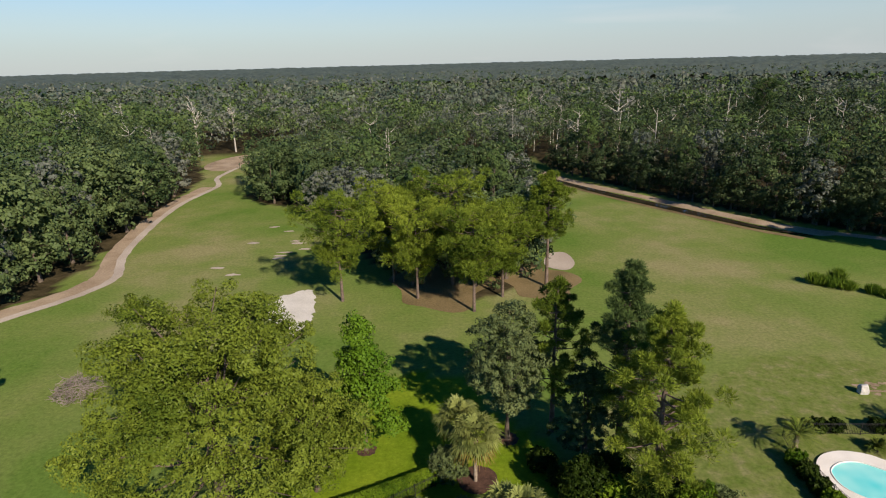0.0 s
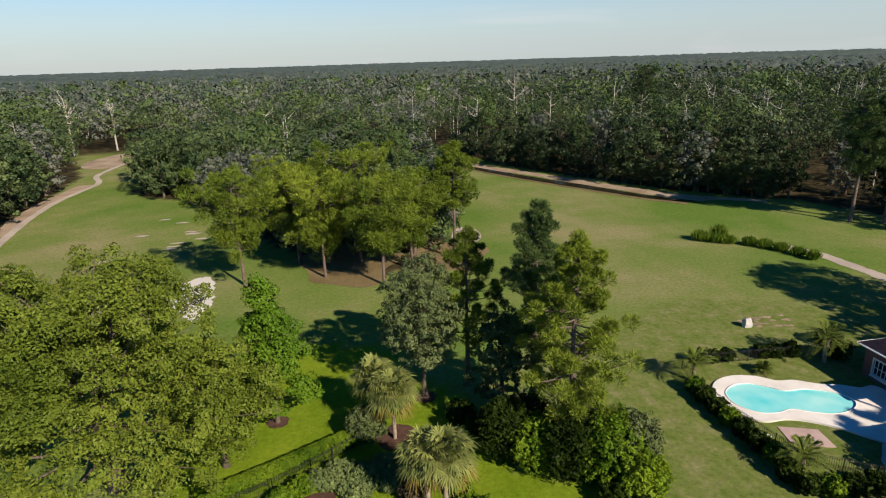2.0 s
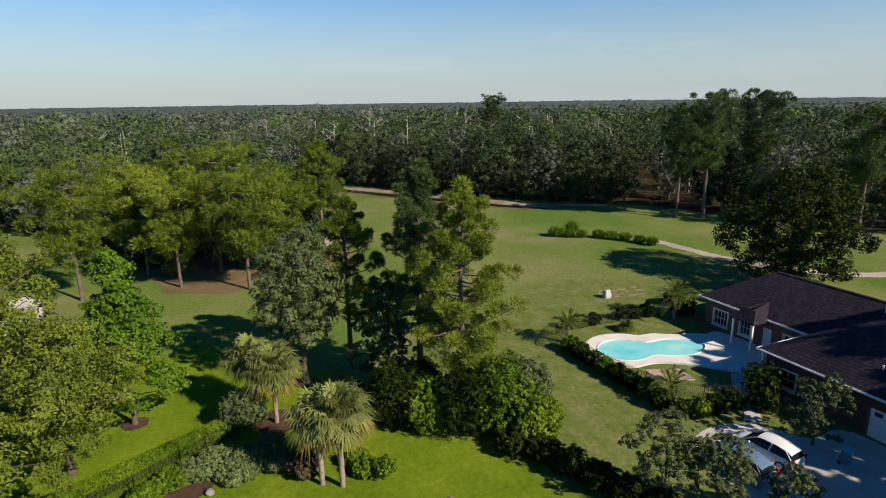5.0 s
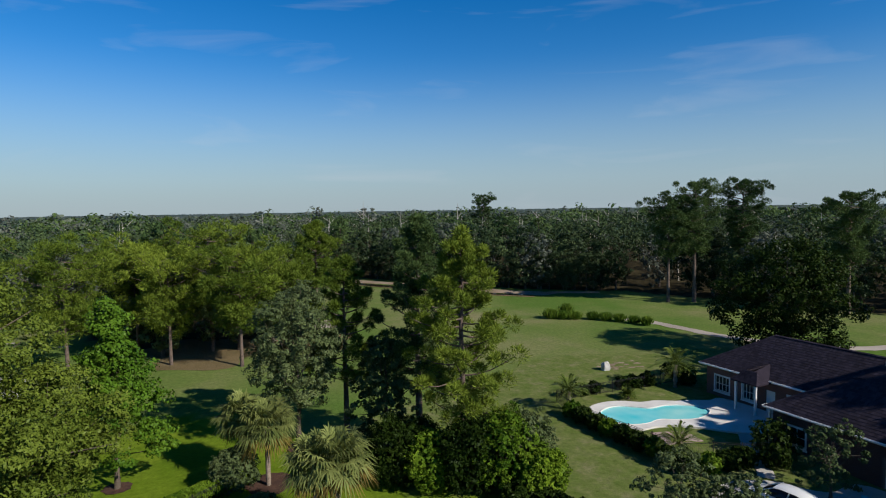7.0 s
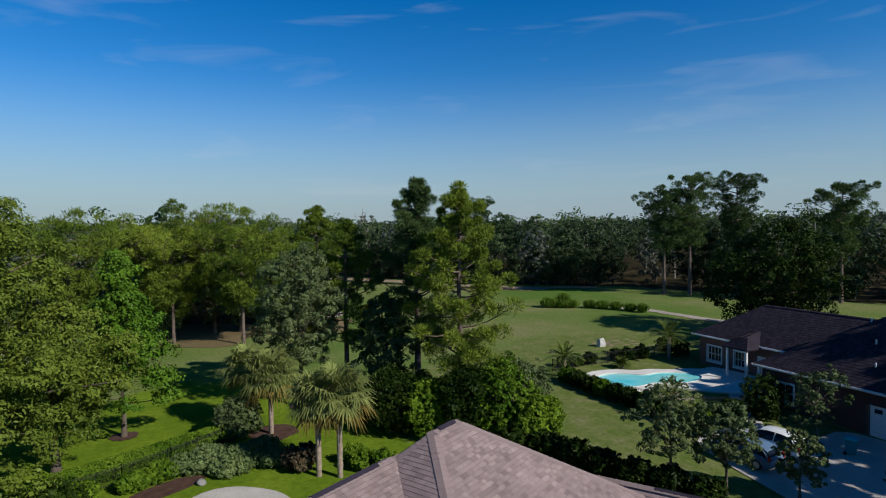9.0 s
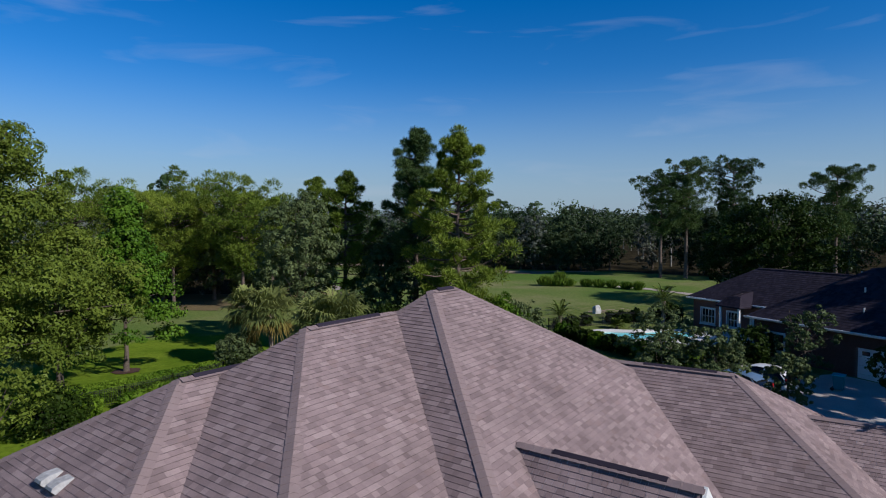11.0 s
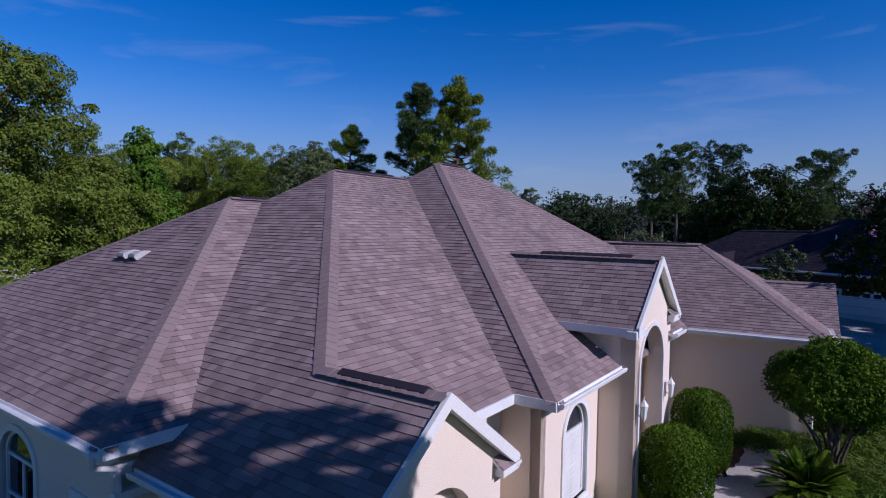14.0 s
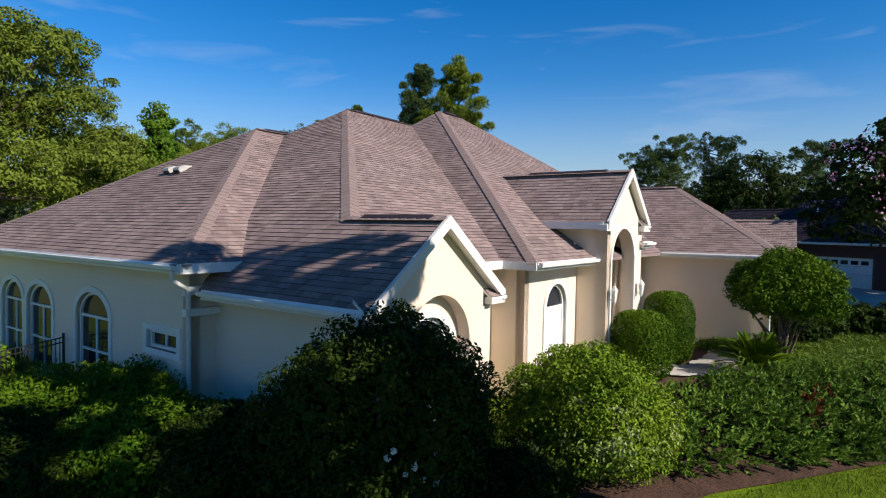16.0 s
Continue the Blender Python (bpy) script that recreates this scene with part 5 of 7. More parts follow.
def fascia(name, a, b, parent, out, h=0.17, gutter=True):
    """A fascia board with a gutter along an eave from a to b; out points away from the house."""
    a, b, o = Vector(a), Vector(b), Vector((*out, 0)).normalized()
    prof = [(0.0, 0.02), (0.02, 0.02), (0.03, -0.03), (0.13, -0.005), (0.15, -0.02), (0.135, -0.09), (0.03, -0.12), (0.02, -h), (0.0, -h)] if gutter else [(-0.02, 0.02), (0.03, 0.02), (0.03, -h), (-0.02, -h)]
    bm = B()
    r = [[bm.verts.new(p + o * x + Vector((0, 0, z))) for x, z in prof] for p in (a, b)]
    n = len(prof)
    for i in range(n):
        j = (i + 1) % n
        bm.faces.new((r[0][i], r[0][j], r[1][j], r[1][i]))
    bm.faces.new(r[0])
    bm.faces.new(r[1][::-1])
    return part(name, bm, M["white_metal"], parent)


fascia("gutter", (0, 12.7, 3), (0, 0, 3), house, (-1, 0))
fascia("fascia", (0, 0, 3), (1.45, 0, 3), house, (0, -1), gutter=False)
fascia("gutter", (G1L, 0.2, G1E), (G1L, G1F, G1E), house, (-1, 0))
fascia("gutter", (5.95, -4.13, 3), (9.95, -4.13, 3), house, (0, -1))
fascia("fascia", (5.95, -4.13, 3), (5.95, -2.9, 3), house, (-1, 0), gutter=False)
fascia("fascia", (4.0, -3.25, 3), (5.95, -3.25, 3), house, (0, -1), gutter=False)
fascia("fascia", (G2L, -4.5, G2E), (G2L, -2.4, G2E), house, (-1, 0), gutter=False)
fascia("gutter", (13.35, -4.55, 3.42), (12.35, -4.55, 3.42), house, (0, -1))
fascia("gutter", wing(11, 0, 3), wing(0, 0, 3), house, (-wn2.x, -wn2.y))
fascia("gutter", wing(0, 0, 3), wing(0, 2 * WH, 3), house, (wd.x, wd.y))
# soffits under the eaves
for x0, x1, y0, y1, z in ((0.0, 0.55, 0.0, 12.7, 2.87), (0.0, 1.3, 0.02, 0.55, 2.868), (5.97, 9.8, -4.11, -3.55, 2.87), (G1L, 1.1, -4.05, 0.3, 2.33)):
    bm = B()
    box(bm, x0, x1, y0, y1, z - 0.03, z)
    part("soffit", bm, M["soffit"], house)
bm = B()
vs = [bm.verts.new(p) for p in (wing(11, 0, 2.87), wing(0, 0, 2.87), wing(0, 0.55, 2.87), wing(11, 0.55, 2.87))]
bm.faces.new(vs)
part("soffit", bm, M["soffit"], house)


def barge(u0, z0, u1, z1, w, parent, depth=0.17):
    """A sloping white board along a gable's edge with a return at its foot."""
    bm = B()
    a, b = Vector((u0, w, z0)), Vector((u1, w, z1))
    q = [(a, 0.05), (b, 0.05), (b, -depth), (a, -depth)]
    f = [bm.verts.new(p + Vector((0, -0.035, z))) for p, z in q]
    k = [bm.verts.new(p + Vector((0, 0.035, z))) for p, z in q]
    bm.faces.new(f)
    bm.faces.new(k[::-1])
    for i in range(4):
        j = (i + 1) % 4
        bm.faces.new((f[i], k[i], k[j], f[j]))
    return part("barge_board", bm, M["trim"], parent)


for u0, u1, zz, top, w in ((G1L, G1U, G1E, G1Z, G1F), (G1R, G1U, G1E, G1Z, G1F), (G2L, G2U, G2E, G2Z, G2F), (G2R, G2U, G2E, G2Z, G2F)):
    barge(u0, zz, u1, top, w, house)
# inner soffits of the gables: sloping boards between the barge and the wall
for u0, zz, u1, top, w0, w1 in ((G1L, G1E, G1U, G1Z, G1F, -3.94), (G1R, G1E, G1U, G1Z, G1F, -3.94), (G2L, G2E, G2U, G2Z, G2F, -4.46), (G2R, G2E, G2U, G2Z, G2F, -4.46)):
    bm = B()
    bm.faces.new([bm.verts.new(p) for p in ((u0, w0, zz - 0.14), (u1, w0, top - 0.14), (u1, w1, top - 0.14), (u0, w1, zz - 0.14))])
    part("gable_soffit", bm, M["trim"], house)
# boxed returns at the gables' feet
for u0, u1, w0, w1, z0, z1 in ((4.08, 4.60, -4.1, -3.78, 2.26, 2.40), (0.54, 1.06, -4.1, -3.8, 2.26, 2.40), (12.2, 12.85, -4.62, -4.4, 3.74, 3.92), (8.98, 9.75, -4.62, -4.4, 3.74, 3.92)):
    bm = B()
    box(bm, u0, u1, w0, w1, z0, z1, 0.01)
    part("cornice_return", bm, M["trim"], house)
# shingled caps on those returns, sloping out from the wall
for u0, u1, w0, w1, z0, z1, sd in ((4.02, 4.62, -4.13, -3.80, 2.41, 2.66, 22), (0.52, 1.12, -4.13, -3.80, 2.41, 2.66, 23), (12.16, 12.88, -4.65, -4.38, 3.93, 4.16, 24)):
    cap = [(u0, w0, z0), (u1, w0, z0), (u1, w1, z1), (u0, w1, z1)]
    deck("return_deck", cap, house, 0.06, M["trim"])
    roof_part("shingles", [cap], M["roof"], house, sd)


def downpipe(points, parent):
    v, q = tube(points, [0.045] * len(points), 8)
    ob = mesh_obj("downpipe", v, q, mat=M["white_metal"], smooth=True)
    ob.parent = parent
    return ob


downpipe([(-0.06, 0.12, 2.88), (-0.05, 0.13, 2.72), (0.35, 0.35, 2.52), (0.44, 0.42, 2.35), (0.44, 0.42, -0.5)], house)
downpipe([wing(0.2, -0.08, 2.88), wing(0.2, 0.0, 2.7), wing(0.45, 0.42, 2.45), wing(0.45, 0.44, -0.5)], house)
downpipe([(12.9, -4.6, 3.3), (12.6, -4.2, 3.05), (12.2, -3.8, 2.9), (12.15, -3.75, -0.5)], house)
bm = B()
box(bm, 0.35, 1.3, 0.38, 0.50, 2.38, 2.55, 0.01)
box(bm, 0.35, 1.3, 0.36, 0.50, 1.98, 2.12, 0.01)
part("corner_band", bm, M["trim"], house)


def wall_lantern(m):
    """A white carriage lantern on a bracket."""
    root = new("wall_lantern")
    root.parent = house
    root["label"] = "white carriage lantern"
    bm = B()
    box(bm, -0.05, 0.05, -0.03, 0.0, -0.22, 0.16, 0.008, m=m)
    cyl(bm, m @ Vector((0, -0.02, -0.10)), m @ Vector((0, -0.16, -0.16)), 0.014)
    part("bracket", bm, M["white_metal"], root)
    bm = B()
    cyl(bm, m @ Vector((0, -0.16, -0.15)), m @ Vector((0, -0.16, 0.14)), 0.055, 0.09, 6)
    part("glass_body", bm, M["lamp_glass"], root)
    bm = B()
    cyl(bm, m @ Vector((0, -0.16, 0.14)), m @ Vector((0, -0.16, 0.27)), 0.11, 0.02, 6)
    cyl(bm, m @ Vector((0, -0.16, 0.26)), m @ Vector((0, -0.16, 0.34)), 0.016)
    part("cap", bm, M["white_metal"], root)
    bm = B()
    cyl(bm, m @ Vector((0, -0.16, -0.24)), m @ Vector((0, -0.16, -0.15)), 0.015, 0.06, 6)
    part("base", bm, M["white_metal"], root)


wall_lantern(PF @ pose(0.16, -0.02, 2.0))
wall_lantern(PF @ pose(2.56, -0.02, 2.0))
# security lamp on the wing's corner
sl = new("floodlight")
sl.parent = house
c = Vector(wing(0.0, -0.1, 2.78))
bm = B()
box(bm, c.x - 0.10, c.x + 0.12, c.y - 0.10, c.y + 0.10, c.z - 0.08, c.z + 0.14, 0.02)
part("housing", bm, M["white_metal"], sl)
bm = B()
cyl(bm, c + Vector((0.1, -0.05, 0.0)), c + Vector((0.34, -0.12, -0.05)), 0.05, 0.08)
part("lamp_head", bm, M["white_metal"], sl)
# two low roof vents
for off in (0.0, 0.55):
    u, w = 3.72, 6.75 - off
    z = 3 + 3.9 / 6.35 * u
    vent = new("roof_vent")
    vent.parent = roof
    m = Matrix.Translation((u, w, z + 0.03)) @ Matrix.Rotation(-math.atan(3.9 / 6.35), 4, "Y")
    bm = B()
    prof = [(-0.20, 0.0), (-0.22, 0.11), (-0.17, 0.16), (0.0, 0.14), (0.22, 0.02), (0.22, 0.0)]
    r0 = [bm.verts.new(m @ Vector((x, -0.15, zz))) for x, zz in prof]
    r1 = [bm.verts.new(m @ Vector((x, 0.15, zz))) for x, zz in prof]
    for i in range(len(prof)):
        j = (i + 1) % len(prof)
        bm.faces.new((r0[i], r0[j], r1[j], r1[i]))
    bm.faces.new(r0)
    bm.faces.new(r1[::-1])
    part("hood", bm, M["stone"], vent, "grey metal vent hood")
    bm = B()
    box(bm, -0.232, -0.222, -0.13, 0.13, 0.012, 0.10, m=m)
    part("vent_mouth", bm, M["black_metal"], vent)

# the nearest slope: every shingle is a piece of its own
rng_s = random.Random(51)
tabs = shingle_plane(g1_left, rng_s)
tabs.sort(key=lambda t: sum(p[1] for p in t[0]) / len(t[0]) + 0.6 * t[0][0][0])
near_tabs, rest_tabs = tabs[:300], tabs[300:]
ob = new("shingles", tabs_data("shingles", rest_tabs, M["roof"]))
ob.parent = g1
ob["kind"] = "stuff"
for t in near_tabs:
    ob = new("shingle", tabs_data("shingle", [t], M["roof_piece"]))
    ob.parent = g1


# ---------- planting helpers ----------
def shrub(name, where, rx, ry, h, leaf, label, count, size, seed, aspect=0.5, lobes=9, category="shrub", group="", boxy=False, turn=0, z0=0.0, jitter=0.9, rough=0.30, skirt=0.86):
    """A dense shrub: short stems and a skin of leaves over overlapping lobes."""
    rng = np.random.default_rng(seed)
    x, y = where
    root = thing(name, pose(x, y, gz(x, y), 0, 0, turn), label, category, group)
    if boxy:
        lo = [(0, 0, h * 0.5, rx, ry, h * 0.55)]
        n = int(count * 1.2)
        d = unit(rng.normal(0, 1, (n, 3)))
        sup = d / ((np.abs(d) ** 3.4).sum(1, keepdims=True) ** (1 / 3.4))
        r = rng.uniform(0.90, 1.02, (n, 1))
        p = sup * (rx, ry, h * 0.5) * r + (0, 0, h * 0.5)
        o = unit(d)
    else:
        lo = []
        for i in range(lobes):
            a = i * 2.4 + rng.uniform(-0.4, 0.4)
            f = math.sqrt((i + 0.5) / lobes) * 0.72
            k = rng.uniform(rough, rough + 0.17)
            lo.append((rx * f * math.cos(a), ry * f * math.sin(a), z0 + (h - z0) * (0.66 - 0.42 * f ** 2 + rng.uniform(-0.06, 0.08)), rx * k, ry * k, (h - z0) * rng.uniform(0.26, 0.36)))
        lo.append((0, 0, z0 + (h - z0) * 0.46, rx * 0.82, ry * 0.82, (h - z0) * 0.46))
        if not z0:
            lo.append((0, 0, h * 0.26, rx * skirt, ry * skirt, h * 0.27))
        p, o = clumps(rng, lo, count, 18, max(0.07, 0.055 * (rx + ry)), (0.84, 1.03), 0.86, -0.75, 0.8, 0.3)
    st = [tube([(0, 0, -0.12), (lx * 0.4, ly * 0.4, lz * 0.5), (lx * 0.8, ly * 0.8, lz)], [0.035 + 0.012 * h, 0.025 + 0.008 * h, 0.012], 5) for lx, ly, lz, *_ in lo[:6]]
    v, q = join(st)
    t = mesh_obj("branchwork", v, q, mat=M["bark"], smooth=True)
    # inner, shaded leaves that close the gaps
    pin, oin = on_lobes(rng, lo, int(count * 0.16), (0.62, 0.80), 0.6, -0.9)
    v, q = join([leaves(rng, p, o, size, aspect, jitter=jitter), leaves(rng, pin, oin, size * 1.9, 0.7, jitter=0.4)])
    c = mesh_obj("foliage", v, q, mat=leaf)
    t.parent, c.parent = root, root
    return root


def fan_palm(where, trunk_h, seed, label, crown=1.5, fronds=48, lean=(0, 0)):
    """A cabbage palm: straight fibrous trunk and a ball of fan fronds, the lowest dry."""
    rng = np.random.default_rng(seed)
    x, y = where
    root = thing("fan_palm", pose(x, y, gz(x, y)), label, "palm", "fan palms by the lawn")
    ts = np.linspace(0, 1, 12)
    pts = np.stack([lean[0] * ts ** 2, lean[1] * ts ** 2, -0.12 + ts * (trunk_h + 0.12)], 1)
    v, q = tube(pts, 0.17 + 0.03 * np.cos(ts * 34) * 0.35 + 0.05 * (ts > 0.85), 10)
    t = mesh_obj("trunk", v, q, mat=M["palm_bark"], smooth=True)
    t.parent = root
    top = pts[-1]
    for i in range(fronds):
        f = i / fronds
        el = 1.25 - 2.15 * f + rng.uniform(-0.12, 0.12)
        az = i * 2.399 + rng.uniform(-0.2, 0.2)
        d = np.array((math.cos(az) * math.cos(el), math.sin(az) * math.cos(el), math.sin(el)))
        hub = top + d * crown * rng.uniform(0.46, 0.68) + (0, 0, 0.1)
        stem = tube([top, (top + hub) / 2 + (0, 0, 0.06), hub], [0.022, 0.018, 0.012], 4)
        side = unit(np.cross(d, (0, 0, 1)) + 1e-6)
        nrm = unit(np.cross(side, d))
        blades = [stem]
        for k in range(19):
            a = (k - 9) / 9 * 2.0 + rng.uniform(-0.05, 0.05)
            way = unit(d * math.cos(a) + side * math.sin(a) + nrm * 0.12)
            ln = crown * 0.62 * (1 - 0.22 * abs(a) / 1.9) * rng.uniform(0.88, 1.08)
            across = unit(np.cross(way, nrm))
            m1 = hub + way * ln * 0.55
            tip = hub + way * ln + np.array((0, 0, -ln * rng.uniform(0.20, 0.62)))
            w = 0.055
            vv = np.array([hub, m1 + across * w, tip, m1 - across * w])
            blades.append((vv, np.array([[0, 1, 2, 3]])))
        v, q = join(blades)
        o = mesh_obj("frond", v, q, mat=M["palm_dead"] if f > 0.80 else M["palm"])
        o.parent = root
        if f > 0.80:
            o["label"] = "dry brown frond"
    return root


def feather_palm(where, trunk_h, length, seed, label, fronds=26, leaf=None, name="date_palm", category="palm", stiff=0.0, group="palms round the pool", lay=1.0):
    """Arching fronds with two rows of leaflets over a short rough trunk."""
    rng = np.random.default_rng(seed)
    x, y = where
    root = thing(name, pose(x, y, gz(x, y)), label, category, group)
    zz = np.linspace(-0.1, max(0.15, trunk_h), 7)
    v, q = tube(np.stack([zz * 0, zz * 0, zz], 1), 0.20 + 0.04 * np.cos(np.arange(7) * 3.1), 9)
    o = mesh_obj("trunk", v, q, mat=M["palm_bark"])
    o.parent = root
    for i in range(fronds):
        pcs = []
        az = i * 2.399
        el = 1.35 - 1.25 * lay * (i / fronds) + rng.uniform(-0.1, 0.1)
        L = length * rng.uniform(0.85, 1.1)
        u = np.linspace(0, 1, 9)
        drop = (1.0 - stiff) * 0.55
        cx = L * u * math.cos(el)
        cz = trunk_h + L * u * math.sin(el) - drop * L * u ** 2 * (0.6 + 0.4 * math.cos(el))
        c = np.stack([cx * math.cos(az), cx * math.sin(az), cz], 1)
        pcs.append(tube(c, 0.022 * (1.1 - u), 4))
        side = np.array((-math.sin(az), math.cos(az), 0.0))
        for f in np.linspace(0.14, 0.99, 26):
            p = np.array([np.interp(f, u, c[:, k]) for k in range(3)])
            t = unit(np.array([np.interp(min(1, f + 0.05), u, c[:, k]) for k in range(3)]) - p + 1e-6)
            ln = length * 0.26 * math.sin(math.pi * (0.12 + 0.8 * f)) * rng.uniform(0.85, 1.1)
            for s in (-1, 1):
                way = unit(side * s + t * 0.75 + np.array((0, 0, 0.28)))
                tip = p + way * ln + np.array((0, 0, -0.12 * ln))
                w = unit(np.cross(way, (0, 0, 1))) * 0.014 * (1 + length * 0.25)
                pcs.append((np.array([p, p + way * ln * 0.5 + w, tip, p + way * ln * 0.5 - w]), np.array([[0, 1, 2, 3]])))
        v, q = join(pcs)
        o = mesh_obj("frond", v, q, mat=leaf or M["date_palm"])
        o.parent = root
    return root


def mulch_ring(x, y, r, seed):
    rng = random.Random(seed)
    flat_patch("mulch_ring", [(x + r * rng.uniform(0.9, 1.1) * math.cos(a), y + r * rng.uniform(0.9, 1.1) * math.sin(a)) for a in np.linspace(0, 2 * np.pi, 22, endpoint=False)], M["mulch"], "red-brown mulch ring round a tree", "mulch", 0.04)


def picket_fence(line, label, height=1.15, gap=0.12):
    """A black steel fence: posts, two rails a bay, and pickets."""
    root = thing("metal_fence", pose(0, 0, 0), label, "fence")
    pk = bpy.data.meshes.new("picket")
    bm = B()
    box(bm, -0.009, 0.009, -0.009, 0.009, 0.08, height - 0.02)
    bm.to_mesh(pk)
    bm.free()
    pk.materials.append(M["black_metal"])
    po = bpy.data.meshes.new("post")
    bm = B()
    box(bm, -0.03, 0.03, -0.03, 0.03, -0.1, height + 0.05)
    box(bm, -0.038, 0.038, -0.038, 0.038, height + 0.05, height + 0.08)
    bm.to_mesh(po)
    bm.free()
    po.materials.append(M["black_metal"])
    for (x0, y0), (x1, y1) in zip(line[:-1], line[1:]):
        L = math.hypot(x1 - x0, y1 - y0)
        bays = max(1, round(L / 2.4))
        for b in range(bays):
            ax, ay = x0 + (x1 - x0) * b / bays, y0 + (y1 - y0) * b / bays
            bx, by = x0 + (x1 - x0) * (b + 1) / bays, y0 + (y1 - y0) * (b + 1) / bays
            za, zb = gz(ax, ay), gz(bx, by)
            o = new("post", po)
            o.location, o.parent = (ax, ay, za), root
            for hz in (0.16, height - 0.14, height - 0.02):
                bm = B()
                cyl(bm, (ax, ay, za + hz), (bx, by, zb + hz), 0.016, seg=6)
                part("rail", bm, M["black_metal"], root)
            n = int(L / bays / gap)
            for k in range(1, n):
                f = k / n
                o = new("picket", pk)
                o.location, o.parent = (ax + (bx - ax) * f, ay + (by - ay) * f, za + (zb - za) * f), root
        o = new("post", po)
        o.location, o.parent = (x1, y1, gz(x1, y1)), root
    return root


# ---------- back garden ----------
broadleaf("oak_tree", (-9.9, 39.4, gz(-9.9, 39.4)), 4.4, 10.2, M["oak"], "low rounded oak with olive leaves beside the great oak", 32000, 0.10, z0=3.0, seed=25, lobes=24, lobe_size=(0.22, 0.38), ragged=0.6, clump=0.62, per=70, trunk_r=0.2, aspect=0.5)
mulch_ring(-6.6, 44.4, 0.95, 1)
mulch_ring(6.2, 45.6, 1.0, 2)
mulch_ring(3.2, 40.3, 1.7, 3)
fan_palm((3.0, 40.1), 4.2, 71, "fan palm with a pale trunk in a mulch bed", 2.1)
fan_palm((1.7, 42.6), 4.3, 72, "fan palm with drooping grey-green fronds", 1.95)
fan_palm((5.6, 30.9), 4.9, 73, "fan palm with dry brown lower fronds", 2.1)
fan_palm((4.5, 31.6), 4.6, 74, "fan palm standing close beside another", 1.9)
shrub("shrub", (0.8, 40.6), 1.9, 1.7, 3.0, M["grey_oak"], "loose grey-green shrub beneath the fan palms", 8000, 0.07, 81)
# near-black leaves on some shrubs stand in for the thicket's unlit side
for i, (x, y, rx, ry, h, mt) in enumerate(((11.2, 36.4, 2.3, 2.2, 5.0, "shrub_dark"), (13.2, 34.6, 2.2, 2.0, 4.2, "shrub"), (15.2, 33.0, 2.3, 2.1, 5.4, "shrub_dark"), (17.4, 32.2, 2.5, 2.2, 5.6, "shrub"), (19.4, 32.8, 2.2, 2.0, 5.2, "grey_oak"), (17.0, 35.4, 2.3, 2.2, 4.6, "shrub_dark"), (13.6, 38.2, 2.0, 2.0, 3.6, "shrub_dark"), (19.0, 30.2, 1.8, 1.8, 3.4, "shrub"))):
    shrub("shrub", (x, y), rx, ry, h, M[mt], "tall wild shrub in a thicket below the pines", 11000, 0.09, 90 + i, lobes=14, group="thicket below the pines", rough=0.26)
for i, (x, y, h) in enumerate(((8.6, 41.8, 1.5), (9.8, 39.8, 1.6), (18.4, 28.3, 1.5), (19.0, 26.4, 1.5), (19.8, 24.6, 1.4), (20.6, 22.8, 1.4), (16.8, 29.6, 1.6), (21.4, 21.0, 1.4), (22.2, 19.2, 1.4))):
    shrub("hedge_shrub", (x, y), 1.3, 1.3, h, M["shrub_dark"], "dark green clipped hedge shrub along the lawn", 2600, 0.10, 110 + i, group="hedge along the lawn")
for i, f in enumerate(np.linspace(0, 1, 14)):
    x, y = -10.5 + 12.0 * f, 35.4 + 5.9 * f ** 1.1
    shrub("hedge_shrub", (x, y), 0.82, 0.72, 1.15, M["shrub"], "bright green low hedge shrub behind a steel fence", 2600, 0.065, 130 + i, group="hedge behind the garden fence", turn=28, boxy=True)
picket_fence([(-10.2, 33.9), (-6.1, 35.8), (-3.5, 37.4), (-0.3, 39.6), (1.5, 41.0)], "black steel picket fence before a low hedge", 1.1, 0.125)
for i, (x, y, rx, h, mt) in enumerate(((-5.5, 34.6, 0.95, 1.0, "shrub"), (-4.0, 35.4, 1.2, 1.15, "shrub"), (-1.2, 36.0, 1.7, 1.3, "sage"), (0.9, 35.4, 1.6, 1.3, "sage"), (2.4, 34.6, 1.2, 1.0, "sage"), (-2.7, 35.8, 1.3, 1.1, "sage"), (-0.2, 34.6, 1.4, 1.0, "sage"), (1.8, 36.4, 1.4, 1.1, "sage"), (-9.2, 31.5, 1.9, 2.4, "shrub_dark"), (-11.8, 31.0, 3.0, 4.4, "oak"), (-8.2, 33.5, 1.2, 1.4, "shrub"))):
    shrub("shrub", (x, y), rx, rx * 0.9, h, M[mt], "rounded clipped shrub in the back garden bed", 4200, 0.075, 150 + i, group="rounded garden shrubs")
for i, (x, y) in enumerate(((3.7, 32.7), (4.3, 33.6), (3.2, 33.5))):
    shrub("croton", (x, y), 0.75, 0.7, 1.5, M["dead_leaf"], "bronze-leaved shrub below the fan palms", 1500, 0.10, 170 + i)
for i, (x, y) in enumerate(((7.2, 31.4), (8.2, 30.9), (6.9, 32.6))):
    shrub("shrub", (x, y), 0.9, 0.8, 1.2, M["shrub"], "bright green low shrub beneath the fan palms", 1800, 0.08, 175 + i)
flat_patch("patio", smooth_loop([(-3.4, 31.0), (-1.6, 32.4), (0.4, 32.0), (2.4, 29.6), (2.2, 25.0), (-4.0, 25.0), (-4.6, 29.0)], 5), M["concrete"], "pale concrete patio behind the house", "patio", 0.05, 0.12)
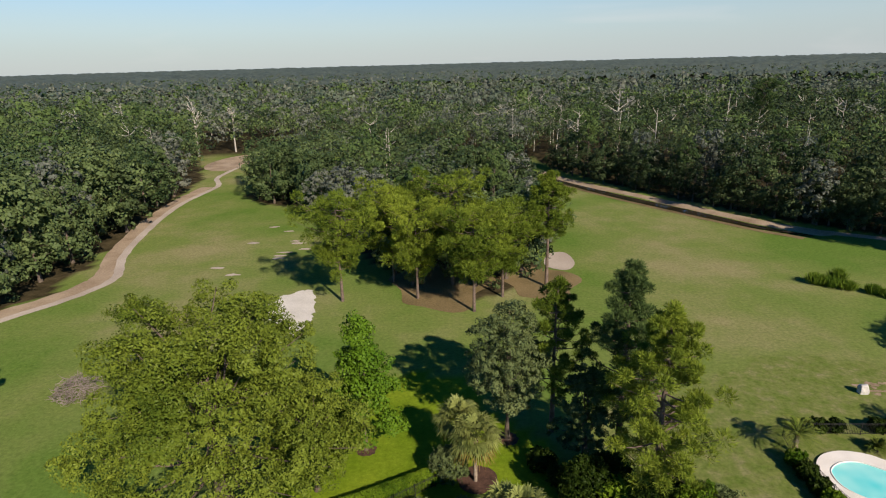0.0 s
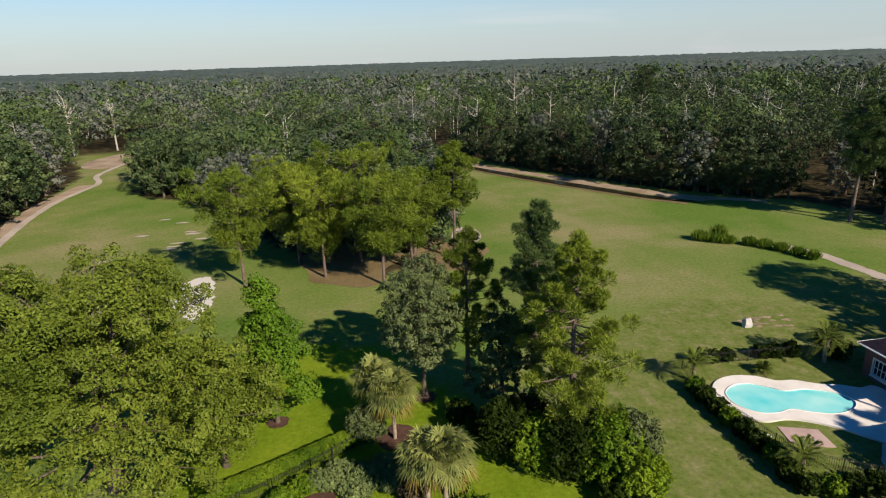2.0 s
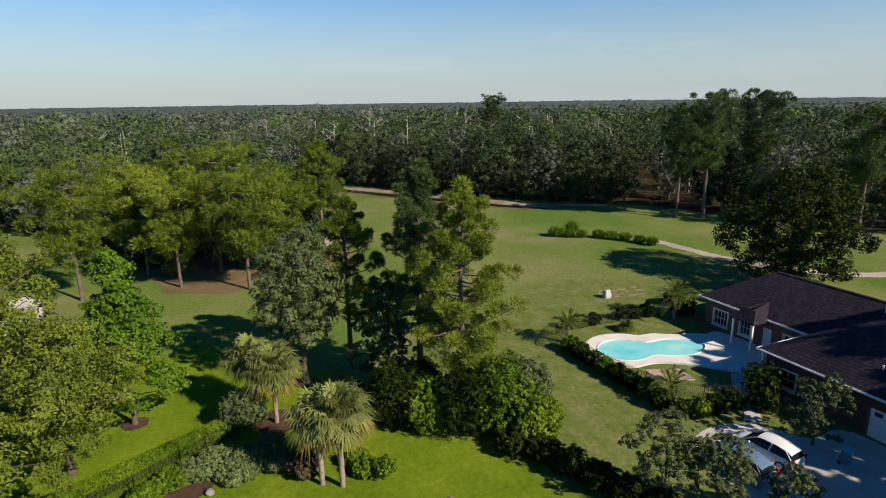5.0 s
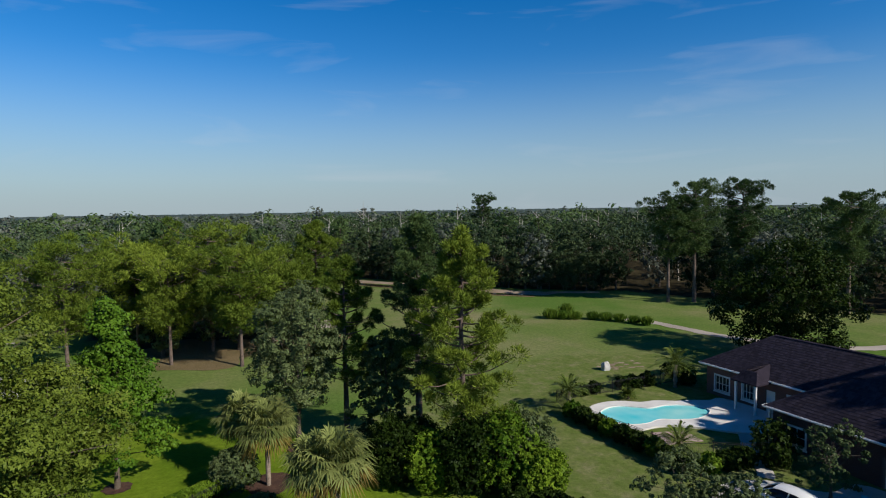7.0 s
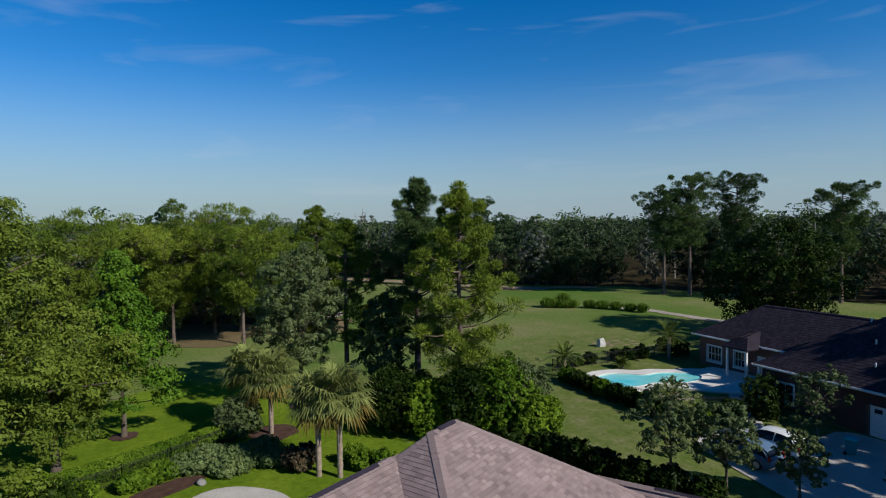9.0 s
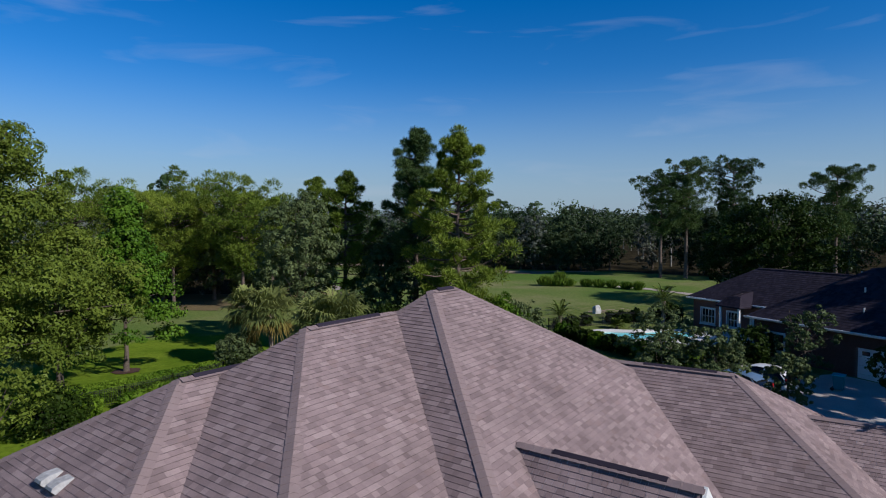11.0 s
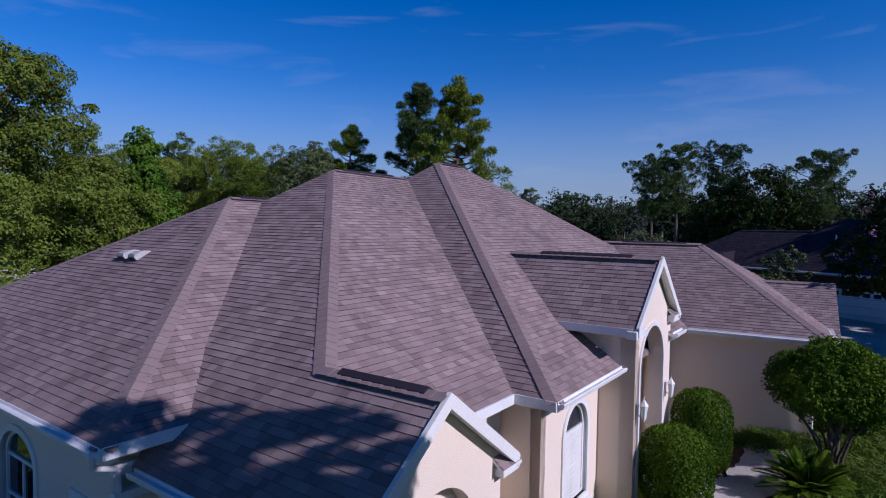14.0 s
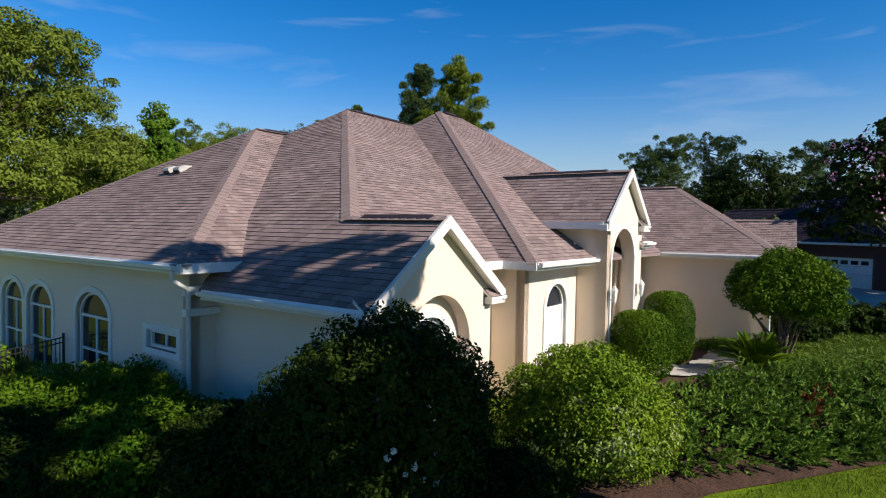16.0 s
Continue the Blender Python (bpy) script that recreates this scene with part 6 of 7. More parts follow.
flat_patch("mulch_bed", smooth_loop([(-5.6, 33.6), (-3.2, 35.0), (-1.6, 34.6), (-2.6, 33.4), (-4.6, 32.6)], 4), M["mulch"], "brown mulch bed beside the patio", "mulch", 0.04)
bm = B()
bmesh.ops.create_icosphere(bm, subdivisions=3, radius=0.28)
for v in bm.verts:
    v.co *= 1 + 0.25 * noise.noise(v.co * 4)
    v.co.z = max(v.co.z * 0.8, -0.12)
rk = part("garden_stone", bm, M["dark_stone"])
rk.location = (-1.9, 33.6, 0.10)
tagged(rk, "grey rounded stone in the garden bed", "stone")

# brush pile and a bleached dead limb
rngb = np.random.default_rng(8)
root = thing("brush_pile", pose(-39.0, 55.0, gz(-39, 55)), "heap of bare bleached branches on the fairway", "brush pile")
pcs = []
for i in range(420):
    a, r = rngb.uniform(0, 6.28), 2.5 * math.sqrt(rngb.uniform(0, 1))
    p = np.array((r * math.cos(a), r * math.sin(a), rngb.uniform(0, 1.9) * math.sqrt(1 - (r / 2.6) ** 2)))
    d = unit(rngb.normal(0, 1, 3) * (1, 1, 0.5))
    L = rngb.uniform(0.4, 1.2)
    e = p + d * L
    e[2] = max(e[2], 0.03)
    pcs.append(tube([p, (p + e) / 2 + rngb.normal(0, 0.10, 3), e], [0.035, 0.025, 0.010], 4))
v, q = join(pcs)
o = mesh_obj("branchwork", v, q, mat=M["brush"])
o.parent = root
for i, (x, y, h, sp) in enumerate(((75.6, 255.0, 22.0, 7.0), (-95, 226, 21, 5), (-84, 236, 17, 4), (-33, 56, 5.0, 2.2))):
    rngb = np.random.default_rng(300 + i)
    root = thing("dead_tree", pose(x, y, gz(x, y)), "bare bleached dead tree with forked limbs", "dead tree")
    pcs = [tube([(0, 0, -0.2), (0.1, 0, h * 0.4), (0.3, 0.1, h * 0.75), (0.2, 0, h)], [h * 0.022, h * 0.017, h * 0.011, 0.03], 7)]
    for k in range(16):
        f = rngb.uniform(0.42, 0.95)
        a = rngb.uniform(0, 6.28)
        s = np.array((0.2, 0.05, h * f))
        e = s + (sp * (1.1 - f) * 1.3 * math.cos(a), sp * (1.1 - f) * 1.3 * math.sin(a), rngb.uniform(0.05, 0.2) * h)
        m1 = (s + e) / 2 + rngb.normal(0, 0.3, 3)
        pcs.append(tube([s, m1, e], [h * 0.008, h * 0.005, 0.025], 5))
        for j in range(3):
            e2 = e + rngb.normal(0, 0.16, 3) * sp
            pcs.append(tube([m1 + (e - m1) * rngb.uniform(0.2, 0.9), e2], [h * 0.004, 0.015], 4))
    v, q = join(pcs)
    o = mesh_obj("branchwork", v, q, mat=M["pale_bark"], smooth=True)
    o.parent = root

# marker stone and tall grasses on the fairway
bm = B()
bmesh.ops.create_icosphere(bm, subdivisions=3, radius=0.6)
for v in bm.verts:
    w = 1.0 - 0.28 * max(0.0, v.co.z) / 0.6
    v.co = Vector((max(-0.42, min(0.44, v.co.x * 1.05)) * w, max(-0.32, min(0.34, v.co.y * 0.9)) * w, max(-0.45, min(0.56, v.co.z * 1.15)))) * (1 + 0.22 * noise.noise(v.co * 2.6))
st = part("marker_stone", bm, M["stone"], smooth=False)
st.location = (42.8, 51.8, gz(42.8, 51.8) + 0.42)
tagged(st, "pale upright boulder standing on the turf", "boulder")
rngb = np.random.default_rng(19)
for k in range(16):
    x, y = rngb.normal(45.8, 1.7), rngb.normal(52.2, 1.1)
    flat_patch("bare_patch", [(x + rngb.uniform(0.12, 0.55) * math.cos(a) * 1.3, y + rngb.uniform(0.10, 0.4) * math.sin(a)) for a in np.linspace(0, 2 * np.pi, 9, endpoint=False)], M["dirt"], "small pale scrape in the turf beside the boulder", "bare patch", 0.035)
for i, (x, y, r, h) in enumerate(((56.0, 81.2, 1.5, 1.9), (57.6, 80.0, 1.4, 1.6), (59.2, 78.8, 1.3, 1.5), (59.0, 81.0, 0.9, 2.6), (61.6, 77.0, 1.2, 1.5), (63.0, 75.4, 1.2, 1.5), (64.2, 73.4, 1.1, 1.5), (65.2, 71.2, 1.1, 1.4), (65.8, 69.0, 0.9, 1.6))):
    rngb = np.random.default_rng(400 + i)
    root = thing("tall_grass", pose(x, y, gz(x, y)), "clump of tall green reedy grass on the fairway", "grass clump", "tall grasses on the fairway")
    n = 900
    base = rngb.normal(0, r * 0.27, (n, 3)) * (1, 1, 0)
    d = unit(base * 0.25 + rngb.normal(0, 0.22, (n, 3)) + (0, 0, 1))
    tip = base + d * (h * rngb.uniform(0.6, 1.05, (n, 1)))
    w = unit(np.cross(d, rngb.normal(0, 1, (n, 3)))) * 0.05
    m1 = base + d * h * 0.5
    v = np.stack([base, m1 + w, tip, m1 - w], 1).reshape(-1, 3)
    o = mesh_obj("tuft", v, np.arange(4 * n).reshape(-1, 4), mat=M["liriope"])
    o.parent = root

# ---------- pool garden ----------
deck_loop = smooth_loop([(31.4, 40.6), (32.6, 42.2), (34.6, 42.8), (36.6, 42.3), (38.0, 41.2), (39.6, 40.9), (41.2, 39.9), (42.8, 39.4), (44.2, 38.6), (45.9, 38.2), (46.0, 33.0), (42.5, 30.4), (39.9, 31.6), (38.0, 33.8), (36.4, 35.1), (34.8, 35.8), (32.6, 36.0), (31.3, 38.0)], 6)
water_loop = smooth_loop([(32.3, 40.2), (33.6, 41.2), (35.2, 41.3), (36.5, 40.4), (37.6, 39.5), (39.3, 39.4), (40.8, 38.8), (41.9, 37.8), (41.9, 36.6), (40.7, 35.8), (39.0, 35.6), (37.4, 36.2), (36.1, 36.9), (34.6, 36.7), (33.1, 37.1), (32.1, 38.5)], 6)


def slab_with_hole(name, outer, hole, z0, z1, mat, label, category):
    bm = B()
    edges = []
    for lp in (outer, hole):
        vs = [bm.verts.new((x, y, z1)) for x, y in lp]
        edges += [bm.edges.new((a, b)) for a, b in zip(vs, vs[1:] + vs[:1])]
    bmesh.ops.triangle_fill(bm, use_beauty=True, edges=edges)
    gone = [f for f in bm.faces if inside(hole, np.array(f.calc_center_median().x), np.array(f.calc_center_median().y))]
    if gone:
        bmesh.ops.delete(bm, geom=gone, context="FACES_ONLY")
    ext = bmesh.ops.extrude_face_region(bm, geom=bm.faces[:])
    bmesh.ops.translate(bm, verts=[v for v in ext["geom"] if isinstance(v, bmesh.types.BMVert)], vec=(0, 0, z0 - z1))
    return tagged(part(name, bm, mat), label, category, kind="structure")


slab_with_hole("pool_deck", deck_loop, water_loop, -0.05, 0.16, M["pooldeck"], "white concrete deck round a free-form pool", "pool deck")
wv = [(x, y, 0.09) for x, y in water_loop]
bm = B()
bm.faces.new([bm.verts.new(p) for p in wv])
bmesh.ops.triangulate(bm, faces=bm.faces[:])
tagged(part("pool_water", bm, M["pool"]), "clear turquoise water of a free-form pool", "pool water", kind="structure")
bm = B()
cen = water_loop.mean(0)
n = len(water_loop)
rings = [[bm.verts.new((*(cen + (p - cen) * k), z)) for p in water_loop] for k, z in ((1.0, 0.17), (1.0, 0.205), (1.016, 0.205), (1.018, 0.165))]
for a, b in zip(rings[:-1], rings[1:]):
    for i in range(n):
        j = (i + 1) % n
        bm.faces.new((a[i], a[j], b[j], b[i]))
tagged(part("pool_coping", bm, M["pooldeck"], smooth=True), "pale rounded coping round the pool's edge", "coping", kind="structure")
ribbon("garden_path", [(41.5, 31.4), (39.6, 31.0), (37.4, 28.6), (36.2, 27.0), (34.4, 25.4)], 1.1, M["concrete"], "narrow concrete path from the drive to the pool", "path", z=0.06)
flat_patch("paving", [(33.4, 35.2), (36.2, 34.2), (35.9, 32.0), (32.9, 32.7)], M["terracotta"], "worn pinkish paving square on the grass", "paving", 0.05, 0.1)
feather_palm((30.8, 42.9), 1.8, 2.5, 181, "young date palm with arching green fronds")
feather_palm((44.9, 43.4), 2.4, 3.0, 182, "date palm with upright arching fronds by the hedge")
feather_palm((31.3, 30.2), 1.3, 2.4, 183, "date palm with long spreading fronds and rusty boots")
feather_palm((37.9, 42.9), 0.3, 1.25, 184, "sago palm with a dense rosette of dry-tipped fronds", 40, name="sago_palm", stiff=0.3)
picket_fence([(46.2, 44.6), (40.0, 45.0), (34.0, 45.3), (31.0, 45.1), (30.4, 42.4), (30.6, 37.4), (31.4, 33.0), (32.3, 30.6), (35.8, 28.4), (38.6, 27.2)], "black steel picket fence round the pool garden", 1.2, 0.14)
for i, (x, y) in enumerate([(29.9, 41.2), (29.9, 39.6), (29.9, 38.0), (29.9, 36.4), (30.0, 34.8), (30.1, 33.2), (30.3, 31.6), (29.9, 29.9), (30.2, 28.4), (31.6, 27.8), (33.2, 27.6), (34.8, 27.4)]):
    shrub("hedge_shrub", (x, y), 0.95, 0.95, 1.5, M["shrub_dark"] if i % 3 else M["shrub"], "loose green hedge shrub along the pool fence", 2200, 0.095, 190 + i, group="hedge along the pool fence")
for i, (x, y, r, h) in enumerate(((33.0, 46.0, 0.8, 1.1), (34.6, 45.9, 0.9, 1.2), (36.2, 45.8, 0.9, 1.2), (39.8, 45.6, 0.9, 1.3), (41.2, 45.5, 1.0, 1.3), (42.8, 45.3, 1.0, 1.4), (46.6, 43.8, 1.4, 2.0), (38.5, 27.8, 1.9, 2.7), (36.6, 26.4, 1.2, 1.7), (48.0, 46.5, 1.5, 1.8))):
    shrub("shrub", (x, y), r, r, h, M["shrub_dark"], "dark green shrub in the pool garden's border", 2400, 0.095, 210 + i, group="border shrubs of the pool garden")
root = thing("bird_bath", pose(31.1, 33.5, gz(31.1, 33.5)), "small white pedestal bird bath on the grass", "bird bath")
bm = B()
cyl(bm, (0, 0, 0), (0, 0, 0.06), 0.18, 0.14)
cyl(bm, (0, 0, 0.05), (0, 0, 0.6), 0.07, 0.05)
part("pedestal", bm, M["trim"], root)
bm = B()
cyl(bm, (0, 0, 0.58), (0, 0, 0.70), 0.08, 0.30, 16)
part("bowl", bm, M["trim"], root)

# ---------- the neighbouring house ----------
nb = thing("neighbour_house", pose(0, 0, 0), "low brick house with a dark shingle hip roof by the pool", "house")


def hip_block(x0, x1, y0, y1, eave, slope, parent, course=0.30):
    """A hip roof over a rectangle, its ridge along the longer side."""
    half = min(x1 - x0, y1 - y0) / 2
    top = eave + half * slope
    if x1 - x0 < y1 - y0:
        r0, r1 = ((x0 + x1) / 2, y0 + half, top), ((x0 + x1) / 2, y1 - half, top)
        pl = [[(x0, y1, eave), (x0, y0, eave), r0, r1], [(x1, y0, eave), (x1, y1, eave), r1, r0], [(x0, y0, eave), (x1, y0, eave), r0], [(x1, y1, eave), (x0, y1, eave), r1]]
        hips = [((x0, y0, eave), r0), ((x1, y0, eave), r0), ((x0, y1, eave), r1), ((x1, y1, eave), r1), (r0, r1)]
    else:
        r0, r1 = (x0 + half, (y0 + y1) / 2, top), (x1 - half, (y0 + y1) / 2, top)
        pl = [[(x0, y0, eave), (x1, y0, eave), r1, r0], [(x1, y1, eave), (x0, y1, eave), r0, r1], [(x0, y1, eave), (x0, y0, eave), r0], [(x1, y0, eave), (x1, y1, eave), r1]]
        hips = [((x0, y0, eave), r0), ((x0, y1, eave), r0), ((x1, y0, eave), r1), ((x1, y1, eave), r1), (r0, r1)]
    for c in pl:
        deck("roof_deck", c, parent, 0.12, M["roof_dark"])
    roof_part("shingles", pl, M["roof_dark"], parent, int(x0 * 10 + y0), course=course)
    for a, b in hips:
        ridge_caps("hip_cap", a, b, parent, M["roof_dark"], step=0.4)


nroof = new("roof")
nroof.parent = nb
NE = 3.15
hip_block(45.9, 55.5, 19.0, 41.2, NE, 0.66, nroof)
hip_block(39.7, 58.0, 17.0, 29.6, NE, 0.66, nroof)
hip_block(39.7, 50.0, 12.6, 20.0, NE, 0.50, nroof)
for u0, v0, u1, v1, out in ((45.9, 41.2, 45.9, 29.6, (-1, 0)), (39.7, 29.6, 39.7, 12.6, (-1, 0)), (45.9, 29.6, 39.7, 29.6, (0, 1)), (55.5, 41.2, 45.9, 41.2, (0, 1))):
    fascia("gutter", (u0, v0, NE), (u1, v1, NE), nb, out)


def brick_wall(m, length, h0, h1, holes, parent):
    """A wall with mortar behind and courses of bricks in front, left out at the openings."""
    wall_panel("wall", m, rect_loop(0, length, h0, h1), [rect_loop(*r) for r in holes], 0.22, M["brick_wall"], parent)
    vs, fs = [], []
    z, row = h0, 0
    while z < h1 - 0.03:
        x = -0.11 * (row % 2)
        while x < length:
            a, b = max(0, x), min(length, x + 0.21)
            if b - a > 0.04 and not any(r[0] - 0.02 < b and a < r[1] + 0.02 and r[2] - 0.02 < z + 0.065 and z < r[3] + 0.02 for r in holes):
                k = len(vs)
                for yy in (0.0, -0.012):
                    vs += [tuple(m @ Vector((px, yy, pz))) for px, pz in ((a, z), (b, z), (b, z + 0.065), (a, z + 0.065))]
                fs += [(k + 4, k + 5, k + 6, k + 7), (k, k + 1, k + 5, k + 4), (k + 2, k + 3, k + 7, k + 6), (k + 1, k + 2, k + 6, k + 5), (k + 3, k, k + 4, k + 7)]
            x += 0.22
        z += 0.078
        row += 1
    me = bpy.data.meshes.new("bricks")
    me.from_pydata(vs, [], fs)
    me.materials.append(M["brick"])
    o = new("bricks", me)
    o.parent = parent
    o["kind"] = "stuff"


NBW = face(46.4, 40.7, -90)
brick_wall(NBW, 11.4, -0.4, NE - 0.1, [(1.0, 2.6, 0.6, 2.1), (4.1, 5.5, 0.6, 2.1), (6.5, 7.4, 0.05, 2.1), (8.6, 10.2, 0.6, 2.1)], nb)
for a, b in ((1.0, 2.6), (4.1, 5.5), (8.6, 10.2)):
    window(NBW, (a + b) / 2, (b - a) / 2, 0.6, 2.1, nb, arched=False, bars=3)
bm = B()
box(bm, 6.5, 7.4, 0.06, 0.10, 0.05, 2.1, 0.01, m=NBW)
part("door", bm, M["trim"], nb)
NW2 = face(40.2, 29.1, -90)
brick_wall(NW2, 16.0, -0.5, NE - 0.1, [(1.2, 2.6, 0.6, 2.0), (8.0, 12.7, -0.4, 2.05)], nb)
window(NW2, 1.9, 0.7, 0.6, 2.0, nb, arched=False, bars=1)
brick_wall(face(46.4, 29.1, 180), 6.2, -0.4, NE - 0.1, [(2.0, 3.6, 0.6, 2.0)], nb)
window(face(46.4, 29.1, 180), 2.8, 0.8, 0.6, 2.0, nb, arched=False, bars=3)
wall_panel("wall", face(55.0, 40.7, 180), rect_loop(0, 8.6, -0.4, NE - 0.1), [], 0.22, M["brick_wall"], nb)
wall_panel("wall", face(40.2, 13.1, 0), rect_loop(0, 17.3, -0.5, NE - 0.1), [], 0.22, M["brick_wall"], nb)
gd = new("garage_door")
gd.parent = nb
for k in range(4):
    bm = B()
    z0 = -0.4 + k * 0.6125
    box(bm, 8.02, 12.68, 0.06, 0.11, z0 + 0.006, z0 + 0.60, 0.008, m=NW2)
    part("door_section", bm, M["white_metal"], gd)
for k in range(6):
    bm = B()
    a = 8.3 + k * 0.72
    box(bm, a, a + 0.5, 0.045, 0.07, 1.55, 1.85, m=NW2)
    part("door_light", bm, M["glass"], gd)
# porch
porch = new("porch")
porch.parent = nb
porch_planes = [[(44.0, 36.0, 3.0), (44.0, 33.4, 3.0), (45.0, 34.1, 3.9), (45.0, 35.3, 3.9)], [(44.0, 33.4, 3.0), (48.0, 33.4, 3.0), (48.0, 34.7, 4.3), (45.0, 34.4, 3.9)], [(48.0, 36.0, 3.0), (44.0, 36.0, 3.0), (45.0, 35.0, 3.9), (48.0, 34.7, 4.3)]]
for c in porch_planes:
    deck("roof_deck", c, porch, 0.12, M["roof_dark"])
roof_part("shingles", porch_planes, M["roof_dark"], porch, 15, course=0.3)
for x, y in ((44.3, 35.7), (44.3, 33.7)):
    bm = B()
    box(bm, x - 0.09, x + 0.09, y - 0.09, y + 0.09, 0.0, 2.9, 0.01)
    part("post", bm, M["trim"], porch)
for x, y in ((40.3, 29.45), (43.0, 29.45)):
    bm = B()
    box(bm, x - 0.08, x + 0.08, y - 0.08, y + 0.08, 0.0, 2.95, 0.01)
    part("post", bm, M["trim"], porch)
for x, y, z, h in ((43.5, 22.5, 5.0, 1.0), (44.0, 18.6, 5.2, 1.1), (47.5, 25.0, 6.4, 0.5), (41.6, 21.5, 4.1, 0.6)):
    bm = B()
    cyl(bm, (x, y, z), (x, y, z + h), 0.06)
    part("vent_pipe", bm, M["white_metal"], nroof)

# drive, cars and the yard between the houses
flat_patch("driveway", smooth_loop([(28.2, 24.8), (31.2, 26.2), (34.2, 25.2), (36.2, 22.4), (39.6, 21.6), (39.7, 13.0), (39.0, 4.0), (33.0, -2.0), (24.0, -3.0), (23.5, 4.0), (25.6, 12.0), (26.8, 19.0)], 5), M["concrete"], "pale concrete driveway between the houses", "driveway", 0.05)
flat_patch("street", [(8, -24), (60, -40), (66, -34), (44, -2), (24, -2)], M["concrete"], "pale concrete apron by the street", "street", 0.03)


def car(where, turn, paint, label, glass=None):
    """A small hatchback: lofted body, glasshouse, wheels with rims, lamps and mirrors."""
    x, y = where
    root = thing("car", pose(x, y, gz(x, y) + 0.05, 0, 0, turn), label, "car", "cars on the driveway")
    # stations along the car (y, nose forward): half width, sill height, shoulder height
    st = [(-2.05, 0.62, 0.34, 0.62), (-1.98, 0.78, 0.26, 0.86), (-1.6, 0.84, 0.22, 0.95), (-0.6, 0.86, 0.20, 0.94), (0.6, 0.86, 0.20, 0.92), (1.2, 0.85, 0.20, 0.88), (1.75, 0.80, 0.24, 0.76), (2.05, 0.66, 0.30, 0.60), (2.12, 0.50, 0.36, 0.50)]
    bm = B()
    rows = []
    for yy, hw, z0, z1 in st:
        prof = [(-hw * 0.9, z0), (-hw, z0 + 0.16), (-hw, (z0 + z1) / 2), (-hw * 0.95, z1 - 0.04), (-hw * 0.80, z1), (0, z1 + 0.05), (hw * 0.80, z1), (hw * 0.95, z1 - 0.04), (hw, (z0 + z1) / 2), (hw, z0 + 0.16), (hw * 0.9, z0)]
        rows.append([bm.verts.new((px, yy, pz)) for px, pz in prof])
    for a, b in zip(rows[:-1], rows[1:]):
        for i in range(len(a)):
            j = (i + 1) % len(a)
            bm.faces.new((a[i], a[j], b[j], b[i]))
    bm.faces.new(rows[0][::-1])
    bm.faces.new(rows[-1])
    part("body", bm, paint, root, smooth=True)
    gh = [(-1.95, 0.66, 0.90, 0.02), (-1.55, 0.66, 0.92, 0.46), (-0.9, 0.66, 0.93, 0.55), (0.0, 0.67, 0.93, 0.55), (0.45, 0.66, 0.92, 0.46), (1.30, 0.66, 0.90, 0.02)]
    bm = B()
    rows = []
    for yy, hw, z0, h in gh:
        rows.append([bm.verts.new(p) for p in ((-hw - 0.10, yy, z0 - 0.03), (-hw + 0.06 * h, yy, z0 + h * 0.9), (-hw * 0.6, yy, z0 + h), (hw * 0.6, yy, z0 + h), (hw - 0.06 * h, yy, z0 + h * 0.9), (hw + 0.10, yy, z0 - 0.03))])
    for a, b in zip(rows[:-1], rows[1:]):
        for i in range(5):
            bm.faces.new((a[i], a[i + 1], b[i + 1], b[i]))
    part("glasshouse", bm, M["car_glass"], root, "dark tinted glass", smooth=True)
    bm = B()
    rows = []
    for yy, hw, z in ((-1.80, 0.56, 1.24), (-1.5, 0.60, 1.405), (-0.9, 0.60, 1.50), (0.0, 0.60, 1.50), (0.46, 0.57, 1.41)):
        rows.append([bm.verts.new((px, yy, z + dz)) for px, dz in ((-hw, -0.05), (-hw * 0.8, 0.0), (0, 0.03), (hw * 0.8, 0.0), (hw, -0.05))])
    for a, b in zip(rows[:-1], rows[1:]):
        for i in range(4):
            bm.faces.new((a[i], a[i + 1], b[i + 1], b[i]))
    part("roof_panel", bm, paint, root, smooth=True)
    for s in (-1, 1):
        for yy0, yy1 in ((0.42, 1.28), (-0.55, -0.45), (-1.45, -1.92)):
            zt0 = 1.40 if yy0 > 0 else 1.45 if yy0 > -1 else 1.36
            v, q = tube([(s * 0.63, yy0, zt0), (s * 0.75, yy1, 0.90)], [0.035, 0.045], 5)
            o = mesh_obj("pillar", v, q, mat=paint)
            o.parent = root
        for yy in (-1.28, 1.30):
            w = new("wheel")
            w.parent = root
            w.location = (s * 0.76, yy, 0.31)
            bm = B()
            cyl(bm, (-0.10, 0, 0), (0.10, 0, 0), 0.31, seg=20)
            part("tyre", bm, M["rubber"], w)
            bm = B()
            cyl(bm, (s * 0.095, 0, 0), (s * 0.115, 0, 0), 0.21, 0.19, seg=14)
            part("rim", bm, M["steel"], w)
        bm = B()
        box(bm, s * 0.70 - 0.07, s * 0.70 + 0.07, -2.06, -1.90, 0.72, 1.02, 0.02)
        part("tail_lamp", bm, M["red_lens"], root)
        bm = B()
        box(bm, s * 0.58 - 0.13, s * 0.58 + 0.13, 1.86, 2.05, 0.60, 0.72, 0.03)
        part("headlight", bm, M["clear_lens"], root)
        bm = B()
        box(bm, s * 0.93 - 0.07, s * 0.93 + 0.07, 0.70, 0.80, 0.92, 1.04, 0.02)
        part("mirror", bm, paint, root)
    bm = B()
    box(bm, -0.26, 0.26, -2.085, -2.06, 0.52, 0.63)
    part("number_plate", bm, M["trim"], root)
    return root


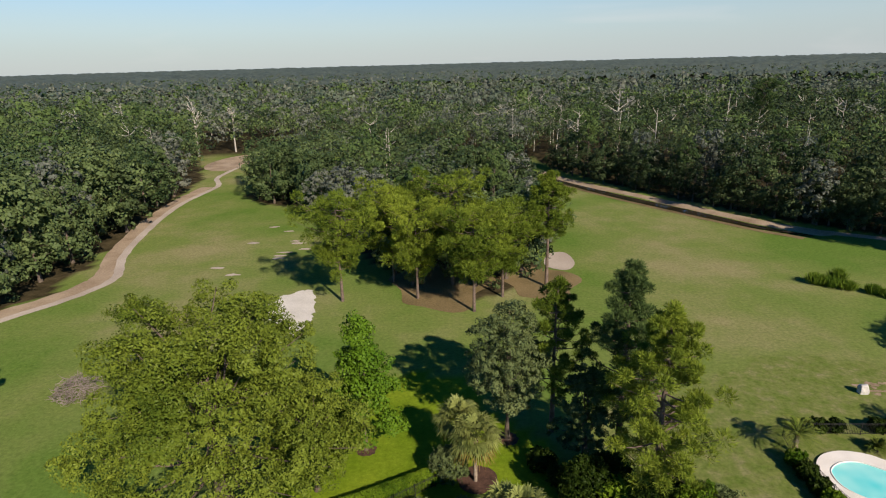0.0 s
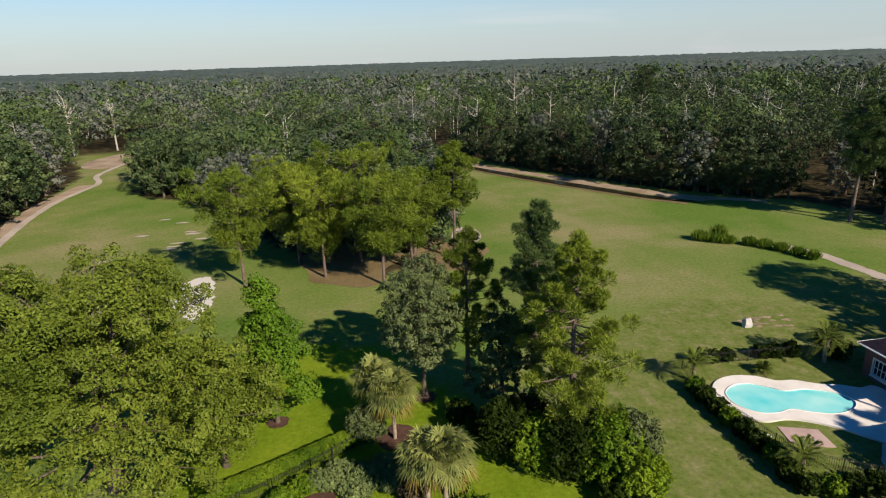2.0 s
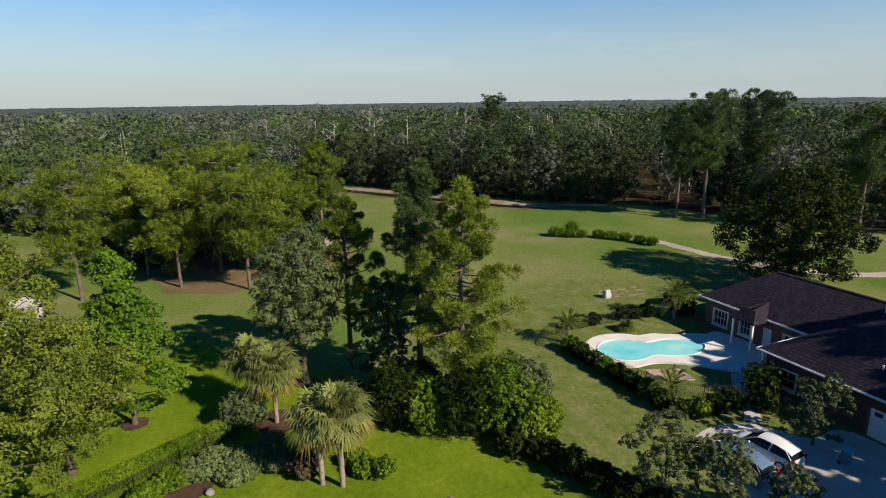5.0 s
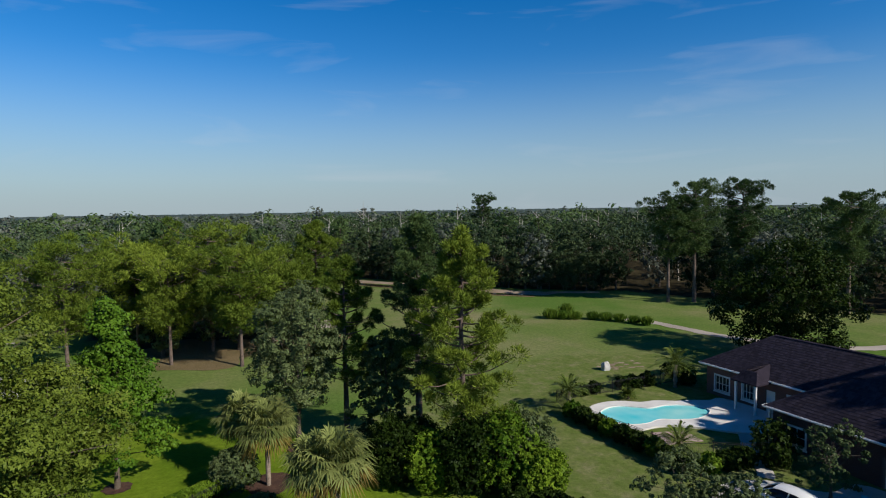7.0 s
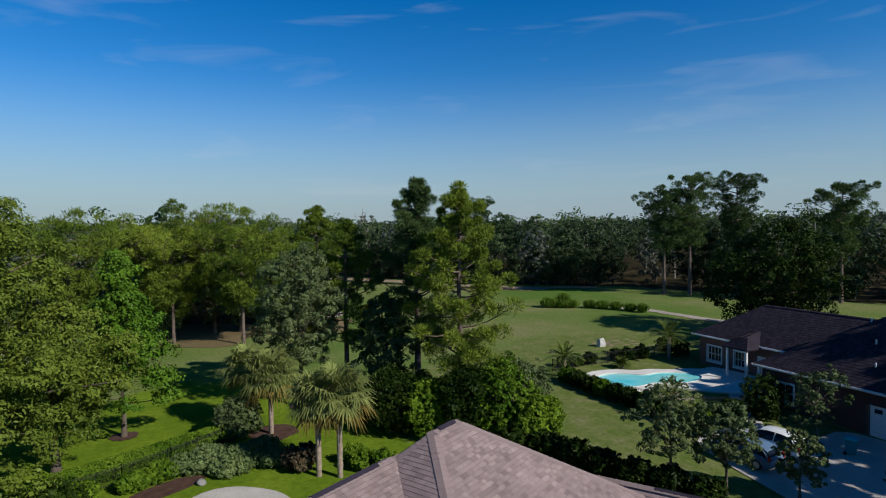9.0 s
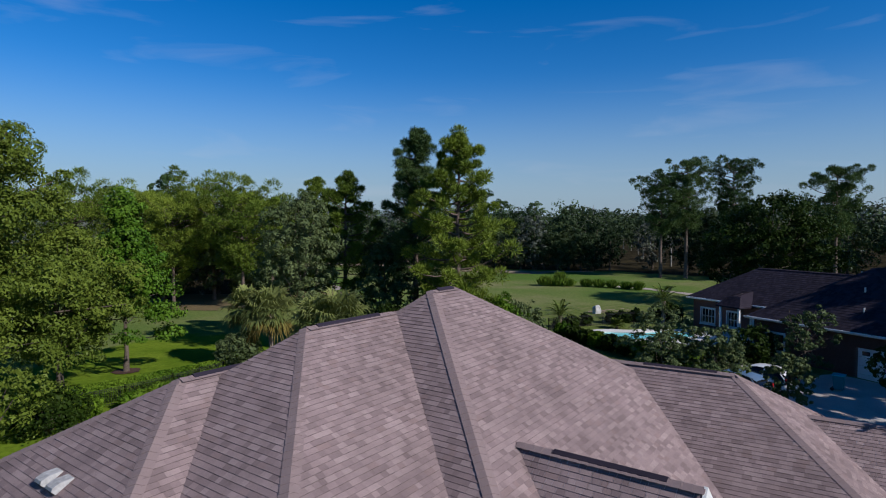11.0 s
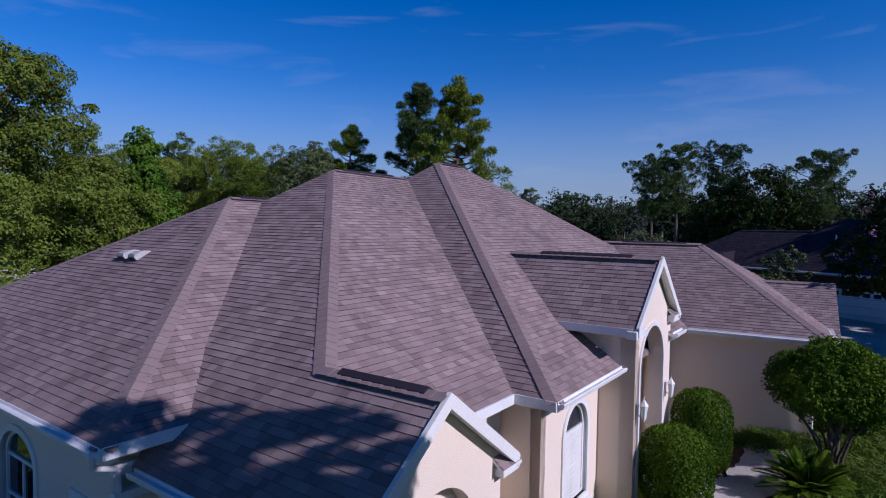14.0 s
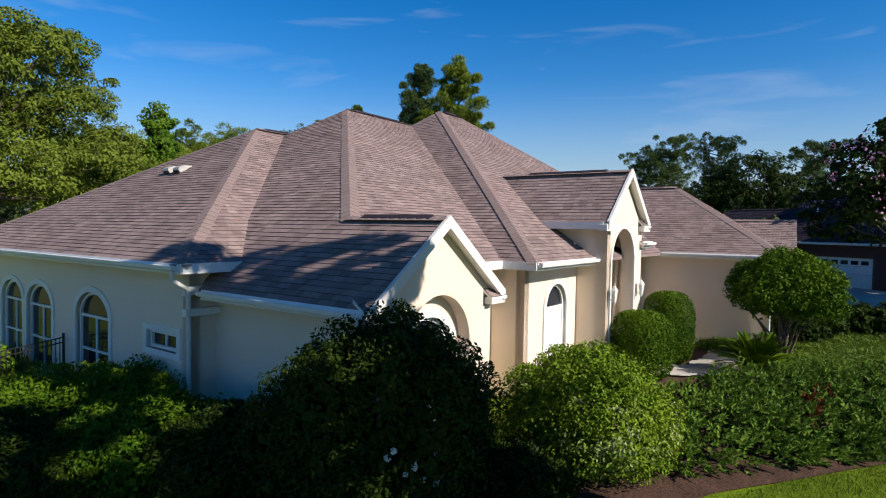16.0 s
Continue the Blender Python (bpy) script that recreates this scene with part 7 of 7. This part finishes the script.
car((31.7, 22.2), 7, M["car_white"], "white hatchback parked on the concrete drive")
car((28.9, 22.0), 4, M["car_blue"], "blue hatchback parked under a small tree")
root = thing("wheeled_bin", pose(35.6, 19.6, gz(35.6, 19.6) + 0.05, 0, 0, 20), "blue-green wheeled bin with a teal lid", "bin")
bm = B()
box(bm, -0.28, 0.28, -0.32, 0.32, 0.08, 0.98, 0.03)
for v in bm.verts:
    if v.co.z < 0.3:
        v.co.x *= 0.82
        v.co.y *= 0.82
part("body", bm, M["bin_body"], root)
bm = B()
box(bm, -0.31, 0.31, -0.36, 0.36, 0.98, 1.08, 0.03)
part("lid", bm, M["bin_teal"], root)
for s in (-1, 1):
    bm = B()
    cyl(bm, (s * 0.27, 0.30, 0.11), (s * 0.33, 0.30, 0.11), 0.11, seg=14)
    part("wheel", bm, M["rubber"], root)
broadleaf("crape_myrtle", (22.0, 21.4, gz(22, 21.4)), 2.3, 6.1, M["grey_oak"], "small grey-green yard tree with several thin trunks", 9000, 0.085, z0=2.0, seed=221, lobes=14, trunk_r=0.09, aspect=0.45)
broadleaf("crape_myrtle", (24.0, 19.4, gz(24.0, 19.4)), 1.9, 5.0, M["grey_oak"], "small yard tree with fine leaves over the drive", 9000, 0.085, z0=1.7, seed=222, lobes=14, trunk_r=0.09, aspect=0.45)
broadleaf("crape_myrtle", (26.9, 17.2, gz(26.9, 17.2)), 1.5, 3.8, M["grey_oak"], "small silvery yard tree beside the drive", 7000, 0.08, z0=1.2, seed=223, lobes=12, trunk_r=0.07, aspect=0.45)
broadleaf("crape_myrtle", (35.6, 21.8, gz(35.6, 21.8)), 2.5, 5.4, M["grey_oak"], "thin half-bare yard tree beside the brick house", 4200, 0.09, z0=1.2, seed=224, lobes=22, trunk_r=0.08, lobe_size=(0.18, 0.3))


# ---------- front garden ----------
# out of view; added to keep sun off the low shrubs by the side wall
broadleaf("oak_tree", (-2.1, -10.4, gz(-2.1, -10.4)), 2.9, 12.6, M["oak"], "unseen slim oak added to shade the side shrubs", 17000, 0.15, z0=4.2, seed=232, lobes=22, lobe_size=(0.35, 0.5), profile=lambda f: 1.0 - 0.35 * f)
broadleaf("oak_tree", (1.15, -7.5, gz(1.15, -7.5)), 2.5, 12.2, M["oak"], "street oak shading the front garden", 14000, 0.15, z0=4.2, seed=231, lobes=24, lobe_size=(0.35, 0.5), profile=lambda f: 1.0 - 0.35 * f)
# the tree's shade is part of this camellia's near-black leaf colour
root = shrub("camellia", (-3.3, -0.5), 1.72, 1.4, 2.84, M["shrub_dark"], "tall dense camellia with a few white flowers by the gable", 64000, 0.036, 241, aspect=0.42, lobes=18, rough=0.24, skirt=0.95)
rngb = np.random.default_rng(242)
pcs = []
for i in range(14):
    a = rngb.uniform(-1.9, -1.3)
    p = np.array((1.30 * math.cos(a), 1.16 * math.sin(a), rngb.uniform(0.5, 1.5)))
    d = unit(rngb.normal(0, 1, (9, 3)) + (0, -0.8, 0.2))
    pcs.append(leaves(rngb, p + d * 0.028, d, np.full(9, 0.032), 0.8, jitter=0.3))
v, q = join(pcs)
o = mesh_obj("blossom", v, q, mat=M["flower"])
o.parent = root
vib = shrub("viburnum", (0.7, 0.15), 1.48, 1.6, 1.92, M["shrub"], "broad rounded light green shrub below the front windows", 66000, 0.031, 243, aspect=0.52, lobes=20, rough=0.24, skirt=0.95)
rngb = np.random.default_rng(246)
d = unit(rngb.normal(0, 1, (34, 3)) * (1, 0.6, 0.45) + (-0.35, -0.9, 0.0))
at = (d * (1.42, 1.52, 0.95) + (0, 0, 0.80))[:, None] + rngb.normal(0, 0.085, (34, 34, 3))
v, q = leaves(rngb, at.reshape(-1, 3), np.repeat(d, 34, 0), np.full(34 * 34, 0.033), 0.5, jitter=0.5)
o = mesh_obj("pale_foliage", v, q, mat=M["variegated"])
o.parent, o["label"] = vib, "cream-variegated leaves"
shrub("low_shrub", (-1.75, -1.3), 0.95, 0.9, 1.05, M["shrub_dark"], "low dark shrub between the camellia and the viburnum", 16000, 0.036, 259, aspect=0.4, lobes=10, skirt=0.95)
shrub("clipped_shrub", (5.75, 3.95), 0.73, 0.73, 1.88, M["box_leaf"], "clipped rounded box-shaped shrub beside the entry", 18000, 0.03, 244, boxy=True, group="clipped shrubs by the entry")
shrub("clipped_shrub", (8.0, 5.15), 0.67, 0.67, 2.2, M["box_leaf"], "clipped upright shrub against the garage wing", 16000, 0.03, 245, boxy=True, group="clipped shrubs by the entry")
# the last two take near-black leaves, with the shade put into the colour
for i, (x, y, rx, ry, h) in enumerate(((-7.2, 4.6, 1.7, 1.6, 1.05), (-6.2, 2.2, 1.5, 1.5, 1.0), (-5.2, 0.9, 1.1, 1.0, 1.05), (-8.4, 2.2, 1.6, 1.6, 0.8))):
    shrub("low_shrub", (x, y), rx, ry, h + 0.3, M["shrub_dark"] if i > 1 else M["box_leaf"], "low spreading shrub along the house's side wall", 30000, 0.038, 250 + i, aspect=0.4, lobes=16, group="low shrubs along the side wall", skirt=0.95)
shrub("low_shrub", (-10.2, 9.6), 1.2, 1.2, 0.9, M["shrub"], "bright green low shrub behind the side fence", 7000, 0.05, 256)
picket_fence([(-8.25, 9.05), (-10.6, 5.6)], "short black steel fence from the house's side", 1.2, 0.12)

# spreading juniper
rngb = np.random.default_rng(260)
JUN = [(1.5, -0.55), (2.3, -1.0), (3.4, -1.35), (5.6, -1.85), (9.5, -2.6), (13.5, -3.1), (19.5, -1.6), (18.6, -0.2), (14.6, 0.7), (11.0, 1.3), (8.2, 2.0), (5.4, 2.2), (3.6, 1.2)]
root = thing("juniper", pose(0, 0, 0), "wide spreading juniper with feathery green sprays", "juniper")
JL = np.vstack([JUN, JUN[:1]])
# low-lying fill, near-black to put the shade between sprays into colour, then feathery plumes that all lean the same
# way
PP, AX, LN = [], [], []
pts = scatter(JUN, 0.62, rngb)
rim = [np.array(a) + (np.array(b) - a) * f for a, b in zip(JUN[:5], JUN[1:6]) for f in np.linspace(0, 1, max(2, int(math.dist(a, b) / 0.42)), endpoint=False)]
for x, y in np.vstack([pts, rim]):
    d_in = float(near_line(JL, np.array(x), np.array(y)))
    h = min(1.15, 0.62 + d_in * 0.8) * rngb.uniform(0.70, 1.15) * (0.95 - 0.02 * x)
    n = 22 if x < 9.5 else 13
    d = unit(rngb.normal(0, 1, (n, 3)) * (1, 1, 0.9) + (0, -0.25, 0.12))
    PP.append(np.array((x, y, gz(x, y) + h * 0.46)) + d * (0.40, 0.40, h * 0.52) * rngb.uniform(0.55, 1.0, (n, 1)))
    AX.append(unit(d * (1, 1, 0.4) + rngb.normal(0, 0.30, (n, 3)) + (0.35, -0.35, 0.62)))
    LN.append(rngb.uniform(0.22, 0.44, n))
PP, AX, LN = np.concatenate(PP), np.concatenate(AX), np.concatenate(LN)
K = 24
f = np.tile(np.linspace(0, 1, K), len(PP))
ax, ln = np.repeat(AX, K, 0), np.repeat(LN, K)
n = len(f)
sway = unit(np.cross(ax, rngb.normal(0, 1, (n, 3))))
P = np.repeat(PP, K, 0) + ax * (f * ln)[:, None] + np.array((0, 0, -0.05)) * (f ** 2)[:, None]
way = unit(ax * 0.9 + sway * (0.85 - 0.5 * f)[:, None])
sidev = unit(np.cross(way, rngb.normal(0, 0.6, (n, 3)) + (0, 0, 1)))
s = (rngb.uniform(0.05, 0.08, n) * (1.15 - 0.55 * f))[:, None]
v = np.stack([P + way * s * 1.5, P + way * s * 0.4 + sidev * s * 0.36, P, P + way * s * 0.4 - sidev * s * 0.36], 1).reshape(-1, 3)
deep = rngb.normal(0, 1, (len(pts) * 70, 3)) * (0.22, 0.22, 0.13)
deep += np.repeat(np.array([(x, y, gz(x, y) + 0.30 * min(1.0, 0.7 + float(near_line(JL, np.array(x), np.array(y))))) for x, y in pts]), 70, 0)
dead = np.zeros(n, bool)
for x, y in ((5.1, -1.0), (6.3, -0.6), (9.3, -2.0)):
    dead |= np.hypot(P[:, 0] - x, P[:, 1] - y) < 0.26
four = v.reshape(-1, 4, 3)
for nm, pick, mat, lab in (("foliage", ~dead, "juniper", ""), ("dead_spray", dead, "rust", "rusty dead sprays")):
    o = mesh_obj(nm, four[pick].reshape(-1, 3), np.arange(4 * pick.sum()).reshape(-1, 4), mat=M[mat])
    o.parent = root
    if lab:
        o["label"] = lab
# near-black leaves stand in for the shade in the juniper's gaps
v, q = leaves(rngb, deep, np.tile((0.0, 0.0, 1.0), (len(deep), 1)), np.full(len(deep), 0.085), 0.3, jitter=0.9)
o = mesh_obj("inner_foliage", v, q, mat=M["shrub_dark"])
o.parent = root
st = [tube([(x, y, gz(x, y) - 0.05), (x + 0.1, y, gz(x, y) + 0.25), (x + 0.4, y - 0.1, gz(x, y) + 0.45)], [0.04, 0.03, 0.012], 5) for x, y in pts[::3]]
v, q = join(st)
o = mesh_obj("branchwork", v, q, mat=M["bark"])
o.parent = root
o["kind"] = "stuff"

flat_patch("mulch_bed", smooth_loop([(-11, -2.5), (-6, -3.2), (-2, -2.8), (0.6, -2.0), (1.6, -1.75), (3.4, -1.95), (5.6, -2.2), (8.0, -2.9), (14.5, -4.4), (18.0, -1.0), (16.8, 4.2), (14.0, 4.9), (9.6, 7.2), (7.2, 5.2), (3.6, 3.4), (-2.4, 0.6), (-5.0, 3.0), (-8.0, 8.4), (-12, 7.4)], 5), M["mulch"], "brown mulch bed in front of the house", "mulch", 0.03)
ribbon("front_walk", [(5.9, 5.0), (7.2, 4.15), (8.2, 3.9), (9.6, 4.4), (11.6, 5.4), (15.0, 5.0), (19.0, 3.6), (24.5, 3.0)], 1.3, M["concrete"], "pale concrete walk from the entry to the drive", "path", z=0.09)
feather_palm((8.8, 2.75), 0.3, 1.3, 261, "sago palm with stiff dark green fronds among junipers", 44, M["box_leaf"], "sago_palm", "palm", 0.45, "", 0.85)
# ligustrum tree
lig = shrub("ligustrum_tree", (11.2, 3.62), 1.62, 1.6, 3.5, M["box_leaf"], "small domed ligustrum tree with several slim trunks", 42000, 0.042, 262, z0=1.25, lobes=20, category="tree", rough=0.26)
rngb = np.random.default_rng(267)
pcs = []
for i in range(7):
    a = i * 0.9 + rngb.uniform(-0.2, 0.2)
    r = rngb.uniform(0.75, 1.15)
    pcs.append(tube([(0.1 * math.cos(a), 0.1 * math.sin(a), -0.12), (0.25 * r * math.cos(a), 0.25 * r * math.sin(a), 0.5), (0.45 * r * math.cos(a + 0.3), 0.45 * r * math.sin(a + 0.3), 1.0), (r * math.cos(a), r * math.sin(a), 1.75)], [0.05, 0.042, 0.034, 0.02], 6))
v, q = join(pcs)
o = mesh_obj("trunk", v, q, mat=M["bark"], smooth=True)
o.parent = lig
# shrubs that fill a dark area; its shade is put into their leaf colour
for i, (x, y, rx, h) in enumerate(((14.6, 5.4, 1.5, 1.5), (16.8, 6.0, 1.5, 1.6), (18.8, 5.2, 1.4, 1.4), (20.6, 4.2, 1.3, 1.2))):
    shrub("shrub", (x, y), rx, 1.1, h, M["shrub_dark"], "shrub with shade-black leaves beside the entry walk", 5000, 0.07, 281 + i, lobes=10, group="dark shrubs by the walk")
rngb = np.random.default_rng(263)
for i, (x, y, r) in enumerate(((12.6, 2.6, 1.0), (10.2, 2.3, 0.8), (11.4, 2.0, 0.9), (12.8, 1.6, 1.0), (14.0, 1.7, 1.0), (15.4, 1.5, 1.0), (10.6, 3.2, 0.8), (14.2, 3.0, 1.2), (15.6, 4.0, 1.1), (13.4, 4.4, 1.0), (16.6, 2.6, 1.1), (11.2, 5.6, 0.8), (17.8, 3.6, 1.2), (14.8, 5.2, 1.1), (16.8, 5.4, 1.2), (18.8, 5.0, 1.2), (12.2, 5.4, 0.9))):
    root = thing("liriope", pose(x, y, gz(x, y)), "clump of arching strap-leaved border grass", "border grass", "border grasses by the walk")
    n = 1300
    base = rngb.normal(0, r * 0.45, (n, 3)) * (1, 1, 0)
    d = unit(base * 0.5 + rngb.normal(0, 0.35, (n, 3)) + (0, 0, 1))
    L = rngb.uniform(0.35, 0.62, (n, 1))
    m1 = base + d * L * 0.65
    tip = base + d * L * np.array((1.7, 1.7, 0.75))
    w = unit(np.cross(d, rngb.normal(0, 1, (n, 3)))) * 0.011
    v = np.stack([base, m1 + w, tip, m1 - w], 1).reshape(-1, 3)
    o = mesh_obj("tuft", v, np.arange(4 * n).reshape(-1, 4), mat=M["liriope"])
    o.parent = root
# crape myrtle in flower beyond the wing
root = broadleaf("crape_myrtle", (23.0, 5.8, gz(23, 5.8)), 4.2, 8.9, M["shrub_dark"], "large dark crape myrtle with fading pink flowers", 16000, 0.11, z0=4.0, seed=264, lobes=24, trunk_r=0.16, lobe_size=(0.22, 0.34))
rngb = np.random.default_rng(265)
lo = crown_lobes(np.random.default_rng(264), 24, 4.2, 4.0, 8.9 - 4.2 * 0.24, (0.22, 0.34))
p, od = on_lobes(rngb, lo, 260, (0.98, 1.1), 0.9, 0.0)
pp = np.repeat(p, 9, 0) + rngb.normal(0, 0.13, (len(p) * 9, 3))
v, q = leaves(rngb, pp, np.repeat(od, 9, 0), np.full(len(pp), 0.06), 0.7)
o = mesh_obj("blossom", v, q, mat=M["pink"])
o.parent = root
shrub("shrub", (24.5, 12.0), 1.2, 1.2, 1.3, M["shrub_dark"], "dark shrub beside the neighbouring drive", 2500, 0.09, 266)
# blades of the near lawn
rngb = np.random.default_rng(270)
n = 34000
x, y = rngb.uniform(-0.5, 10.0, n), rngb.uniform(-5.5, -1.9, n)
keep = ~inside(smooth_loop([(-11, -2.5), (-6, -3.2), (-2, -2.8), (0.6, -2.0), (1.6, -1.75), (3.4, -1.95), (5.6, -2.2), (8.0, -2.9), (14.5, -4.4), (18, -1), (18, 6), (-12, 6)], 5), x, y)
x, y = x[keep], y[keep]
n = len(x)
base = np.stack([x, y, ground_z(x, y)], 1)
d = unit(rngb.normal(0, 0.4, (n, 3)) + (0, 0, 1))
L = rngb.uniform(0.04, 0.09, (n, 1))
w = unit(np.cross(d, rngb.normal(0, 1, (n, 3)))) * 0.004
v = np.stack([base - w, base + w, base + d * L + w * 0.3, base + d * L - w * 0.3], 1).reshape(-1, 3)
tagged(mesh_obj("grass", v, np.arange(4 * n).reshape(-1, 4), mat=M["liriope"]), "short mown green grass of the front lawn", "grass", kind="stuff")
